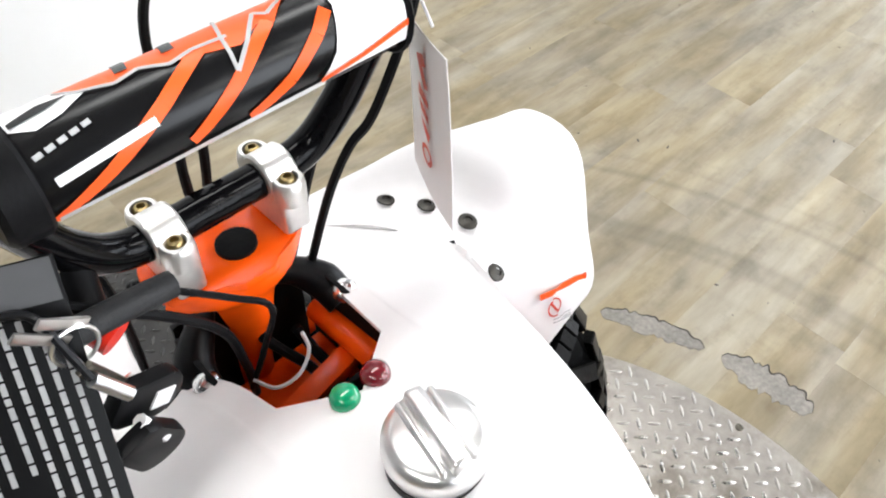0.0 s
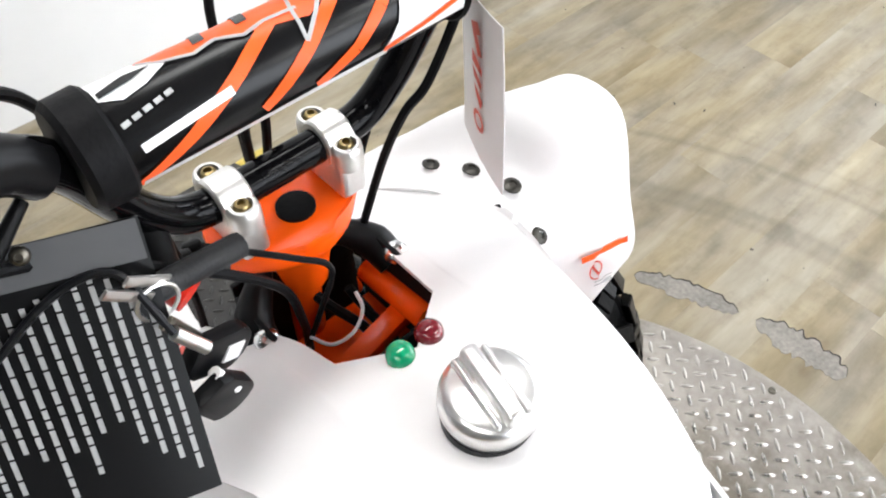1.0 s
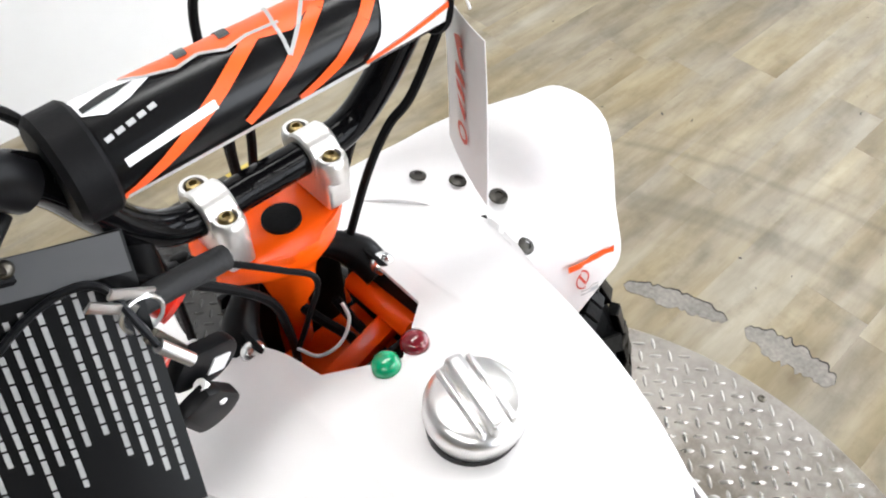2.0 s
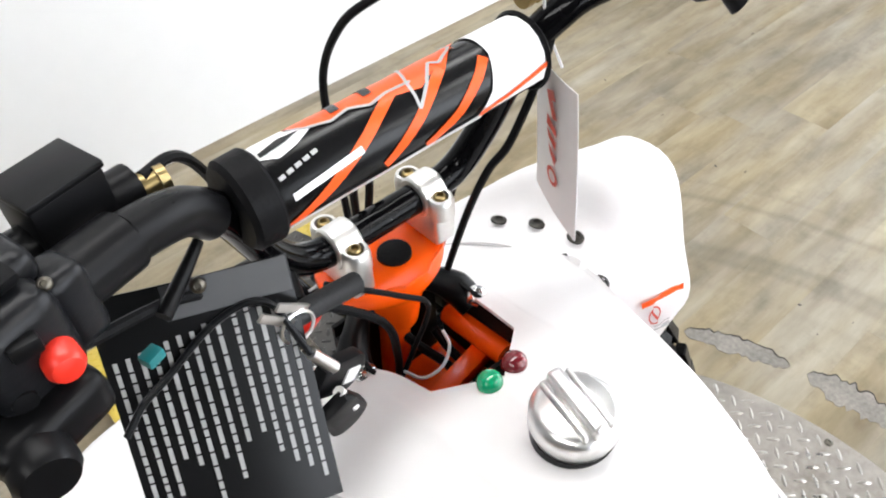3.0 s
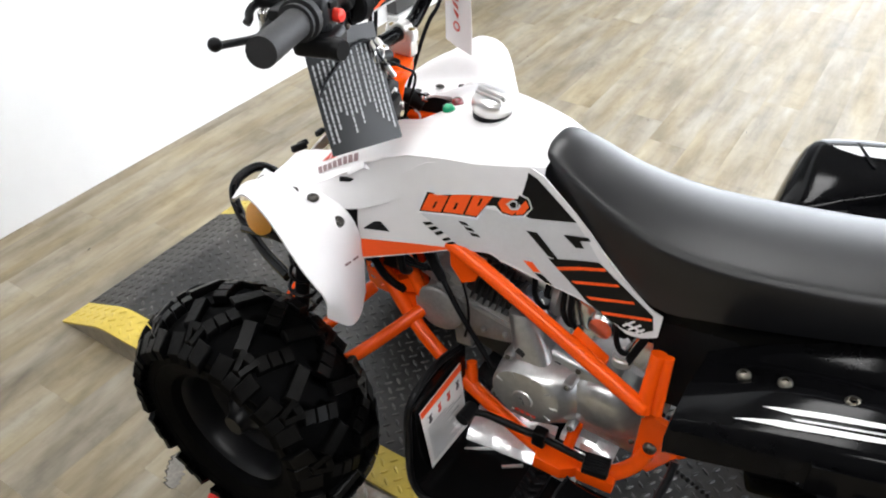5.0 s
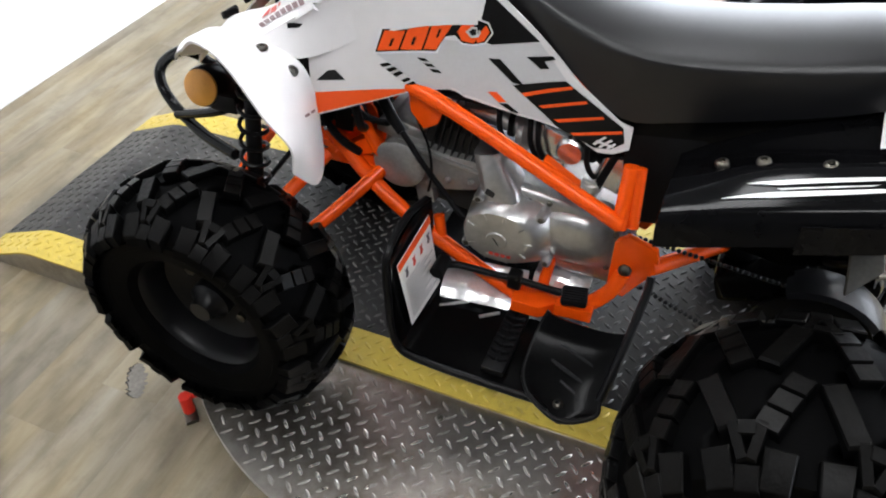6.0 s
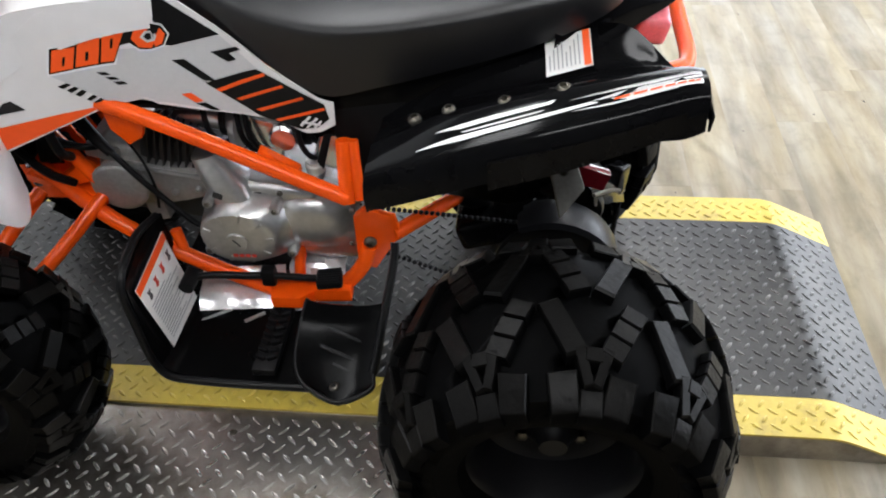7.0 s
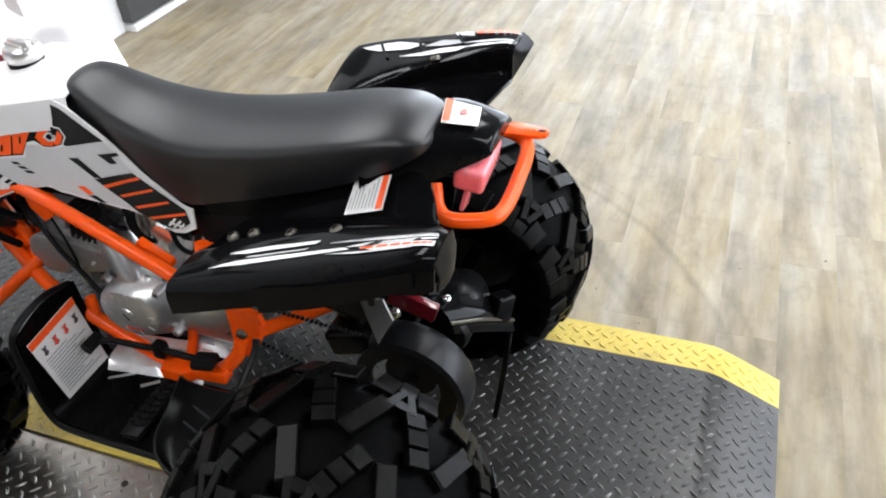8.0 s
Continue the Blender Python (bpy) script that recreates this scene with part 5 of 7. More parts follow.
# grips, switchgear, levers and brake reservoirs
for s in (-1, 1):
    def m(*pts):
        return [(x if s < 0 else 2 * ST - x, y, z) for x, y, z in pts]
    grip = part("grip", bar(m((-0.262, 0.4305, 0.9672), (-0.30, 0.415, 0.971), (-0.366, 0.388, 0.979)), [0.0165, 0.0158, 0.0158], 20, curve=False), GRIP, quad, "dark grey rubber handlebar grip")
    part("flange", bar(m((-0.258, 0.432, 0.967), (-0.268, 0.4285, 0.9677)), 0.0235, 20, curve=False), GRIP, grip)
    part("flange", bar(m((-0.272, 0.427, 0.9680), (-0.277, 0.4253, 0.9683)), 0.0205, 20, curve=False), GRIP, grip)
    sw = part("switch_housing", block((0.040, 0.046, 0.048), m((-0.232, 0.441, 0.963))[0], 0.011, (0, 0, s * -19), 3), CHARCOAL, quad, "charcoal plastic switch housing")
    if s < 0:
        part("stop_button", turned([(0.006, 0.0), (0.006, 0.0075), (-0.003, 0.0078), (-0.0058, 0.006), (-0.0068, 0.003), (-0.007, 0.0)], "y", 20, (0, 0, 0)), RED_PLASTIC, sw, "round red stop button", shift=Vector((0.218, -0.4165, -0.960)) + BASE)
        part("switch_slider", block((0.012, 0.006, 0.008), (-0.226, 0.417, 0.975), 0.002), SATIN_BLACK, sw)
        part("switch_slider", block((0.010, 0.012, 0.006), (-0.236, 0.430, 0.988), 0.002), SATIN_BLACK, sw)
        part("housing_lobe", block((0.034, 0.030, 0.020), (-0.226, 0.452, 0.985), 0.008, (12, 0, 19), 3), CHARCOAL, sw)
        part("housing_lobe", block((0.020, 0.022, 0.040), (-0.205, 0.446, 0.960), 0.007, (0, 0, 19), 3), CHARCOAL, sw)
        part("dip_switch", block((0.013, 0.009, 0.007), (-0.222, 0.436, 0.992), 0.002, (20, 0, 19)), MATT_BLACK, sw)
        part("horn_button", turned([(0, 0.0), (0, 0.0055), (-0.005, 0.005), (-0.006, 0.0)], "y", 14, (-0.236, 0.420, 0.952)), MATT_BLACK, sw)
        part("choke_knob", turned([(-0.010, 0.0), (-0.010, 0.011), (-0.006, 0.0132), (0.006, 0.0132), (0.010, 0.010), (0.010, 0.0)], "y", 20, (-0.243, 0.402, 0.934)), SATIN_BLACK, sw)
        for x, y, z in ((-0.245, 0.419, 0.972), (-0.209, 0.432, 0.984)):
            part("housing_screw", bolt((x, y, z), (-0.2, -0.6, 0.7), 0.003, 0.002), STEEL, sw)
        part("choke_lever", block((0.010, 0.02, 0.012), (-0.222, 0.425, 0.935), 0.003), SATIN_BLACK, sw)
        part("lower_clamp", block((0.050, 0.048, 0.024), (-0.238, 0.428, 0.936), 0.008, (0, 0, 19), 3), SATIN_BLACK, sw)
    else:
        part("thumb_throttle", bar([(0.228, 0.44, 0.95), (0.232, 0.428, 0.935), (0.237, 0.42, 0.928)], [0.005, 0.006, 0.009], 10), SATIN_BLACK, sw, "black thumb throttle paddle")
        part("throttle_box", turned([(-0.012, 0.0), (-0.012, 0.02), (0.012, 0.02), (0.012, 0.0)], "z", 20, (0.225, 0.45, 0.955)), CHARCOAL, sw)
    res = part("brake_reservoir", block((0.038, 0.030, 0.034), m((-0.184, 0.500, 0.963))[0], 0.003, (0, 0, s * -14)), SATIN_BLACK, quad, "square black brake fluid reservoir")
    part("lid", block((0.0395, 0.0315, 0.004), m((-0.184, 0.500, 0.9805))[0], 0.0012, (0, 0, s * -14)), SATIN_BLACK, res)
    part("master_cylinder", bar(m((-0.215, 0.492, 0.955), (-0.150, 0.506, 0.952)), 0.011, 14), SATIN_BLACK, res)
    part("banjo", turned([(0, 0.0), (0, 0.008), (0.006, 0.008), (0.006, 0.006), (0.012, 0.006), (0.012, 0.008), (0.017, 0.007), (0.017, 0.0)], "x", 12, m((-0.150 if s < 0 else -0.133, 0.507, 0.946))[0]), BRASS, res, "brass banjo fitting")
    part("lever_bracket", block((0.036, 0.026, 0.018), m((-0.235, 0.478, 0.955))[0], 0.004, (0, 0, s * -14)), SATIN_BLACK, res)
    part("parking_hook", bar(m((-0.220, 0.492, 0.957), (-0.233, 0.505, 0.961), (-0.246, 0.512, 0.961), (-0.256, 0.512, 0.956), (-0.262, 0.508, 0.951), (-0.268, 0.507, 0.948)), [0.0090] * 8 + [0.0062] * 10 + [0.0050] * 40, 10), SATIN_BLACK, res, "black hooked parking brake catch")
    for x, y, z in ((-0.229, 0.500, 0.964), (-0.242, 0.509, 0.966)):
        part("bolt", bolt(m((x, y, z))[0], (0, 0, 1), 0.006, 0.007), SATIN_BLACK, res)
    part("pivot_post", turned([(0.938, 0.0), (0.936, 0.0075), (0.958, 0.0075), (0.960, 0.005), (0.960, 0.0)], "z", 14, m((-0.250, 0.496, 0.0))[0]), CARB_ALLOY, res, "dull steel lever pivot")
    lever = part("brake_lever", bar(m((-0.238, 0.486, 0.950), (-0.264, 0.482, 0.946), (-0.29, 0.470, 0.948), (-0.356, 0.457, 0.966)), [0.006] * 6 + [0.005] * 6 + [0.0042] * 7, 10), SATIN_BLACK, quad, "black brake lever with a ball end")
    ball = bmesh.new()
    bmesh.ops.create_uvsphere(ball, u_segments=14, v_segments=10, radius=0.0075, matrix=Matrix.Translation(m((-0.359, 0.458, 0.968))[0]))
    part("ball_end", ball, SATIN_BLACK, lever)
# brake hose and cables
part("brake_hose", bar([(-0.145, 0.507, 0.952), (-0.122, 0.520, 0.945), (-0.105, 0.532, 0.915), (-0.09, 0.545, 0.86), (-0.07, 0.555, 0.76), (-0.07, 0.57, 0.60)], 0.0032, 8), MATT_BLACK, quad, "black brake hose")
part("throttle_cable", bar([(0.004, 0.575, 0.78), (0.008, 0.585, 0.85), (0.010, 0.586, 0.90), (0.016, 0.570, 0.938), (0.030, 0.552, 0.960), (0.075, 0.53, 0.975), (0.150, 0.505, 0.965), (0.215, 0.462, 0.955)], 0.0030, 8), MATT_BLACK, quad, "thin black control cable")
part("cable_sleeve", bar([(0.035, 0.552, 0.965), (0.055, 0.542, 0.972), (0.08, 0.53, 0.976)], 0.0055, 8), MATT_BLACK, quad)
for pts in (((0.12, 0.478, 0.945), (0.105, 0.474, 0.915), (0.085, 0.482, 0.862), (0.072, 0.490, 0.84), (0.06, 0.50, 0.80), (0.05, 0.52, 0.72)), ((0.095, 0.50, 0.93), (0.09, 0.51, 0.88), (0.062, 0.515, 0.82), (0.04, 0.53, 0.72)), ((-0.005, 0.535, 0.90), (-0.012, 0.535, 0.84), (-0.008, 0.54, 0.78)), ((0.006, 0.535, 0.90), (0.004, 0.538, 0.84), (-0.002, 0.545, 0.78)), ((-0.21, 0.44, 0.94), (-0.15, 0.47, 0.90), (-0.09, 0.475, 0.84), (-0.045, 0.47, 0.79), (-0.03, 0.48, 0.73), (-0.02, 0.50, 0.66)), ((-0.075, 0.480, 0.842), (-0.035, 0.462, 0.815), (-0.016, 0.456, 0.795), (-0.022, 0.466, 0.75), (-0.03, 0.48, 0.70))):
    part("control_cable", bar(pts, 0.0031 if pts[0][2] > 0.88 else 0.0020, 8), MATT_BLACK, quad)
part("wire_boot", bar([(-0.135, 0.455, 0.862), (-0.10, 0.462, 0.853), (-0.06, 0.468, 0.842)], 0.0072, 10), GRIP, quad, "grey rubber connector boot")
part("cable_tie", bar([(-0.03, 0.475, 0.715), (-0.022, 0.462, 0.712), (-0.006, 0.459, 0.714), (0.008, 0.466, 0.720), (0.012, 0.478, 0.724)], 0.0014, 6), GREY_STICKER, quad, "pale cable tie round the stem")
for s in (-1, 1):
    br = part("tank_bracket", bar([(s * 0.020 + ST, 0.530, 0.735), (s * 0.036, 0.522, 0.730), (s * 0.052, 0.508, 0.718), (s * 0.055, 0.490, 0.708)], [0.008, 0.010, 0.014, 0.012], 12, 5), SATIN_BLACK, quad, "black rubber tank bracket")
    part("bolt", bolt((s * 0.055, 0.487, 0.722), (0, -0.3, 1), 0.0090, 0.007), CARB_ALLOY, br, "steel bolt")
part("bracket_block", block((0.036, 0.044, 0.050), (-0.066, 0.500, 0.690), 0.012, (0, 0, -20), 3), MATT_BLACK, quad, "black rubber tank mount")
# four black walls added to darken the inside of the opening
for x, y, sx, sy in ((-0.052, 0.475, 0.004, 0.10), (0.052, 0.475, 0.004, 0.10), (0, 0.424, 0.10, 0.004), (0, 0.535, 0.10, 0.004)):
    part("opening_filler", block((sx, sy, 0.15), (x, y, 0.655), 0.001), MATT_BLACK, quad, "added matt black walls darkening the steering opening")
part("fuel_tank", block((0.115, 0.19, 0.11), (0, 0.315, 0.675), 0.02, (-4, 0, 0), 3), MATT_BLACK, quad, "black plastic fuel tank under the cover")

# ---- engine ----
engine = part("engine", block((0.16, 0.24, 0.10), (0.0, 0.13, 0.360), 0.02, (4, 0, 0), 3), ALLOY, quad, "cast alloy horizontal single-cylinder engine")
fw = part("flywheel_cover", solid([oval(-0.055, 0.180, 0.386, 0.074, 0.064, 2.6), oval(-0.088, 0.182, 0.386, 0.073, 0.063, 2.5), oval(-0.100, 0.184, 0.386, 0.070, 0.060, 2.4), oval(-0.124, 0.193, 0.388, 0.058, 0.049, 2.2), oval(-0.1285, 0.194, 0.388, 0.054, 0.045, 2.2), oval(-0.130, 0.195, 0.388, 0.040, 0.034, 2.1), oval(-0.130, 0.196, 0.384, 0.017, 0.0165), oval(-0.1322, 0.196, 0.384, 0.0155, 0.015), oval(-0.1325, 0.196, 0.384, 0.006, 0.006)]), ALLOY, engine, "cast alloy flywheel cover with a round cap")
for k in range(9):
    t = radians(25 + k * 38)
    part("cast_rib", block((0.007, 0.012, 0.004), (-0.1275, 0.194 + math.cos(t) * 0.048, 0.388 + math.sin(t) * 0.040), 0.0015, (math.degrees(t), 0, 0)), ALLOY, fw)
for y, z in ((0.135, 0.432), (0.122, 0.350), (0.232, 0.442), (0.250, 0.350)):
    part("cover_boss", bar([(-0.07, y, z), (-0.112, y, z), (-0.116, y, z)], [0.0085, 0.008, 0.0065], 14, curve=False), ALLOY, fw)
    part("cover_screw", bolt((-0.116, y, z), (-1, 0, 0), 0.0042, 0.003), STEEL, fw)
part("cap_slot", block((0.0015, 0.016, 0.002), (-0.1332, 0.196, 0.384), 0.0004, (55, 0, 0), 1), DARK_METAL, fw)
sp = part("sprocket_cover", solid([oval(-0.045, 0.088, 0.390, 0.066, 0.054, 2.5), oval(-0.086, 0.088, 0.390, 0.065, 0.053, 2.5), oval(-0.0875, 0.090, 0.391, 0.058, 0.048, 2.5), oval(-0.098, 0.094, 0.392, 0.050, 0.042, 2.4), oval(-0.104, 0.097, 0.394, 0.034, 0.029, 2.3), oval(-0.106, 0.099, 0.395, 0.014, 0.012)]), ALLOY, engine, "smooth domed alloy sprocket cover")
for y, z in ((0.028, 0.418), (0.034, 0.352), (0.130, 0.446)):
    part("cover_screw", bolt((-0.090, y, z), (-1, 0, 0), 0.0045, 0.004), STEEL, sp)
# added dark block, keeps the gap between the castings dark
part("case_filler", block((0.10, 0.26, 0.12), (0.01, 0.27, 0.405), 0.012, (10, 0, 0)), DARK_METAL, engine, "added dark block filling the gap inside the engine")
part("case_top", block((0.14, 0.13, 0.05), (-0.02, 0.14, 0.432), 0.014, (6, 0, 0), 3), ALLOY, engine, "alloy crankcase top")
# raised dark blocks imitate the shade inside the casing slots
part("case_slot", block((0.002, 0.012, 0.003), (-0.0915, 0.163, 0.446), 0.0005, segments=1), DARK_METAL, engine)
part("case_slot", block((0.002, 0.012, 0.003), (-0.0915, 0.163, 0.440), 0.0005, segments=1), DARK_METAL, engine)
rings = []
for x, y, z, a, c in ((-0.062, 0.234, 0.505, 0.019, 0.022), (-0.064, 0.233, 0.503, 0.021, 0.025), (-0.068, 0.226, 0.488, 0.023, 0.026), (-0.078, 0.206, 0.455, 0.029, 0.030), (-0.082, 0.198, 0.430, 0.031, 0.030)):
    rings.append([Vector((x + p.y, y + p.z, z - p.z * 0.25)) for p in oval(0, 0, 0, c, a, 3.6, 32)])
part("starter_housing", solid(rings), ALLOY, engine, "angled cast alloy starter housing")
part("housing_vent", block((0.002, 0.015, 0.010), (-0.1075, 0.216, 0.452), 0.0006, (20, 8, 0), 1), DARK_METAL, engine)
part("chain_tunnel", slab([(0.402, 0.470), (0.378, 0.484), (0.30, 0.468), (0.245, 0.468), (0.232, 0.420), (0.285, 0.405), (0.335, 0.395), (0.375, 0.400)], 0.045, "yz", -0.042, 0.006), ALLOY_GREY, engine, "alloy cylinder side casting")
part("tunnel_rib", bar([(-0.066, 0.372, 0.474), (-0.067, 0.31, 0.462), (-0.067, 0.25, 0.452)], 0.0035, 8), ALLOY, engine)
part("lower_lug", block((0.03, 0.030, 0.05), (-0.045, 0.345, 0.385), 0.005, (-8, 0, 0)), ALLOY_GREY, engine)
part("cylinder", block((0.10, 0.10, 0.085), (0.0, 0.300, 0.465), 0.01, (14, 0, 0)), DARK_METAL, engine, "dark finned cylinder")
for k in range(7):
    part("cooling_fin", block((0.125, 0.0026, 0.078), (0.0, 0.258 + k * 0.0108, 0.488 + k * 0.0026), 0.0008, (14, 0, 0)), DARK_METAL, engine)
part("cylinder_head", block((0.11, 0.062, 0.095), (0.0, 0.384, 0.455), 0.012, (14, 0, 0), 3), ALLOY_GREY, engine)
part("head_cap", block((0.12, 0.050, 0.022), (-0.005, 0.396, 0.490), 0.006, (14, 0, 0), 2), ALLOY_GREY, engine)
part("head_cover", solid([oval(-0.045, 0.378, 0.440, 0.040, 0.038), oval(-0.0695, 0.378, 0.440, 0.040, 0.038), oval(-0.070, 0.378, 0.440, 0.0365, 0.0345), oval(-0.0735, 0.378, 0.440, 0.0365, 0.0345), oval(-0.074, 0.378, 0.440, 0.043, 0.041), oval(-0.080, 0.378, 0.440, 0.043, 0.041), oval(-0.0825, 0.378, 0.440, 0.040, 0.038), oval(-0.083, 0.378, 0.440, 0.037, 0.035), oval(-0.086, 0.378, 0.440, 0.030, 0.028), oval(-0.087, 0.378, 0.440, 0.006, 0.005)]), ALLOY_GREY, engine, "round alloy cam cover")
for y, z in ((0.338, 0.470), (0.300, 0.425), (0.262, 0.432), (0.332, 0.412)):
    part("cover_screw", bolt((-0.067, y, z), (-1, 0, 0), 0.0052, 0.006), ALLOY, engine)
# carburettor and intake above the crankcase
carb = part("carburettor", block((0.056, 0.05, 0.052), (-0.04, 0.142, 0.535), 0.009, (14, 0, 0), 3), CARB_ALLOY, engine, "bright alloy carburettor")
part("flange_dome", turned([(0.196, 0.0), (0.196, 0.030), (0.186, 0.033), (0.178, 0.026), (0.170, 0.022), (0.165, 0.0)], "y", 28, (-0.035, 0.0, 0.525)), ALLOY, carb, "round alloy intake flange")
part("throttle_drum", turned([(-0.080, 0.0), (-0.080, 0.017), (-0.076, 0.021), (-0.060, 0.021), (-0.058, 0.0)], "x", 22, (0, 0.112, 0.532)), CARB_ALLOY, carb)
part("carb_top", turned([(0.556, 0.0), (0.556, 0.020), (0.574, 0.020), (0.580, 0.012), (0.580, 0.0)], "z", 22, (-0.042, 0.142, 0)), CARB_ALLOY, carb)
part("float_bowl", block((0.046, 0.042, 0.036), (-0.045, 0.140, 0.497), 0.008, (10, 0, 0), 3), CARB_ALLOY, carb)
part("rubber_boot", turned([(0.096, 0.022), (0.092, 0.027), (0.082, 0.027), (0.078, 0.023), (0.074, 0.026), (0.066, 0.026), (0.062, 0.022)], "y", 22, (-0.04, 0.0, 0.530)), MATT_BLACK, carb, "ribbed black rubber boot")
part("air_box", block((0.05, 0.050, 0.075), (-0.045, 0.046, 0.512), 0.008, (18, 0, 0), 3), CARB_ALLOY, engine, "bright alloy intake box")
part("band_clamp", block((0.054, 0.012, 0.079), (-0.045, 0.058, 0.515), 0.003, (18, 0, 0)), MATT_BLACK, engine)
part("box_rib", block((0.056, 0.006, 0.060), (-0.045, 0.034, 0.506), 0.002, (18, 0, 0)), CARB_ALLOY, engine)
part("box_cap", turned([(0.0, 0.0), (0.0, 0.015), (0.012, 0.016), (0.014, 0.013), (0.018, 0.013), (0.018, 0.0)], "z", 18, (-0.062, 0.078, 0.470)), CLAMP, engine)
part("intake", bar([(-0.03, 0.19, 0.525), (-0.02, 0.24, 0.53), (-0.01, 0.30, 0.515), (0.0, 0.35, 0.495)], 0.017, 14), ALLOY, engine)
part("hose_clamp", turned([(0.214, 0.0), (0.214, 0.022), (0.206, 0.022), (0.206, 0.0)], "y", 18, (-0.026, 0, 0.528)), MATT_BLACK, engine)
for x, y, z in ((-0.058, 0.168, 0.0), (-0.060, 0.156, 0.0), (-0.055, 0.215, 0.01), (-0.06, 0.086, -0.01)):
    part("fuel_hose", bar([(x + 0.01, y + 0.012, 0.585 + z), (x - 0.016, y + 0.004, 0.565 + z), (x - 0.022, y, 0.535 + z), (x - 0.014, y - 0.010, 0.510 + z), (x + 0.01, y - 0.022, 0.50 + z)], 0.0042, 8), MATT_BLACK, engine)
part("spark_lead", bar([(-0.065, 0.415, 0.535), (-0.078, 0.375, 0.510), (-0.092, 0.335, 0.470), (-0.098, 0.295, 0.425), (-0.105, 0.262, 0.395), (-0.10, 0.245, 0.385)], 0.0045, 8), MATT_BLACK, engine)
part("spark_lead", bar([(-0.075, 0.345, 0.53), (-0.082, 0.325, 0.49), (-0.080, 0.322, 0.44), (-0.076, 0.330, 0.40)], 0.0022, 6), MATT_BLACK, engine)
part("spark_cap", bar([(-0.06, 0.41, 0.545), (-0.075, 0.385, 0.520), (-0.082, 0.368, 0.505)], [0.009, 0.009, 0.007], 12, curve=False), MATT_BLACK, engine)
part("frame_loom", bar([(-0.100, 0.40, 0.610), (-0.092, 0.33, 0.598), (-0.084, 0.24, 0.588), (-0.076, 0.15, 0.580), (-0.062, 0.09, 0.578)], 0.0052, 8), MATT_BLACK, engine)
part("cable_tie", bar([(-0.110, 0.425, 0.632), (-0.126, 0.42, 0.62), (-0.128, 0.41, 0.60), (-0.11, 0.405, 0.59)], 0.004, 6), MATT_BLACK, quad)
part("cable_bundle", bar([(-0.10, 0.44, 0.60), (-0.115, 0.425, 0.57), (-0.115, 0.42, 0.53), (-0.085, 0.43, 0.50), (-0.06, 0.45, 0.48)], 0.007, 8), MATT_BLACK, quad)
for a in (-0.055, -0.02, 0.02, 0.055):
    part("wiring", bar([(a, 0.50, 0.60), (a - 0.012, 0.475, 0.54), (a + 0.008, 0.45, 0.50), (a, 0.43, 0.46)], 0.006, 7), MATT_BLACK, quad)
# black wiring, box and disc added to darken the shaded front frame
for k, pts in enumerate((((-0.050, 0.52, 0.60), (-0.078, 0.495, 0.565), (-0.092, 0.455, 0.545), (-0.080, 0.42, 0.515), (-0.060, 0.40, 0.50)), ((-0.070, 0.50, 0.585), (-0.098, 0.470, 0.560), (-0.104, 0.430, 0.535), (-0.088, 0.395, 0.520)), ((-0.060, 0.53, 0.56), (-0.085, 0.51, 0.52), (-0.090, 0.475, 0.475), (-0.072, 0.45, 0.44)))):
    part("wiring", bar(pts, (0.0055, 0.0040, 0.0065)[k], 8), MATT_BLACK, quad)
part("filler_box", block((0.030, 0.050, 0.036), (-0.072, 0.470, 0.545), 0.006, (14, 0, 8), 3), MATT_BLACK, quad, "added black box darkening the shaded front frame")
part("filler_disc", turned([(-0.012, 0.0), (-0.012, 0.020), (-0.006, 0.024), (0.004, 0.024), (0.008, 0.016), (0.010, 0.0)], "x", 24, (-0.070, 0.515, 0.500)), SATIN_BLACK, quad, "added round black disc darkening the shaded front frame")
for y, z in ((0.455, 0.560), (0.435, 0.520), (0.492, 0.490)):
    part("bolt", bolt((-0.094, y, z), (-1, 0, 0.2), 0.0045, 0.005), CARB_ALLOY, quad, "bright zinc bolt")
part("rectifier", block((0.05, 0.03, 0.045), (-0.05, 0.475, 0.50), 0.004, (10, 0, 12)), SATIN_BLACK, quad, "black finned electrical box")
part("head_bracket", slab([(0.345, 0.602), (0.285, 0.588), (0.300, 0.548), (0.322, 0.535), (0.342, 0.560)], 0.010, "yz", -0.098, 0.002), ORANGE, quad, "orange steel engine bracket")
part("tube_gusset", slab([(0.145, 0.520), (0.088, 0.492), (0.088, 0.502), (0.140, 0.534)], 0.016, "yz", -0.100, 0.002), ORANGE, quad, "orange steel tube gusset")
part("engine_strut", bar([(-0.07, 0.118, 0.345), (-0.085, 0.125, 0.30), (-0.10, 0.128, 0.262)], 0.009, 10), ORANGE, quad, "orange lower engine mount")
part("engine_strut", bar([(-0.108, 0.295, 0.338), (-0.106, 0.297, 0.355), (-0.100, 0.302, 0.378)], 0.009, 10), ORANGE, quad, "orange front engine mount")
part("bash_plate", block((0.19, 0.26, 0.006), (0, 0.22, 0.235), 0.002), BLACK_TRAY, quad, "black skid plate under the engine")


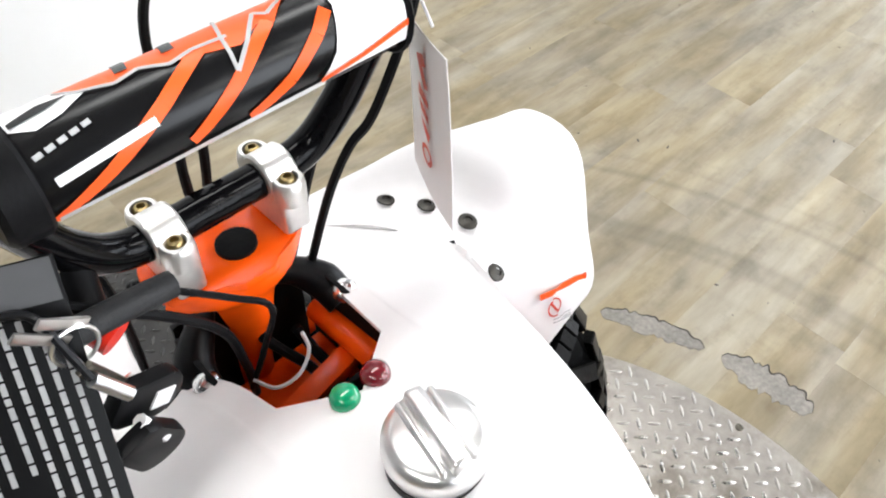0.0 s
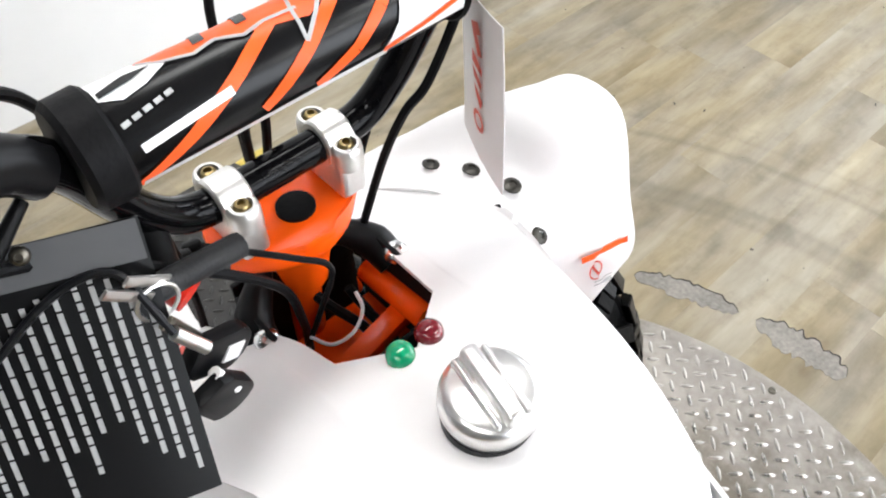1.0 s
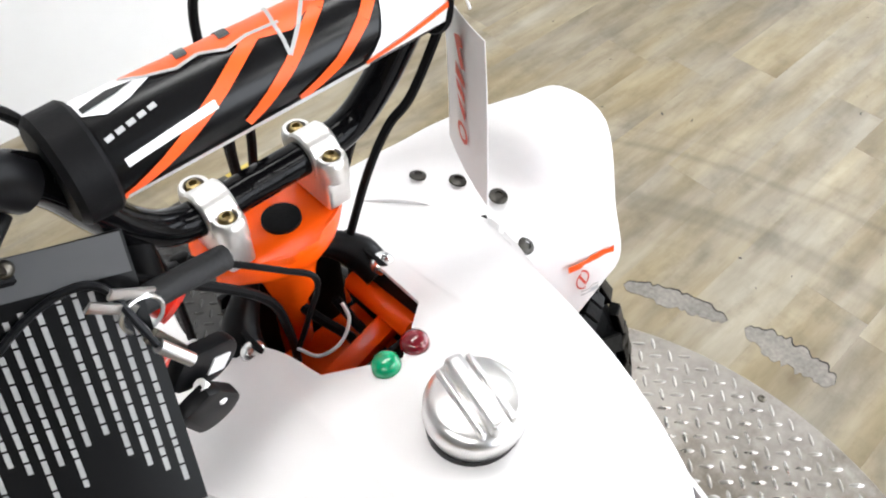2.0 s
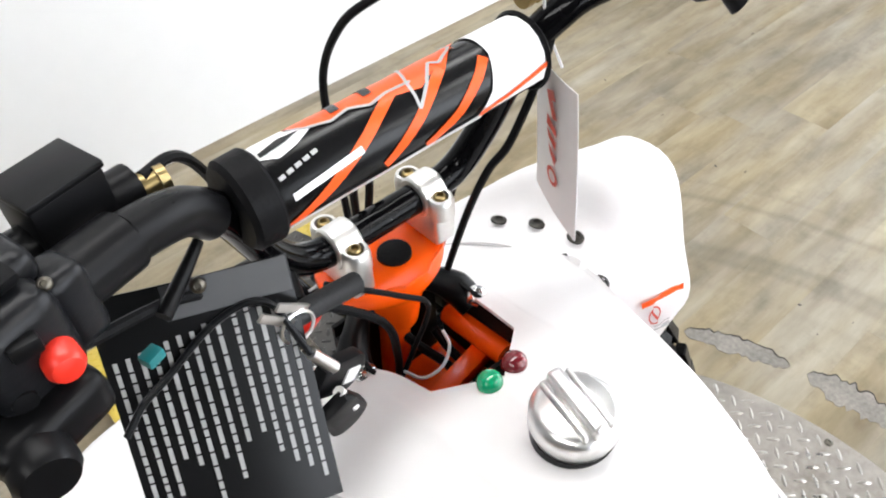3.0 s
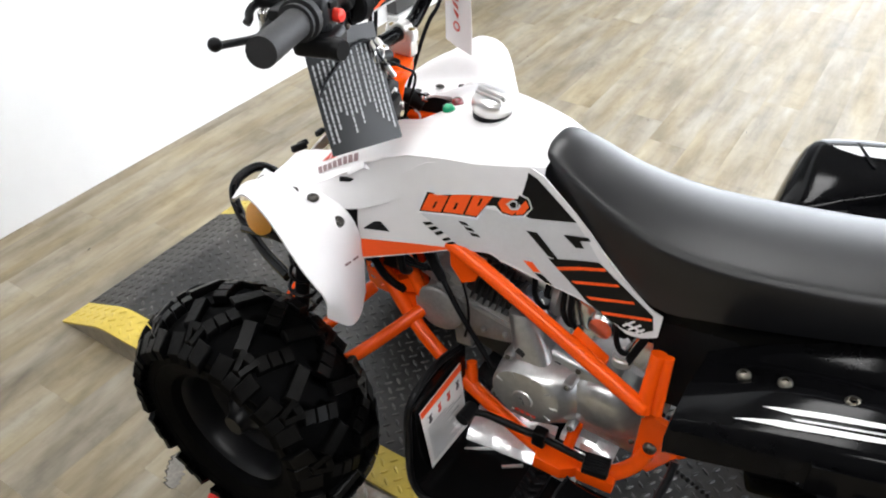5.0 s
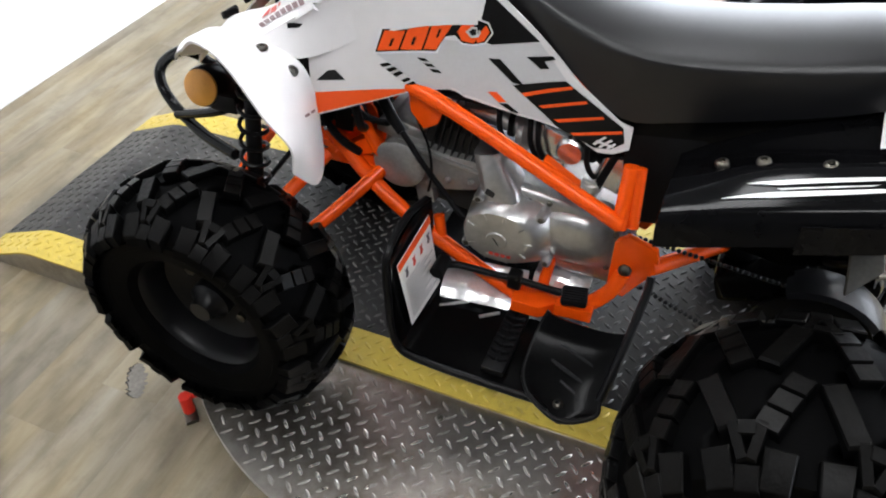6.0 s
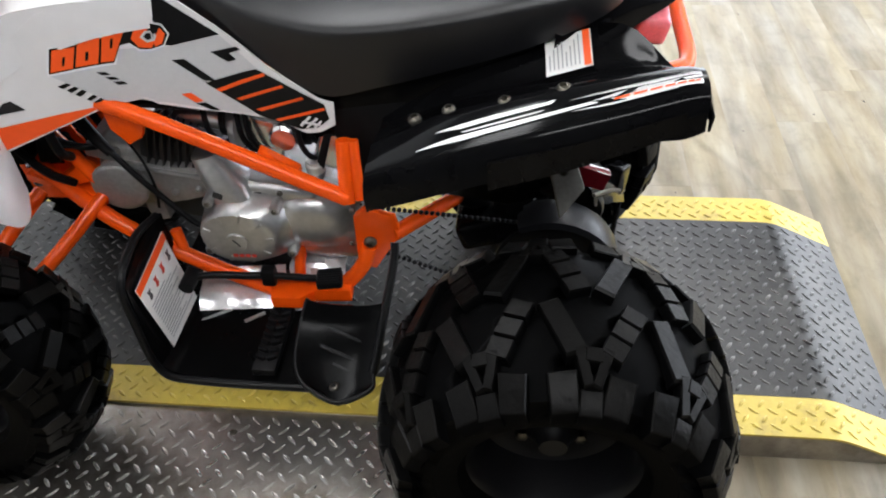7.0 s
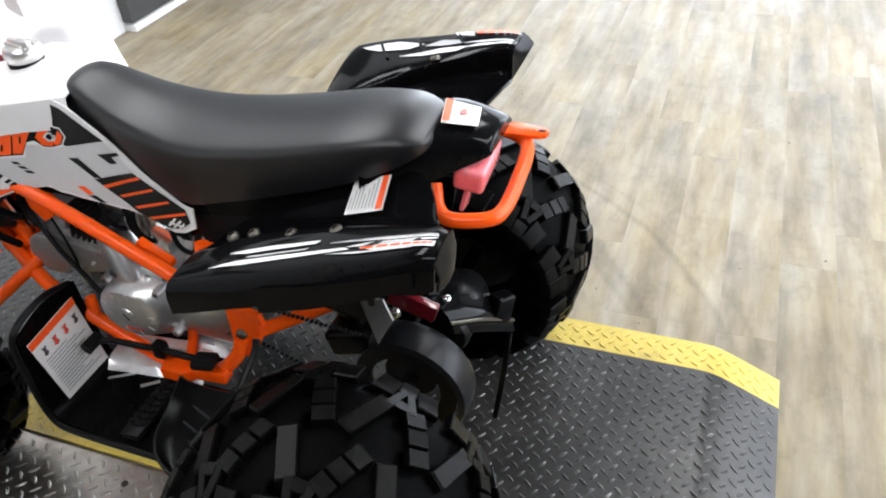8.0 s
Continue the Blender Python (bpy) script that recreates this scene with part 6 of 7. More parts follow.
def wrap(cx, cy, cz, lx, ly, turn):
    rnd = random.Random(int(cy * 1000))
    rows = []
    for i in range(9):
        rows.append([Vector(((j / 5 - 0.5) * lx, (i / 8 - 0.5) * ly, rnd.uniform(-0.005, 0.005) + 0.006 * math.sin(j * 1.1))) for j in range(6)])
    bm = shell(rows, 0.0012)
    bm.transform(Matrix.Translation((cx, cy, cz)) @ Matrix.Rotation(radians(turn), 4, "Z") @ Matrix.Rotation(radians(-32), 4, "Y"))
    return bm


part("exhaust_wrap", wrap(-0.102, 0.222, 0.258, 0.072, 0.135, 6), FOIL, quad, "crumpled silver foil wrap")
part("exhaust_wrap", wrap(-0.104, 0.130, 0.250, 0.055, 0.066, 0), FOIL, quad, "crumpled silver foil wrap")
part("exhaust_wrap", wrap(-0.07, 0.10, 0.290, 0.04, 0.09, 0), FOIL, quad, "crumpled silver foil wrap")
gl = part("gear_lever", bar([(-0.150, 0.276, 0.322), (-0.136, 0.255, 0.318), (-0.128, 0.20, 0.312), (-0.122, 0.165, 0.308), (-0.122, 0.10, 0.306), (-0.124, 0.07, 0.308)], 0.0058, 10), SATIN_BLACK, quad, "black gear lever")
part("lever_rubber", bar([(-0.135, 0.277, 0.322), (-0.168, 0.279, 0.320)], 0.0115, 14), MATT_BLACK, gl, "black rubber lever end")
part("lever_clamp", block((0.020, 0.022, 0.030), (-0.120, 0.165, 0.306), 0.004), SATIN_BLACK, gl)
pad_l = part("heel_pad", block((0.034, 0.040, 0.014), (-0.128, 0.068, 0.312), 0.005, (0, 0, 10)), MATT_BLACK, gl, "ribbed black rubber heel pad")
for k in range(6):
    part("rib", block((0.003, 0.034, 0.003), (-0.141 + k * 0.0052, 0.068, 0.3195), 0.0008, (0, 0, 10), 1), MATT_BLACK, pad_l)
part("peg_bracket", slab([(-0.098, 0.172), (-0.120, 0.168), (-0.138, 0.165), (-0.138, 0.120), (-0.120, 0.098), (-0.098, 0.096)], 0.024, "xy", 0.264, 0.003), ORANGE, quad, "orange foot peg bracket")
part("peg_bracket", block((0.026, 0.058, 0.024), (-0.118, 0.068, 0.276), 0.003, (0, 0, 4)), ORANGE, quad)

# footwells
for s in (-1, 1):
    def m(*pts):
        return [(-s * x, y, z) for x, y, z in pts]
    well = part("footwell", mirrored(shell(loft([[Vector(p) for p in r] for r in (
        ((-0.112, 0.312, 0.42), (-0.18, 0.316, 0.425), (-0.248, 0.318, 0.405)),
        ((-0.112, 0.308, 0.33), (-0.18, 0.314, 0.33), (-0.252, 0.316, 0.33)),
        ((-0.112, 0.292, 0.245), (-0.18, 0.300, 0.240), (-0.256, 0.306, 0.240)),
        ((-0.112, 0.25, 0.228), (-0.18, 0.25, 0.224), (-0.258, 0.25, 0.222)),
        ((-0.112, 0.12, 0.226), (-0.18, 0.12, 0.222), (-0.262, 0.12, 0.220)),
        ((-0.112, 0.03, 0.226), (-0.18, 0.03, 0.222), (-0.262, 0.03, 0.220)))], 4, 4), 0.004), s), BLACK_TRAY, quad, "black plastic footwell with heel guard")
    part("rolled_edge", bar(m((-0.118, 0.314, 0.42), (-0.18, 0.318, 0.432), (-0.245, 0.320, 0.41), (-0.256, 0.318, 0.34), (-0.260, 0.308, 0.24), (-0.264, 0.25, 0.222), (-0.266, 0.06, 0.220)), 0.006, 8), SATIN_BLACK, well)
    peg = part("foot_peg", block((0.135, 0.036, 0.014), (-s * -0.187, 0.153, 0.236), 0.004), SATIN_BLACK, quad, "black foot peg with a chevron tread")
    for i in range(8):
        for j in (-1, 1):
            part("tooth", block((0.006, 0.016, 0.009), (-s * (-0.130 - i * 0.0145), 0.153 + j * 0.0085, 0.2455), 0.002, (0, 0, j * s * 24), 1), MATT_BLACK, peg)
    rows = [[Vector((-x, a + (b - a) * k / 6, z + 0.008 * (abs(k - 3) / 3) ** 3)) for k in range(7)] for x, a, b, z in (
        (0.158, 0.097, -0.021, 0.288), (0.168, 0.102, -0.021, 0.276), (0.182, 0.106, -0.019, 0.262), (0.215, 0.109, -0.012, 0.242), (0.245, 0.106, -0.010, 0.230), (0.268, 0.090, -0.012, 0.223), (0.284, 0.065, 0.008, 0.219), (0.292, 0.045, 0.028, 0.217))]
    heel = part("heel_guard", mirrored(shell(loft(rows, 3, 2), 0.006), s), BLACK_TRAY, quad, "slotted black heel guard with a rounded lobe")
    rim = [r[0] for r in rows] + [r[-1] for r in rows[::-1]]
    part("raised_edge", bar([(-s * p.x, p.y, p.z + 0.002) for p in rim], 0.0038, 8), SATIN_BLACK, heel)
    for a, b in (((-0.182, 0.072, 0.2635), (-0.202, 0.010, 0.252)), ((-0.208, 0.074, 0.248), (-0.228, 0.014, 0.238)), ((-0.232, 0.052, 0.236), (-0.243, 0.026, 0.2325)), ((-0.166, 0.030, 0.279), (-0.178, 0.002, 0.2665))):
        part("rib", bar([(x, y, z + 0.0012) for x, y, z in m(a, b)], 0.0042, 8), CHARCOAL, heel)
    part("bolt", bolt(m((-0.266, 0.045, 0.226))[0], (0, 0.2, 1), 0.009, 0.006), STEEL, heel)
    part("guard_stay", bar(m((-0.107, -0.034, 0.372), (-0.125, -0.034, 0.352), (-0.190, -0.024, 0.302), (-0.240, -0.012, 0.245), (-0.247, -0.006, 0.236)), 0.0062, 8), SATIN_BLACK, quad, "black guard stay")
    # bright alloy bars put in for the glints on the black footwell
    for a, b in (((-0.159, 0.292, 0.230), (-0.126, 0.240, 0.231)), ((-0.150, 0.212, 0.230), (-0.131, 0.184, 0.231))):
        part("glint_bar", bar(m(a, b), 0.003, 6), CLAMP, well)

# rear end
part("swingarm", bar([(-0.088, -0.03, 0.372), (-0.04, -0.08, 0.375), (0.008, -0.13, 0.378)], 0.012, 12), ORANGE, quad, "orange swingarm tube")
part("swingarm", bar([(0.088, -0.03, 0.372), (0.04, -0.08, 0.375), (0.008, -0.13, 0.378)], 0.012, 12), ORANGE, quad, "orange swingarm tube")
part("swingarm_spine", bar([(0.008, -0.12, 0.378), (0.008, -0.19, 0.34), (0.008, -0.25, 0.30)], 0.018, 12), SATIN_BLACK, quad, "black swingarm spine")
part("rear_axle", bar([(-0.33, -0.265, 0.286), (0.33, -0.265, 0.286)], 0.014, 14), SATIN_BLACK, quad, "black solid rear axle")
part("axle_carrier", turned([(-0.05, 0.0), (-0.05, 0.045), (0.05, 0.045), (0.05, 0.0)], "x", 28, (0.01, -0.265, 0.29)), SATIN_BLACK, quad, "black axle carrier")
part("sprocket", turned([(-0.062, 0.06), (-0.062, 0.088), (-0.056, 0.088), (-0.056, 0.06), (-0.062, 0.06)], "x", 40, (0, -0.265, 0.286)), SATIN_BLACK, quad, "black rear sprocket")
arc = []
for k in range(13):
    t = radians(-25 + 12 * k)
    arc.append([(x, -0.265 - math.cos(t) * (0.106 + e), 0.286 + math.sin(t) * (0.106 + e)) for x, e in ((-0.076, -0.012), (-0.073, -0.002), (-0.062, 0.001), (-0.028, 0.001), (-0.018, -0.002), (-0.015, -0.012))])
part("chain_guard", shell(arc, 0.003), CHARCOAL, quad, "curved satin black chain guard")
for z0, z1 in ((0.40, 0.372), (0.32, 0.20)):
    n = 36
    bm = bmesh.new()
    for k in range(n):
        t = k / (n - 1)
        merge(bm, block((0.008, 0.0068, 0.006), (-0.058, 0.03 - t * 0.29, z0 + (z1 - z0) * t), 0.002, segments=1))
    part("chain_run", bm, SATIN_BLACK, quad, "oily drive chain")
car = part("axle_carrier_body", turned([(0.010, 0.0), (0.010, 0.040), (0.018, 0.044), (0.060, 0.045), (0.068, 0.050), (0.092, 0.050), (0.100, 0.044), (0.130, 0.042), (0.138, 0.036), (0.138, 0.0)], "x", 40, (0, -0.305, 0.345)), RIM, quad, "satin black cast rear brake carrier")
part("carrier_plate", shell(loft([[Vector(p) for p in r] for r in (
    ((0.010, -0.285, 0.425), (0.060, -0.325, 0.395), (0.125, -0.365, 0.350)),
    ((0.000, -0.322, 0.398), (0.050, -0.358, 0.366), (0.118, -0.388, 0.312)),
    ((0.000, -0.332, 0.362), (0.050, -0.366, 0.330), (0.118, -0.396, 0.276)))], 3, 3), 0.005), GLOSS_BLACK, car, "gloss black brake carrier plate")
part("carrier_box", block((0.040, 0.030, 0.052), (0.104, -0.374, 0.338), 0.006, (0, 18, -30), 3), GLOSS_BLACK, car, "gloss black brake housing")
part("plate_edge", bar([(-0.004, -0.328, 0.388), (0.050, -0.362, 0.356), (0.120, -0.393, 0.300)], 0.0030, 8), STEEL, car)
for x, y, z in ((0.022, -0.312, 0.412), (0.034, -0.300, 0.428)):
    part("bolt", bolt((x, y, z), (-0.3, -0.5, 0.8), 0.0075, 0.009), CARB_ALLOY, car, "bright zinc bolt")
part("rod", bar([(0.034, -0.300, 0.43), (0.040, -0.304, 0.475)], 0.0028, 8), CHROME, car, "bright steel rod")
part("stay", bar([(0.122, -0.388, 0.290), (0.100, -0.378, 0.18), (0.078, -0.366, 0.085)], 0.0052, 8), GLOSS_BLACK, car)
brk = part("fender_stay", slab([(-0.252, 0.535), (-0.288, 0.540), (-0.299, 0.505), (-0.270, 0.452)], 0.004, "yz", -0.134, 0.001), ALLOY_GREY, quad, "small grey metal fender stay")
part("stay_edge", bar([(-0.134, -0.253, 0.535), (-0.134, -0.262, 0.495), (-0.134, -0.270, 0.455)], 0.0022, 6), STEEL, brk)
part("stay_arm", bar([(-0.134, -0.27, 0.53), (-0.150, -0.275, 0.575), (-0.160, -0.28, 0.640)], 0.006, 8), SATIN_BLACK, brk)
part("bolt", bolt((-0.085, -0.278, 0.470), (-0.4, -0.2, 0.9), 0.0082, 0.011), CARB_ALLOY, quad, "bright zinc bolt")
part("bolt_arm", bar([(-0.085, -0.278, 0.468), (-0.07, -0.262, 0.45), (-0.045, -0.25, 0.43)], 0.008, 8), SATIN_BLACK, quad)
part("plate_reflector", block((0.014, 0.075, 0.030), (-0.070, -0.300, 0.480), 0.003, (18, 0, 0)), RED_LENS, quad, "red reflector under the fender")
# black sheets and a block added to keep the underside dark
part("under_filler", slab([(-0.02, 0.585), (-0.06, 0.43), (-0.20, 0.405), (-0.30, 0.44), (-0.33, 0.62)], 0.004, "yz", -0.050, 0.001), BLACK_TRAY, quad, "added black sheet darkening the gap under the saddle")
part("under_filler", slab([(-0.02, 0.585), (-0.06, 0.43), (-0.20, 0.405), (-0.30, 0.44), (-0.33, 0.62)], 0.004, "yz", 0.060, 0.001), BLACK_TRAY, quad, "added black sheet darkening the gap under the saddle")
part("swingarm_filler", block((0.10, 0.13, 0.05), (0.0, -0.185, 0.345), 0.012, (-18, 0, 0), 3), BLACK_TRAY, quad, "added black block darkening the gap at the swingarm")
shock = part("rear_damper", bar([(0.0, -0.03, 0.56), (0.0, -0.11, 0.47), (0.0, -0.18, 0.38)], 0.012, 12), SATIN_BLACK, quad, "black rear damper with a red coil")
coil = [(math.cos(k * 0.55) * 0.024, -0.04 - 0.12 * k / 80 + math.sin(k * 0.55) * 0.018, 0.55 - 0.15 * k / 80 + math.sin(k * 0.55) * 0.014) for k in range(81)]
part("spring", bar(coil, 0.004, 6, curve=False), RED_PLASTIC, shock)
# black block added so that no bright floor shows through here
part("under_seat_filler", block((0.150, 0.120, 0.150), (0, -0.022, 0.515), 0.012, (-8, 0, 0)), MATT_BLACK, quad, "added black block darkening the gap below the saddle")
part("inner_rear_body", block((0.145, 0.34, 0.11), (0, -0.085, 0.598), 0.02, (-9, 0, 0)), BLACK_TRAY, quad, "black plastic under-seat body")

# bumper and front lamps
part("bumper", bar([(-0.138, 0.644, 0.427), (-0.105, 0.73, 0.425), (-0.070, 0.81, 0.44), (-0.052, 0.845, 0.47), (-0.025, 0.858, 0.488), (0.025, 0.858, 0.488), (0.052, 0.845, 0.47), (0.070, 0.81, 0.44), (0.105, 0.74, 0.43), (0.138, 0.644, 0.427)], 0.0095, 12), GLOSS_BLACK, quad, "gloss black tubular front bumper")
part("bumper_bar", bar([(-0.09, 0.79, 0.44), (-0.12, 0.68, 0.49), (-0.12, 0.62, 0.52)], 0.008, 10), GLOSS_BLACK, quad)
part("bumper_bar", bar([(0.09, 0.79, 0.44), (0.12, 0.68, 0.49), (0.12, 0.62, 0.52)], 0.008, 10), GLOSS_BLACK, quad)
for s in (-1, 1):
    hl = part("headlamp", turned([(0.0, 0.0), (0.0, 0.029), (-0.012, 0.032), (-0.05, 0.027), (-0.06, 0.0)], "y", 28, (0, 0, 0)), SATIN_BLACK, quad, "black headlamp with an amber lens")
    hl.rotation_euler = (radians(18), 0, radians(s * -92))
    hl.location = Vector((s * 0.172, 0.648, 0.570)) - BASE
    for v in hl.data.vertices:
        v.co += BASE
    lens = finish("lens", turned([(0.0, 0.0275), (0.004, 0.0275), (0.006, 0.024), (0.007, 0.0)], "y", 28), AMBER)
    lens.parent = hl
    tagged(lens, "amber brown round lens")
    part("lamp_bracket", block((0.05, 0.05, 0.03), (s * 0.15, 0.615, 0.55), 0.006), SATIN_BLACK, quad)

# ---- stickers and prints ----
def patch(corners, mat, parent, name, lift=0.0, nu=1, nv=1, sag=0.0, thick=0.0006, label=""):
    """A thin card between four corners: lower left, lower right, upper right, upper left."""
    a, b, c, d = [Vector(p) for p in corners]
    n = (b - a).cross(d - a).normalized()
    rows = []
    for i in range(nv + 1):
        v = i / nv
        rows.append([(a + (b - a) * u) * (1 - v) + (d + (c - d) * u) * v + n * (lift + sag * math.sin(math.pi * u) + sag * 2 * v * v) for u in [k / nu for k in range(nu + 1)]])
    return rows, n


def card(name, corners, mat, parent, lift=0.0, nu=6, nv=6, sag=0.0, thick=0.0007, label=""):
    rows, n = patch(corners, mat, parent, name, lift, nu, nv, sag)
    bm = bmesh.new()
    grid_faces(bm, rows)
    bmesh.ops.recalc_face_normals(bm, faces=bm.faces)
    bmesh.ops.solidify(bm, geom=bm.faces, thickness=thick)
    bmesh.ops.recalc_face_normals(bm, faces=bm.faces)
    return part(name, bm, mat, parent, label)


def on_card(name, corners, uv, mat, parent, lift, sag=0.0, steps=3):
    """A printed shape on a card, its outline in card coordinates 0..1."""
    a, b, c, d = [Vector(p) for p in corners]
    n = (b - a).cross(d - a).normalized()
    bm = bmesh.new()
    vs = []
    for u, v in uv:
        p = (a + (b - a) * u) * (1 - v) + (d + (c - d) * u) * v + n * (lift + sag * math.sin(math.pi * u) + sag * 2 * v * v)
        vs.append(bm.verts.new(p))
    bm.faces.new(vs)
    if sag:
        bmesh.ops.triangulate(bm, faces=bm.faces)
    return part(name, bm, mat, parent)


def rect(u0, v0, u1, v1):
    return [(u0, v0), (u1, v0), (u1, v1), (u0, v1)]


# warning label on the front of the footwell
LAB = [(-0.224, 0.2995, 0.250), (-0.127, 0.2935, 0.258), (-0.132, 0.3080, 0.402), (-0.238, 0.3120, 0.386)]
warn = card("warning_label", LAB, LABEL, quad, 0.002, 1, 4, label="white warning label with an orange header strip")
on_card("print_bar", LAB, rect(0.0, 0.90, 1.0, 1.0), ORANGE_STICKER, warn, 0.0042)
for k, mat in enumerate((DARK_STICKER, RED_PRINT, RED_PRINT, DARK_STICKER)):
    u = 0.12 + k * 0.23
    on_card("print_mark", LAB, [(u, 0.72), (u + 0.05, 0.70), (u + 0.10, 0.73), (u + 0.08, 0.78), (u + 0.11, 0.83), (u + 0.04, 0.82), (u + 0.01, 0.84), (u + 0.03, 0.77)], mat, warn, 0.0042)
for k in range(13):
    v = 0.64 - k * 0.045
    on_card("print_bar", LAB, rect(0.08, v, 0.55 + 0.37 * ((k * 7) % 5) / 4, v + 0.018), GREY_PRINT, warn, 0.0042)

# label on the rear deck
RLAB = [(-0.116, -0.243, 0.6545), (-0.113, -0.297, 0.6700), (-0.067, -0.293, 0.6925), (-0.067, -0.240, 0.6765)]
deck = card("warning_label", RLAB, LABEL, quad, 0.0060, 1, 4, label="white warning label with an orange end strip")
on_card("print_bar", RLAB, rect(0.82, 0.02, 0.97, 0.98), ORANGE_STICKER, deck, 0.0080)
for k in range(8):
    u = 0.08 + k * 0.09
    on_card("print_bar", RLAB, rect(u, 0.1, u + 0.03, 0.5 + 0.4 * ((k * 5) % 4) / 3), GREY_PRINT, deck, 0.0080)

# label on the tail cowl
TLAB = [(-0.010, -0.340, 0.7455), (0.010, -0.383, 0.7345), (0.066, -0.370, 0.7300), (0.052, -0.325, 0.7455)]
tl = card("warning_label", TLAB, LABEL, quad, 0.002, 4, 4, label="white warning label with a red pictogram")
on_card("print_bar", TLAB, rect(0.02, 0.03, 0.22, 0.97), ORANGE_STICKER, tl, 0.0042)
on_card("print_mark", TLAB, [(0.45, 0.35), (0.55, 0.45), (0.72, 0.4), (0.62, 0.55), (0.66, 0.7), (0.52, 0.66), (0.44, 0.5)], RED_PRINT, tl, 0.0042)

# sticker on the right front fender
on_fender = fenders[1]


# marks laid over the tank cover and the left fender
def overlay(ob, corners, mat, name, lift=0.0012, nu=6, nv=3, out=(-0.6, 0.2, 0.77)):
    """A thin print that follows the nearest surface of a part."""
    tree = BVHTree.FromPolygons([v.co + BASE for v in ob.data.vertices], [p.vertices[:] for p in ob.data.polygons])
    a, b, c, e = [Vector(p) for p in corners]
    rows = []
    for i in range(nv + 1):
        v = i / nv
        row = []
        for k in range(nu + 1):
            u = k / nu
            p = (a + (b - a) * u) * (1 - v) + (e + (c - e) * u) * v
            q, n, _, _ = tree.find_nearest(p)
            if n.dot(Vector(out)) < 0:
                n = -n
            row.append(q + n * lift)
        rows.append(row)
    bm = bmesh.new()
    grid_faces(bm, rows)
    bmesh.ops.recalc_face_normals(bm, faces=bm.faces)
    return part(name, bm, mat, ob)


def between(p, q, r, w, u0, u1, v0, v1):
    p, q, r, w = Vector(p), Vector(q), Vector(r), Vector(w)
    f = lambda u, v: (p + (q - p) * u) * (1 - v) + (w + (r - w) * u) * v
    return [f(u0, v0), f(u1, v0), f(u1, v1), f(u0, v1)]


SQ = ((0.226, 0.431, 0.572), (0.268, 0.424, 0.570), (0.276, 0.433, 0.614), (0.226, 0.443, 0.614))
FOUT = (0.4, -0.8, 0.45)
overlay(on_fender, between(*SQ, 0.0, 1.0, 0.86, 1.0), ORANGE_STICKER, "sticker", 0.0042, 8, 2, FOUT)
RU, RV = 0.30, 0.52
for k in range(20):
    t0, t1 = 2 * math.pi * k / 20, 2 * math.pi * (k + 1) / 20
    q = [between(*SQ, RU + 0.17 * m * math.cos(t), 1, RV + 0.22 * m * math.sin(t), 1)[0] for t, m in ((t0, 1), (t1, 1), (t1, 0.82), (t0, 0.82))]
    overlay(on_fender, q, RED_PRINT, "print_mark", 0.0042, 1, 1, FOUT)
overlay(on_fender, [between(*SQ, RU + a, 1, RV + b, 1)[0] for a, b in ((-0.11, 0.14), (-0.08, 0.19), (0.11, -0.14), (0.08, -0.19))], RED_PRINT, "print_mark", 0.0042, 2, 1, FOUT)
for k in range(2):
    overlay(on_fender, between(*SQ, 0.25, 0.72, 0.22 - 0.09 * k, 0.25 - 0.09 * k), GREY_PRINT, "print_bar", 0.0042, 3, 1, FOUT)

BARQ = ((-0.139, 0.545, 0.667), (-0.134, 0.472, 0.712), (-0.114, 0.492, 0.716), (-0.110, 0.574, 0.654))
for k in range(8):
    overlay(tank, between(*BARQ, k / 8 + 0.008, (k + 1) / 8 - 0.018, 0.04, 0.96), PLUM_PRINT, "print_bar", 0.0012, 2, 4)
REDQ = ((-0.098, 0.592, 0.645), (-0.098, 0.528, 0.684), (-0.076, 0.540, 0.684), (-0.076, 0.600, 0.645))
for u0, u1, v0, v1 in ((0.02, 0.22, 0.0, 0.9), (0.27, 0.50, 0.1, 1.0), (0.55, 0.72, 0.0, 0.8), (0.77, 0.98, 0.15, 0.95)):
    overlay(tank, between(*REDQ, u0, u1, v0, v1), RED_PRINT, "print_mark", 0.0012, 2, 2)
TIPQ = ((-0.223, 0.440, 0.598), (-0.178, 0.454, 0.578), (-0.178, 0.454, 0.582), (-0.223, 0.440, 0.602))
for u0, u1 in ((0.0, 0.4), (0.55, 1.0)):
    overlay(fenders[0], between(*TIPQ, u0, u1, 0.0, 1.0), PLUM_PRINT, "print_mark", 0.0022, 1, 1, (-0.2, -0.9, 0.3))

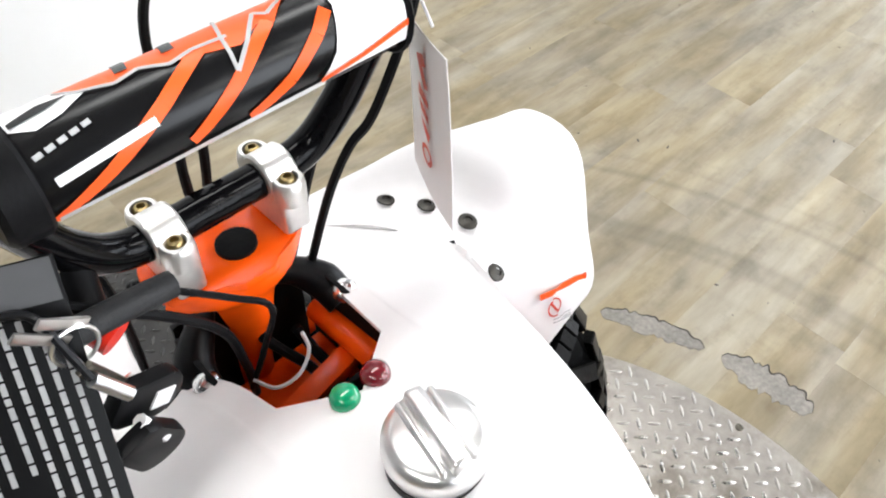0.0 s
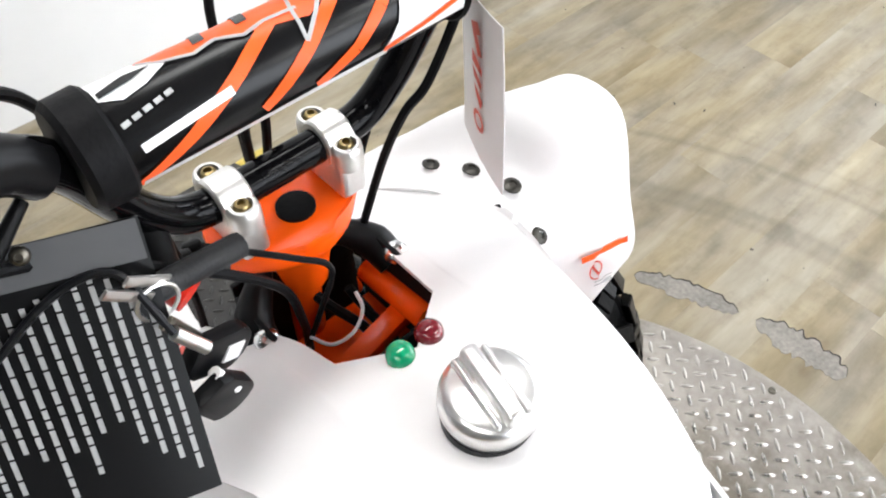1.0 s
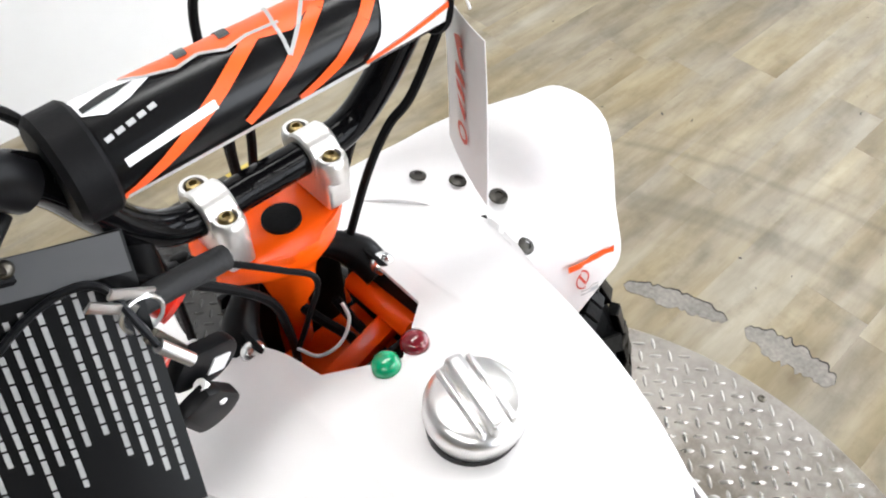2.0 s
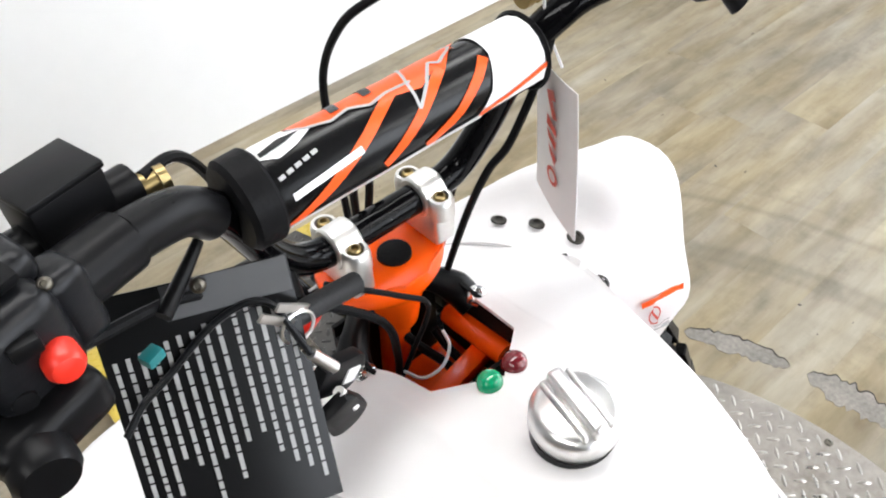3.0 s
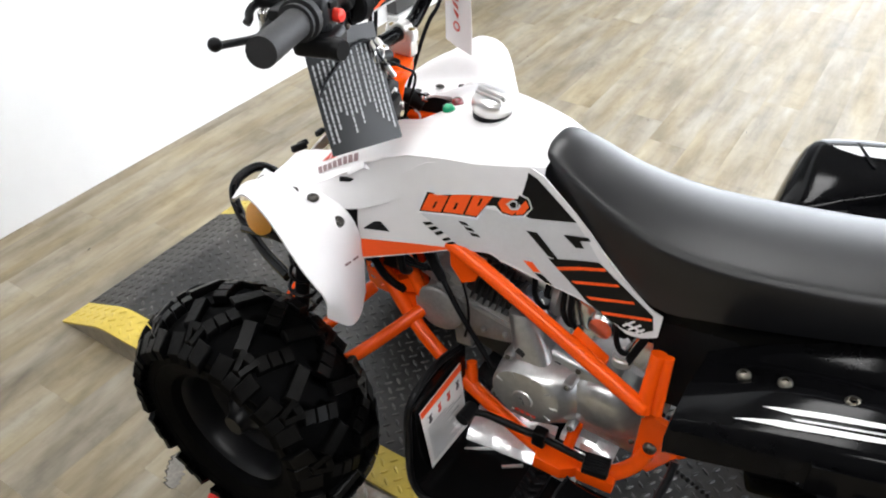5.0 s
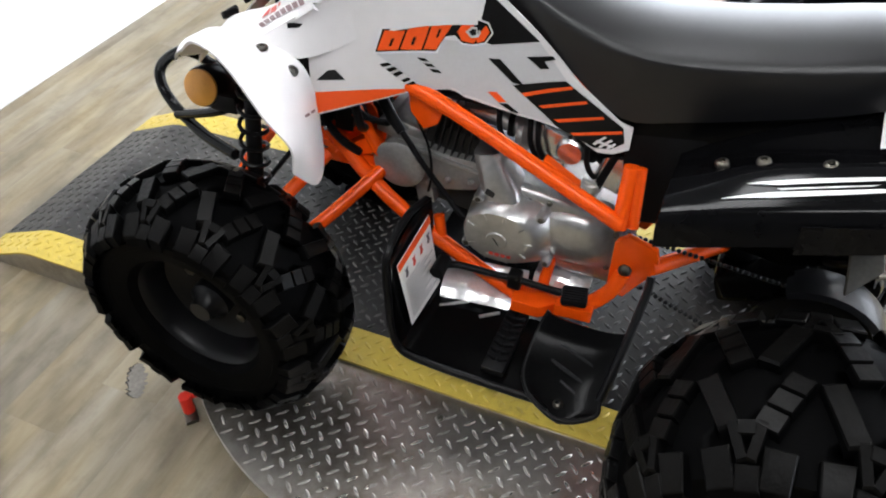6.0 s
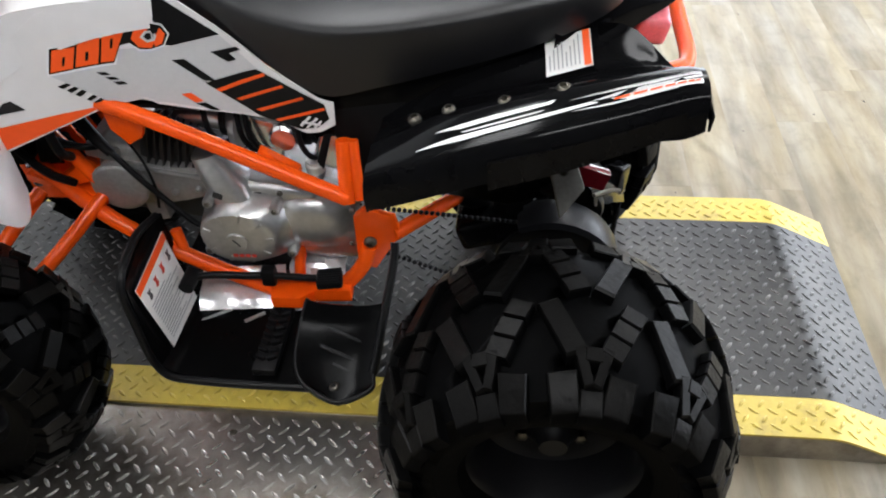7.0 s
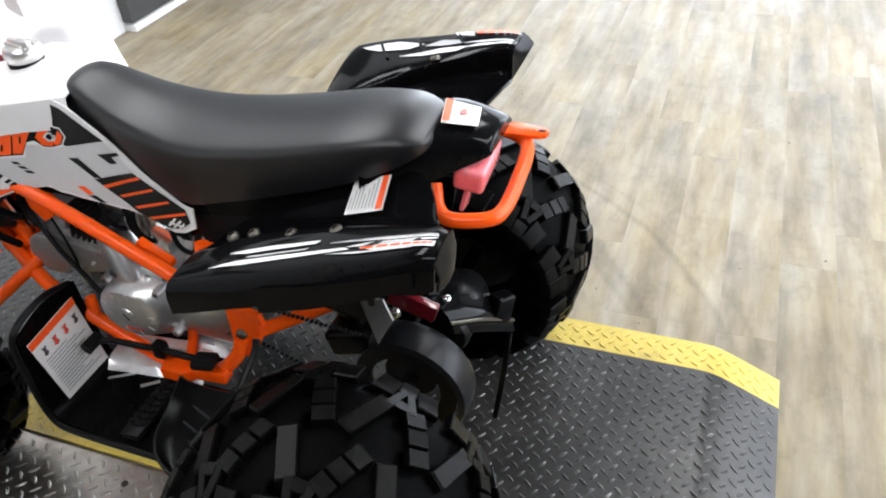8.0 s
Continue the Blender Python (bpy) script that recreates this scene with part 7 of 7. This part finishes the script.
# graphics on the rear fenders
def fender_strip(side, name, outline, mat, lift=0.0018):
    """A print laid over a rear fender; outline as (along, across) in grid units 0..1."""
    ob, rows = rear[side]
    sgn = 1 if side else -1
    nr, nc = len(rows) - 1, len(rows[0]) - 1
    bm = bmesh.new()
    f = bm.faces.new([bm.verts.new((a, b, 0)) for a, b in outline])
    bmesh.ops.triangulate(bm, faces=[f])
    for _ in range(4):
        bmesh.ops.subdivide_edges(bm, edges=[e for e in bm.edges if e.calc_length() > 0.035], cuts=1)
        bmesh.ops.triangulate(bm, faces=bm.faces)
    for w in bm.verts:
        r, c = min(max(w.co.x, 0), 0.999) * nr, min(max(w.co.y, 0), 0.999) * nc
        i, j = int(r), int(c)
        fr, fc = r - i, c - j
        p = (rows[i][j] * (1 - fc) + rows[i][j + 1] * fc) * (1 - fr) + (rows[i + 1][j] * (1 - fc) + rows[i + 1][j + 1] * fc) * fr
        q = (rows[i + 1][j] - rows[i][j]).cross(rows[i][j + 1] - rows[i][j]).normalized()
        if q.z < 0:
            q = -q
        p = p + q * lift
        w.co = (-p.x if sgn > 0 else p.x, p.y, p.z)
    bmesh.ops.recalc_face_normals(bm, faces=bm.faces)
    if sum(f.normal.z for f in bm.faces) < 0:
        bmesh.ops.reverse_faces(bm, faces=bm.faces)
    part(name, bm, mat, ob)


def left_print(name, outline, mat, lift=0.0018):
    fender_strip(0, name, [(a, b + 0.085) for a, b in outline], mat, lift)


left_print("sticker", [(0.30, 0.535), (0.42, 0.520), (0.52, 0.515), (0.51, 0.535), (0.36, 0.555)], WHITE_STICKER)
left_print("sticker", [(0.24, 0.625), (0.34, 0.600), (0.58, 0.580), (0.60, 0.600), (0.50, 0.615), (0.36, 0.640)], WHITE_STICKER)
left_print("sticker", [(0.36, 0.575), (0.50, 0.560), (0.49, 0.570), (0.37, 0.585)], GREY_STICKER)
left_print("sticker", [(0.54, 0.540), (0.66, 0.520), (0.94, 0.490), (0.95, 0.515), (0.80, 0.535), (0.72, 0.545)], WHITE_STICKER)
left_print("sticker", [(0.58, 0.580), (0.64, 0.555), (0.74, 0.550), (0.82, 0.540), (0.78, 0.575), (0.70, 0.585)], GREY_STICKER)
left_print("sticker", [(0.66, 0.560), (0.69, 0.552), (0.67, 0.585), (0.63, 0.592)], BLACK_STICKER, 0.0030)
left_print("sticker", [(0.82, 0.545), (0.95, 0.522), (0.95, 0.535), (0.84, 0.560)], WHITE_STICKER)
left_print("sticker", [(0.62, 0.592), (0.80, 0.572), (0.95, 0.560), (0.95, 0.615), (0.80, 0.622), (0.66, 0.628)], WHITE_STICKER, 0.0020)
left_print("sticker", [(0.54, 0.620), (0.66, 0.628), (0.80, 0.622), (0.80, 0.630), (0.62, 0.645)], GREY_STICKER, 0.0020)
for k in range(7):
    a = 0.63 + k * 0.043
    left_print("print_mark", [(a, 0.598 - k * 0.003), (a + 0.034, 0.594 - k * 0.003), (a + 0.032, 0.612 - k * 0.003), (a - 0.002, 0.616 - k * 0.003)], ORANGE_STICKER, 0.0030)
for a, b in ((0.56, 0.94), (0.60, 0.80)):
    left_print("print_mark", [(a, 0.530), (b, 0.505), (b, 0.511), (a, 0.538)], BLACK_STICKER, 0.0030)

for a, mat in (
        ([(0.30, 0.745), (0.38, 0.700), (0.46, 0.690), (0.41, 0.725), (0.50, 0.720), (0.42, 0.755)], WHITE_STICKER),
        ([(0.50, 0.700), (0.60, 0.665), (0.66, 0.668), (0.58, 0.700), (0.64, 0.705), (0.56, 0.730)], GREY_STICKER),
        ([(0.44, 0.640), (0.52, 0.600), (0.66, 0.570), (0.60, 0.610), (0.70, 0.605), (0.58, 0.645)], WHITE_STICKER),
        ([(0.68, 0.600), (0.78, 0.570), (0.95, 0.565), (0.95, 0.590), (0.82, 0.598), (0.74, 0.625)], WHITE_STICKER),
        ([(0.66, 0.665), (0.76, 0.635), (0.95, 0.622), (0.95, 0.648), (0.78, 0.672)], GREY_STICKER),
        ([(0.62, 0.755), (0.70, 0.735), (0.68, 0.790), (0.60, 0.800)], WHITE_STICKER)):
    fender_strip(1, "sticker", a, mat)
for a, w in ((0.36, 0.008), (0.46, 0.010), (0.62, 0.008)):
    fender_strip(1, "print_mark", [(a, 0.775), (a + w, 0.775), (a + w + 0.05, 0.64), (a + 0.05, 0.64)], BLACK_STICKER, 0.0030)
for k in range(6):
    a = 0.70 + k * 0.042
    fender_strip(1, "print_mark", [(a, 0.755), (a + 0.032, 0.75), (a + 0.030, 0.80), (a - 0.002, 0.805)], ORANGE_STICKER, 0.0026)

# ---- tags and keys hanging from the bars ----
BL, BR, TR, TL = (-0.228, 0.435, 0.779), (-0.133, 0.398, 0.773), (-0.101, 0.465, 0.901), (-0.194, 0.504, 0.904)
TAG = [Vector(p) + Vector((C, 0, 0)) for p in (BL, BR, TR, TL)]
tag = thing("instruction_tag", "dark grey instruction card printed with rows of pale text", "tag", TAG[0])
TAGL = [p - TAG[0] for p in TAG]
card("card", TAGL, CARD_BLACK, tag, 0.0, 8, 8, 0.004)
on_card("folded_flap", TAGL, rect(0.36, 0.87, 0.99, 1.0), CARD_FLAP, tag, 0.0030, 0.004)
starts = (0.20, 0.20, 0.30, 0.44, 0.40, 0.24, 0.40, 0.30, 0.44, 0.46, 0.36, 0.30, 0.26, 0.20)
rnd = random.Random(31)
for k in range(14):
    u = 0.045 + k * 0.066 + (0.02 if k > 8 else 0)
    v = starts[k] - 0.10
    top = 0.86 - 0.10 * abs(k - 10) / 10
    while v < top - 0.02:
        step = 0.022 + 0.05 * rnd.random()
        on_card("print_bar", TAGL, rect(u, v, u + 0.024, min(top, v + step)), GREY_PRINT, tag, 0.0012, 0.004, 1)
        v += step + 0.008
arm = part("choke_arm", bar([(-0.138, 0.478, 0.924), (-0.155, 0.466, 0.919), (-0.172, 0.455, 0.914)], [0.003, 0.0038, 0.0042], 10), SATIN_BLACK, quad, "black plastic choke arm under the bar")
part("screw", bolt((-0.150, 0.462, 0.914), (-0.3, -0.8, 0.5), 0.0042, 0.004), STEEL, arm)
part("connector", block((0.010, 0.008, 0.006), (-0.186, 0.443, 0.908), 0.0015, (0, 0, 20)), TEAL, arm, "small teal wire connector")

RT = [Vector(p) + Vector((C, 0, 0)) for p in ((0.134, 0.500, 0.788), (0.107, 0.436, 0.784), (0.106, 0.440, 0.911), (0.132, 0.500, 0.906))]
rtag = thing("hang_tag", "white card hang tag with red lettering shapes", "tag", RT[0])
RTL = [p - RT[0] for p in RT]
card("card", RTL, CARD_WHITE, rtag, 0.0, 4, 8, 0.002)
for pts in ([(0.55, 0.90), (0.38, 0.86), (0.42, 0.80), (0.60, 0.84)], [(0.50, 0.84), (0.62, 0.72), (0.52, 0.70), (0.42, 0.80)], [(0.38, 0.70), (0.60, 0.64), (0.60, 0.60), (0.36, 0.62)], [(0.36, 0.60), (0.58, 0.55), (0.58, 0.50), (0.40, 0.54)], [(0.40, 0.50), (0.60, 0.44), (0.56, 0.38), (0.44, 0.44)]):
    on_card("print_mark", RTL, pts, RED_PRINT, rtag, 0.0014, 0.002)
for k in range(14):
    t0, t1 = 2 * math.pi * k / 14, 2 * math.pi * (k + 1) / 14
    on_card("print_mark", RTL, [(0.5 + math.cos(t) * q * 0.13, 0.28 + math.sin(t) * q * 0.065) for t, q in ((t0, 1), (t1, 1), (t1, 0.6), (t0, 0.6))], RED_PRINT, rtag, 0.0014, 0.002)
part("string", bar([(-0.012, -0.028, 0.12), (-0.02, -0.02, 0.15), (-0.022, -0.018, 0.17)], 0.001, 5), CARD_WHITE, rtag)

def key_head(centre, turn, badge):
    """A rounded black key head, its slot end up, with a pale badge."""
    outline = [(math.cos(t) * 0.0145, math.sin(t) * 0.0135 - 0.014) for t in [math.pi + math.pi * k / 10 for k in range(11)]] + [(0.0125, 0.010), (0.0085, 0.017), (-0.0085, 0.017), (-0.0125, 0.010)]
    m = Matrix.Translation(centre) @ Matrix.Rotation(radians(turn[2]), 4, "Z") @ Matrix.Rotation(radians(turn[1]), 4, "Y") @ Matrix.Rotation(radians(turn[0]), 4, "X")
    bm = slab(outline, 0.0095, "xz", 0.0, 0.0028)
    bm.transform(m)
    head = part("key_head", bm, SATIN_BLACK, keys, "black plastic key head")
    if badge:
        bm = block((0.011, 0.0014, 0.013), (0, -0.0052, -0.013), 0.0006)
        bm.transform(m)
        part("key_badge", bm, CARD_WHITE, head)


keys = thing("ignition_keys", "black-headed ignition keys on a steel ring by the bars", "keys", (C - 0.098, 0.472, 0.8315))
part("key_switch", bar([(-0.002, 0.010, 0.004), (0.004, -0.004, -0.003)], 0.0098, 14), RED_PLASTIC, keys, "red key switch cap")
part("switch_collar", bar([(0.004, 0.030, 0.014), (-0.002, 0.010, 0.004)], 0.0115, 14), SATIN_BLACK, keys)
ringpts = [(-0.016 + math.cos(t) * 0.010, -0.029, 0.036 + math.sin(t) * 0.011) for t in [2 * math.pi * k / 20 for k in range(21)]]
part("key_ring", bar(ringpts, 0.0011, 6, curve=False), CHROME, keys)
part("key_blade", block((0.0055, 0.0020, 0.030), (-0.026, -0.029, 0.050), 0.0008, (10, -38, 0)), STEEL_BRIGHT, keys)
part("key_blade", block((0.0055, 0.0020, 0.026), (-0.016, -0.029, 0.052), 0.0008, (10, -44, 0)), STEEL_BRIGHT, keys)
part("key_shank", block((0.0080, 0.003, 0.044), (-0.012, -0.034, 0.012), 0.0008, (12, -18, 0)), STEEL, keys)
part("key_clip", bar([(-0.010, -0.046, -0.012), (-0.003, -0.048, -0.032)], [0.0038, 0.0032], 8, curve=False), CARD_WHITE, keys, "pale key tag")
key_head((-0.005, -0.033, -0.014), (14, -52, 0), True)
key_head((-0.012, -0.046, -0.030), (14, -20, 0), False)

# a thin lanyard lies across the card and ends in a bright ferrule by the keys
lan = [(0.02, 0.50), (0.14, 0.60), (0.30, 0.68), (0.52, 0.80), (0.72, 0.86), (0.86, 0.84), (0.94, 0.72), (1.00, 0.62)]
pts = [(TAGL[0] * (1 - u) + TAGL[1] * u) * (1 - v) + (TAGL[3] * (1 - u) + TAGL[2] * u) * v + Vector((-0.003, -0.009, 0.006)) for u, v in lan]
part("lanyard", bar(pts, 0.0021, 7), CHARCOAL, tag, "thin dark grey lanyard")
part("ferrule", bar([pts[-1], pts[-1] + Vector((0.010, -0.004, -0.018))], 0.0036, 10, curve=False), CHROME, tag, "bright ferrule")

# red lettering low on the engine cover
for k in range(4):
    y0 = 0.207 - k * 0.0095
    overlay(fw, [(-0.14, y0, 0.353), (-0.14, y0 - 0.0072, 0.353), (-0.14, y0 - 0.0072, 0.3605), (-0.14, y0, 0.3605)], RED_PRINT, "print_bar", 0.0009, 3, 3, (-1, 0, 0))

# ---- floor boards, torn vinyl and marks ----
def torn(name, centre_r, a0, a1, width, seed, label):
    """A patch where the vinyl is torn away along the turntable's rim."""
    rnd = random.Random(seed)
    n = 26
    outer, inner = [], []
    for k in range(n + 1):
        t = radians(a0 + (a1 - a0) * k / n)
        grow = max(0.0, math.sin(math.pi * k / n)) ** 0.35
        ro = centre_r + width * grow * (0.5 + 0.26 * (rnd.random() - 0.5))
        ri = centre_r - width * grow * (0.5 + 0.3 * (rnd.random() - 0.5))
        outer.append((DX + math.cos(t) * ro, DY + math.sin(t) * ro))
        inner.append((DX + math.cos(t) * ri, DY + math.sin(t) * ri))
    ob = tagged(thing(name, label, "floor damage"), kind="structure")
    bm = bmesh.new()
    grid_faces(bm, [[(x, y, 0.0008) for x, y in outer], [(x, y, 0.0008) for x, y in inner]])
    bmesh.ops.recalc_face_normals(bm, faces=bm.faces)
    bmesh.ops.solidify(bm, geom=bm.faces, thickness=0.0008)
    part("bare_patch", bm, CONCRETE, ob)
    part("torn_edge", bar([(x, y, 0.0012) for x, y in outer], [0.0004, 0.0016, 0.0006, 0.0018, 0.0005, 0.0014, 0.0004], 5), CRACK, ob, flat=False)
    return ob


torn("torn_vinyl", 0.717, 13.5, 29, 0.040, 3, "patch of torn vinyl baring grey concrete")
torn("torn_vinyl", 0.718, -2.5, 11, 0.055, 5, "patch of torn vinyl baring grey concrete")
torn("torn_vinyl", 0.697, 124, 131, 0.035, 9, "small patch of torn vinyl baring grey concrete")
stain = bmesh.new()
rnd = random.Random(4)
f = [stain.verts.new((3.06 + math.cos(t) * 0.13 * (0.7 + 0.5 * rnd.random()), 1.29 + math.sin(t) * 0.09 * (0.7 + 0.5 * rnd.random()), 0.0012)) for t in [2 * math.pi * k / 18 for k in range(18)]]
stain.faces.new(f)
solo("floor_scuff", stain, SCUFF, "dark scuffed patch in the vinyl floor", "floor mark", kind="structure")
for x, y, a in ((1.75, 0.55, 0.4), (1.42, 0.86, 1.0), (1.45, 0.80, 0.2), (1.9, -1.2, 0.7), (0.28, 1.55, 0.2), (1.15, -1.1, 0.3)):
    solo("floor_chip", block((0.009, 0.0028, 0.001), (0, 0, 0.0006), 0.0, (0, 0, math.degrees(a))), CRACK, "small dark chip in the vinyl floor", "floor mark", (x, y, 0), kind="structure")

# a scatter of small chips and dirt specks trodden into the vinyl
specks = bmesh.new()
rnd = random.Random(23)
for k in range(170):
    x, y = 0.75 + 2.4 * rnd.random() ** 1.3, -1.3 + 3.0 * rnd.random()
    size, turn, thin = 0.0015 + 0.0045 * rnd.random() ** 3, rnd.uniform(0, math.pi), rnd.uniform(0.25, 0.9)
    f = []
    for i in range(6):
        t = 2 * math.pi * i / 6
        px, py = math.cos(t) * size * rnd.uniform(0.6, 1.1), math.sin(t) * size * thin * rnd.uniform(0.6, 1.1)
        f.append(specks.verts.new((x + px * math.cos(turn) - py * math.sin(turn), y + px * math.sin(turn) + py * math.cos(turn), 0.0011)))
    specks.faces.new(f)
solo("floor_specks", specks, CRACK, "small dark chips and dirt specks on the vinyl floor", "floor mark", kind="stuff")
BW, BL_ = 0.124, 0.92
boards = {}
rnd = random.Random(11)
row = 0
y = -2.1
while y < Y1 - 0.012:
    x = -1.9 - rnd.random() * BL_
    w = min(BW, Y1 - y)
    while x < 4.3:
        l = BL_
        key = (round(w, 4), l)
        if key not in boards:
            bm = bmesh.new()
            x1, y1 = l - 0.0001, w - 0.0001
            lo = [bm.verts.new(p) for p in ((0, 0, -0.003), (x1, 0, -0.003), (x1, y1, -0.003), (0, y1, -0.003))]
            e = 0.00016
            mid = [bm.verts.new(p) for p in ((0, 0, -e), (x1, 0, -e), (x1, y1, -e), (0, y1, -e))]
            hi = [bm.verts.new(p) for p in ((e, e, 0), (x1 - e, e, 0), (x1 - e, y1 - e, 0), (e, y1 - e, 0))]
            for a, b in ((lo, mid), (mid, hi)):
                for k in range(4):
                    bm.faces.new((a[k], a[(k + 1) % 4], b[(k + 1) % 4], b[k]))
            bm.faces.new(hi)
            me = bpy.data.meshes.new("floor_plank")
            bm.to_mesh(me)
            bm.free()
            me.materials.append(FLOOR)
            boards[key] = me
        ob = new("floor_plank", boards[key])
        ob.parent = floor
        ob.matrix_parent_inverse = floor.matrix_basis.inverted()
        ob.location = (x, y, 0)
        x += l
    y += BW
    row += 1
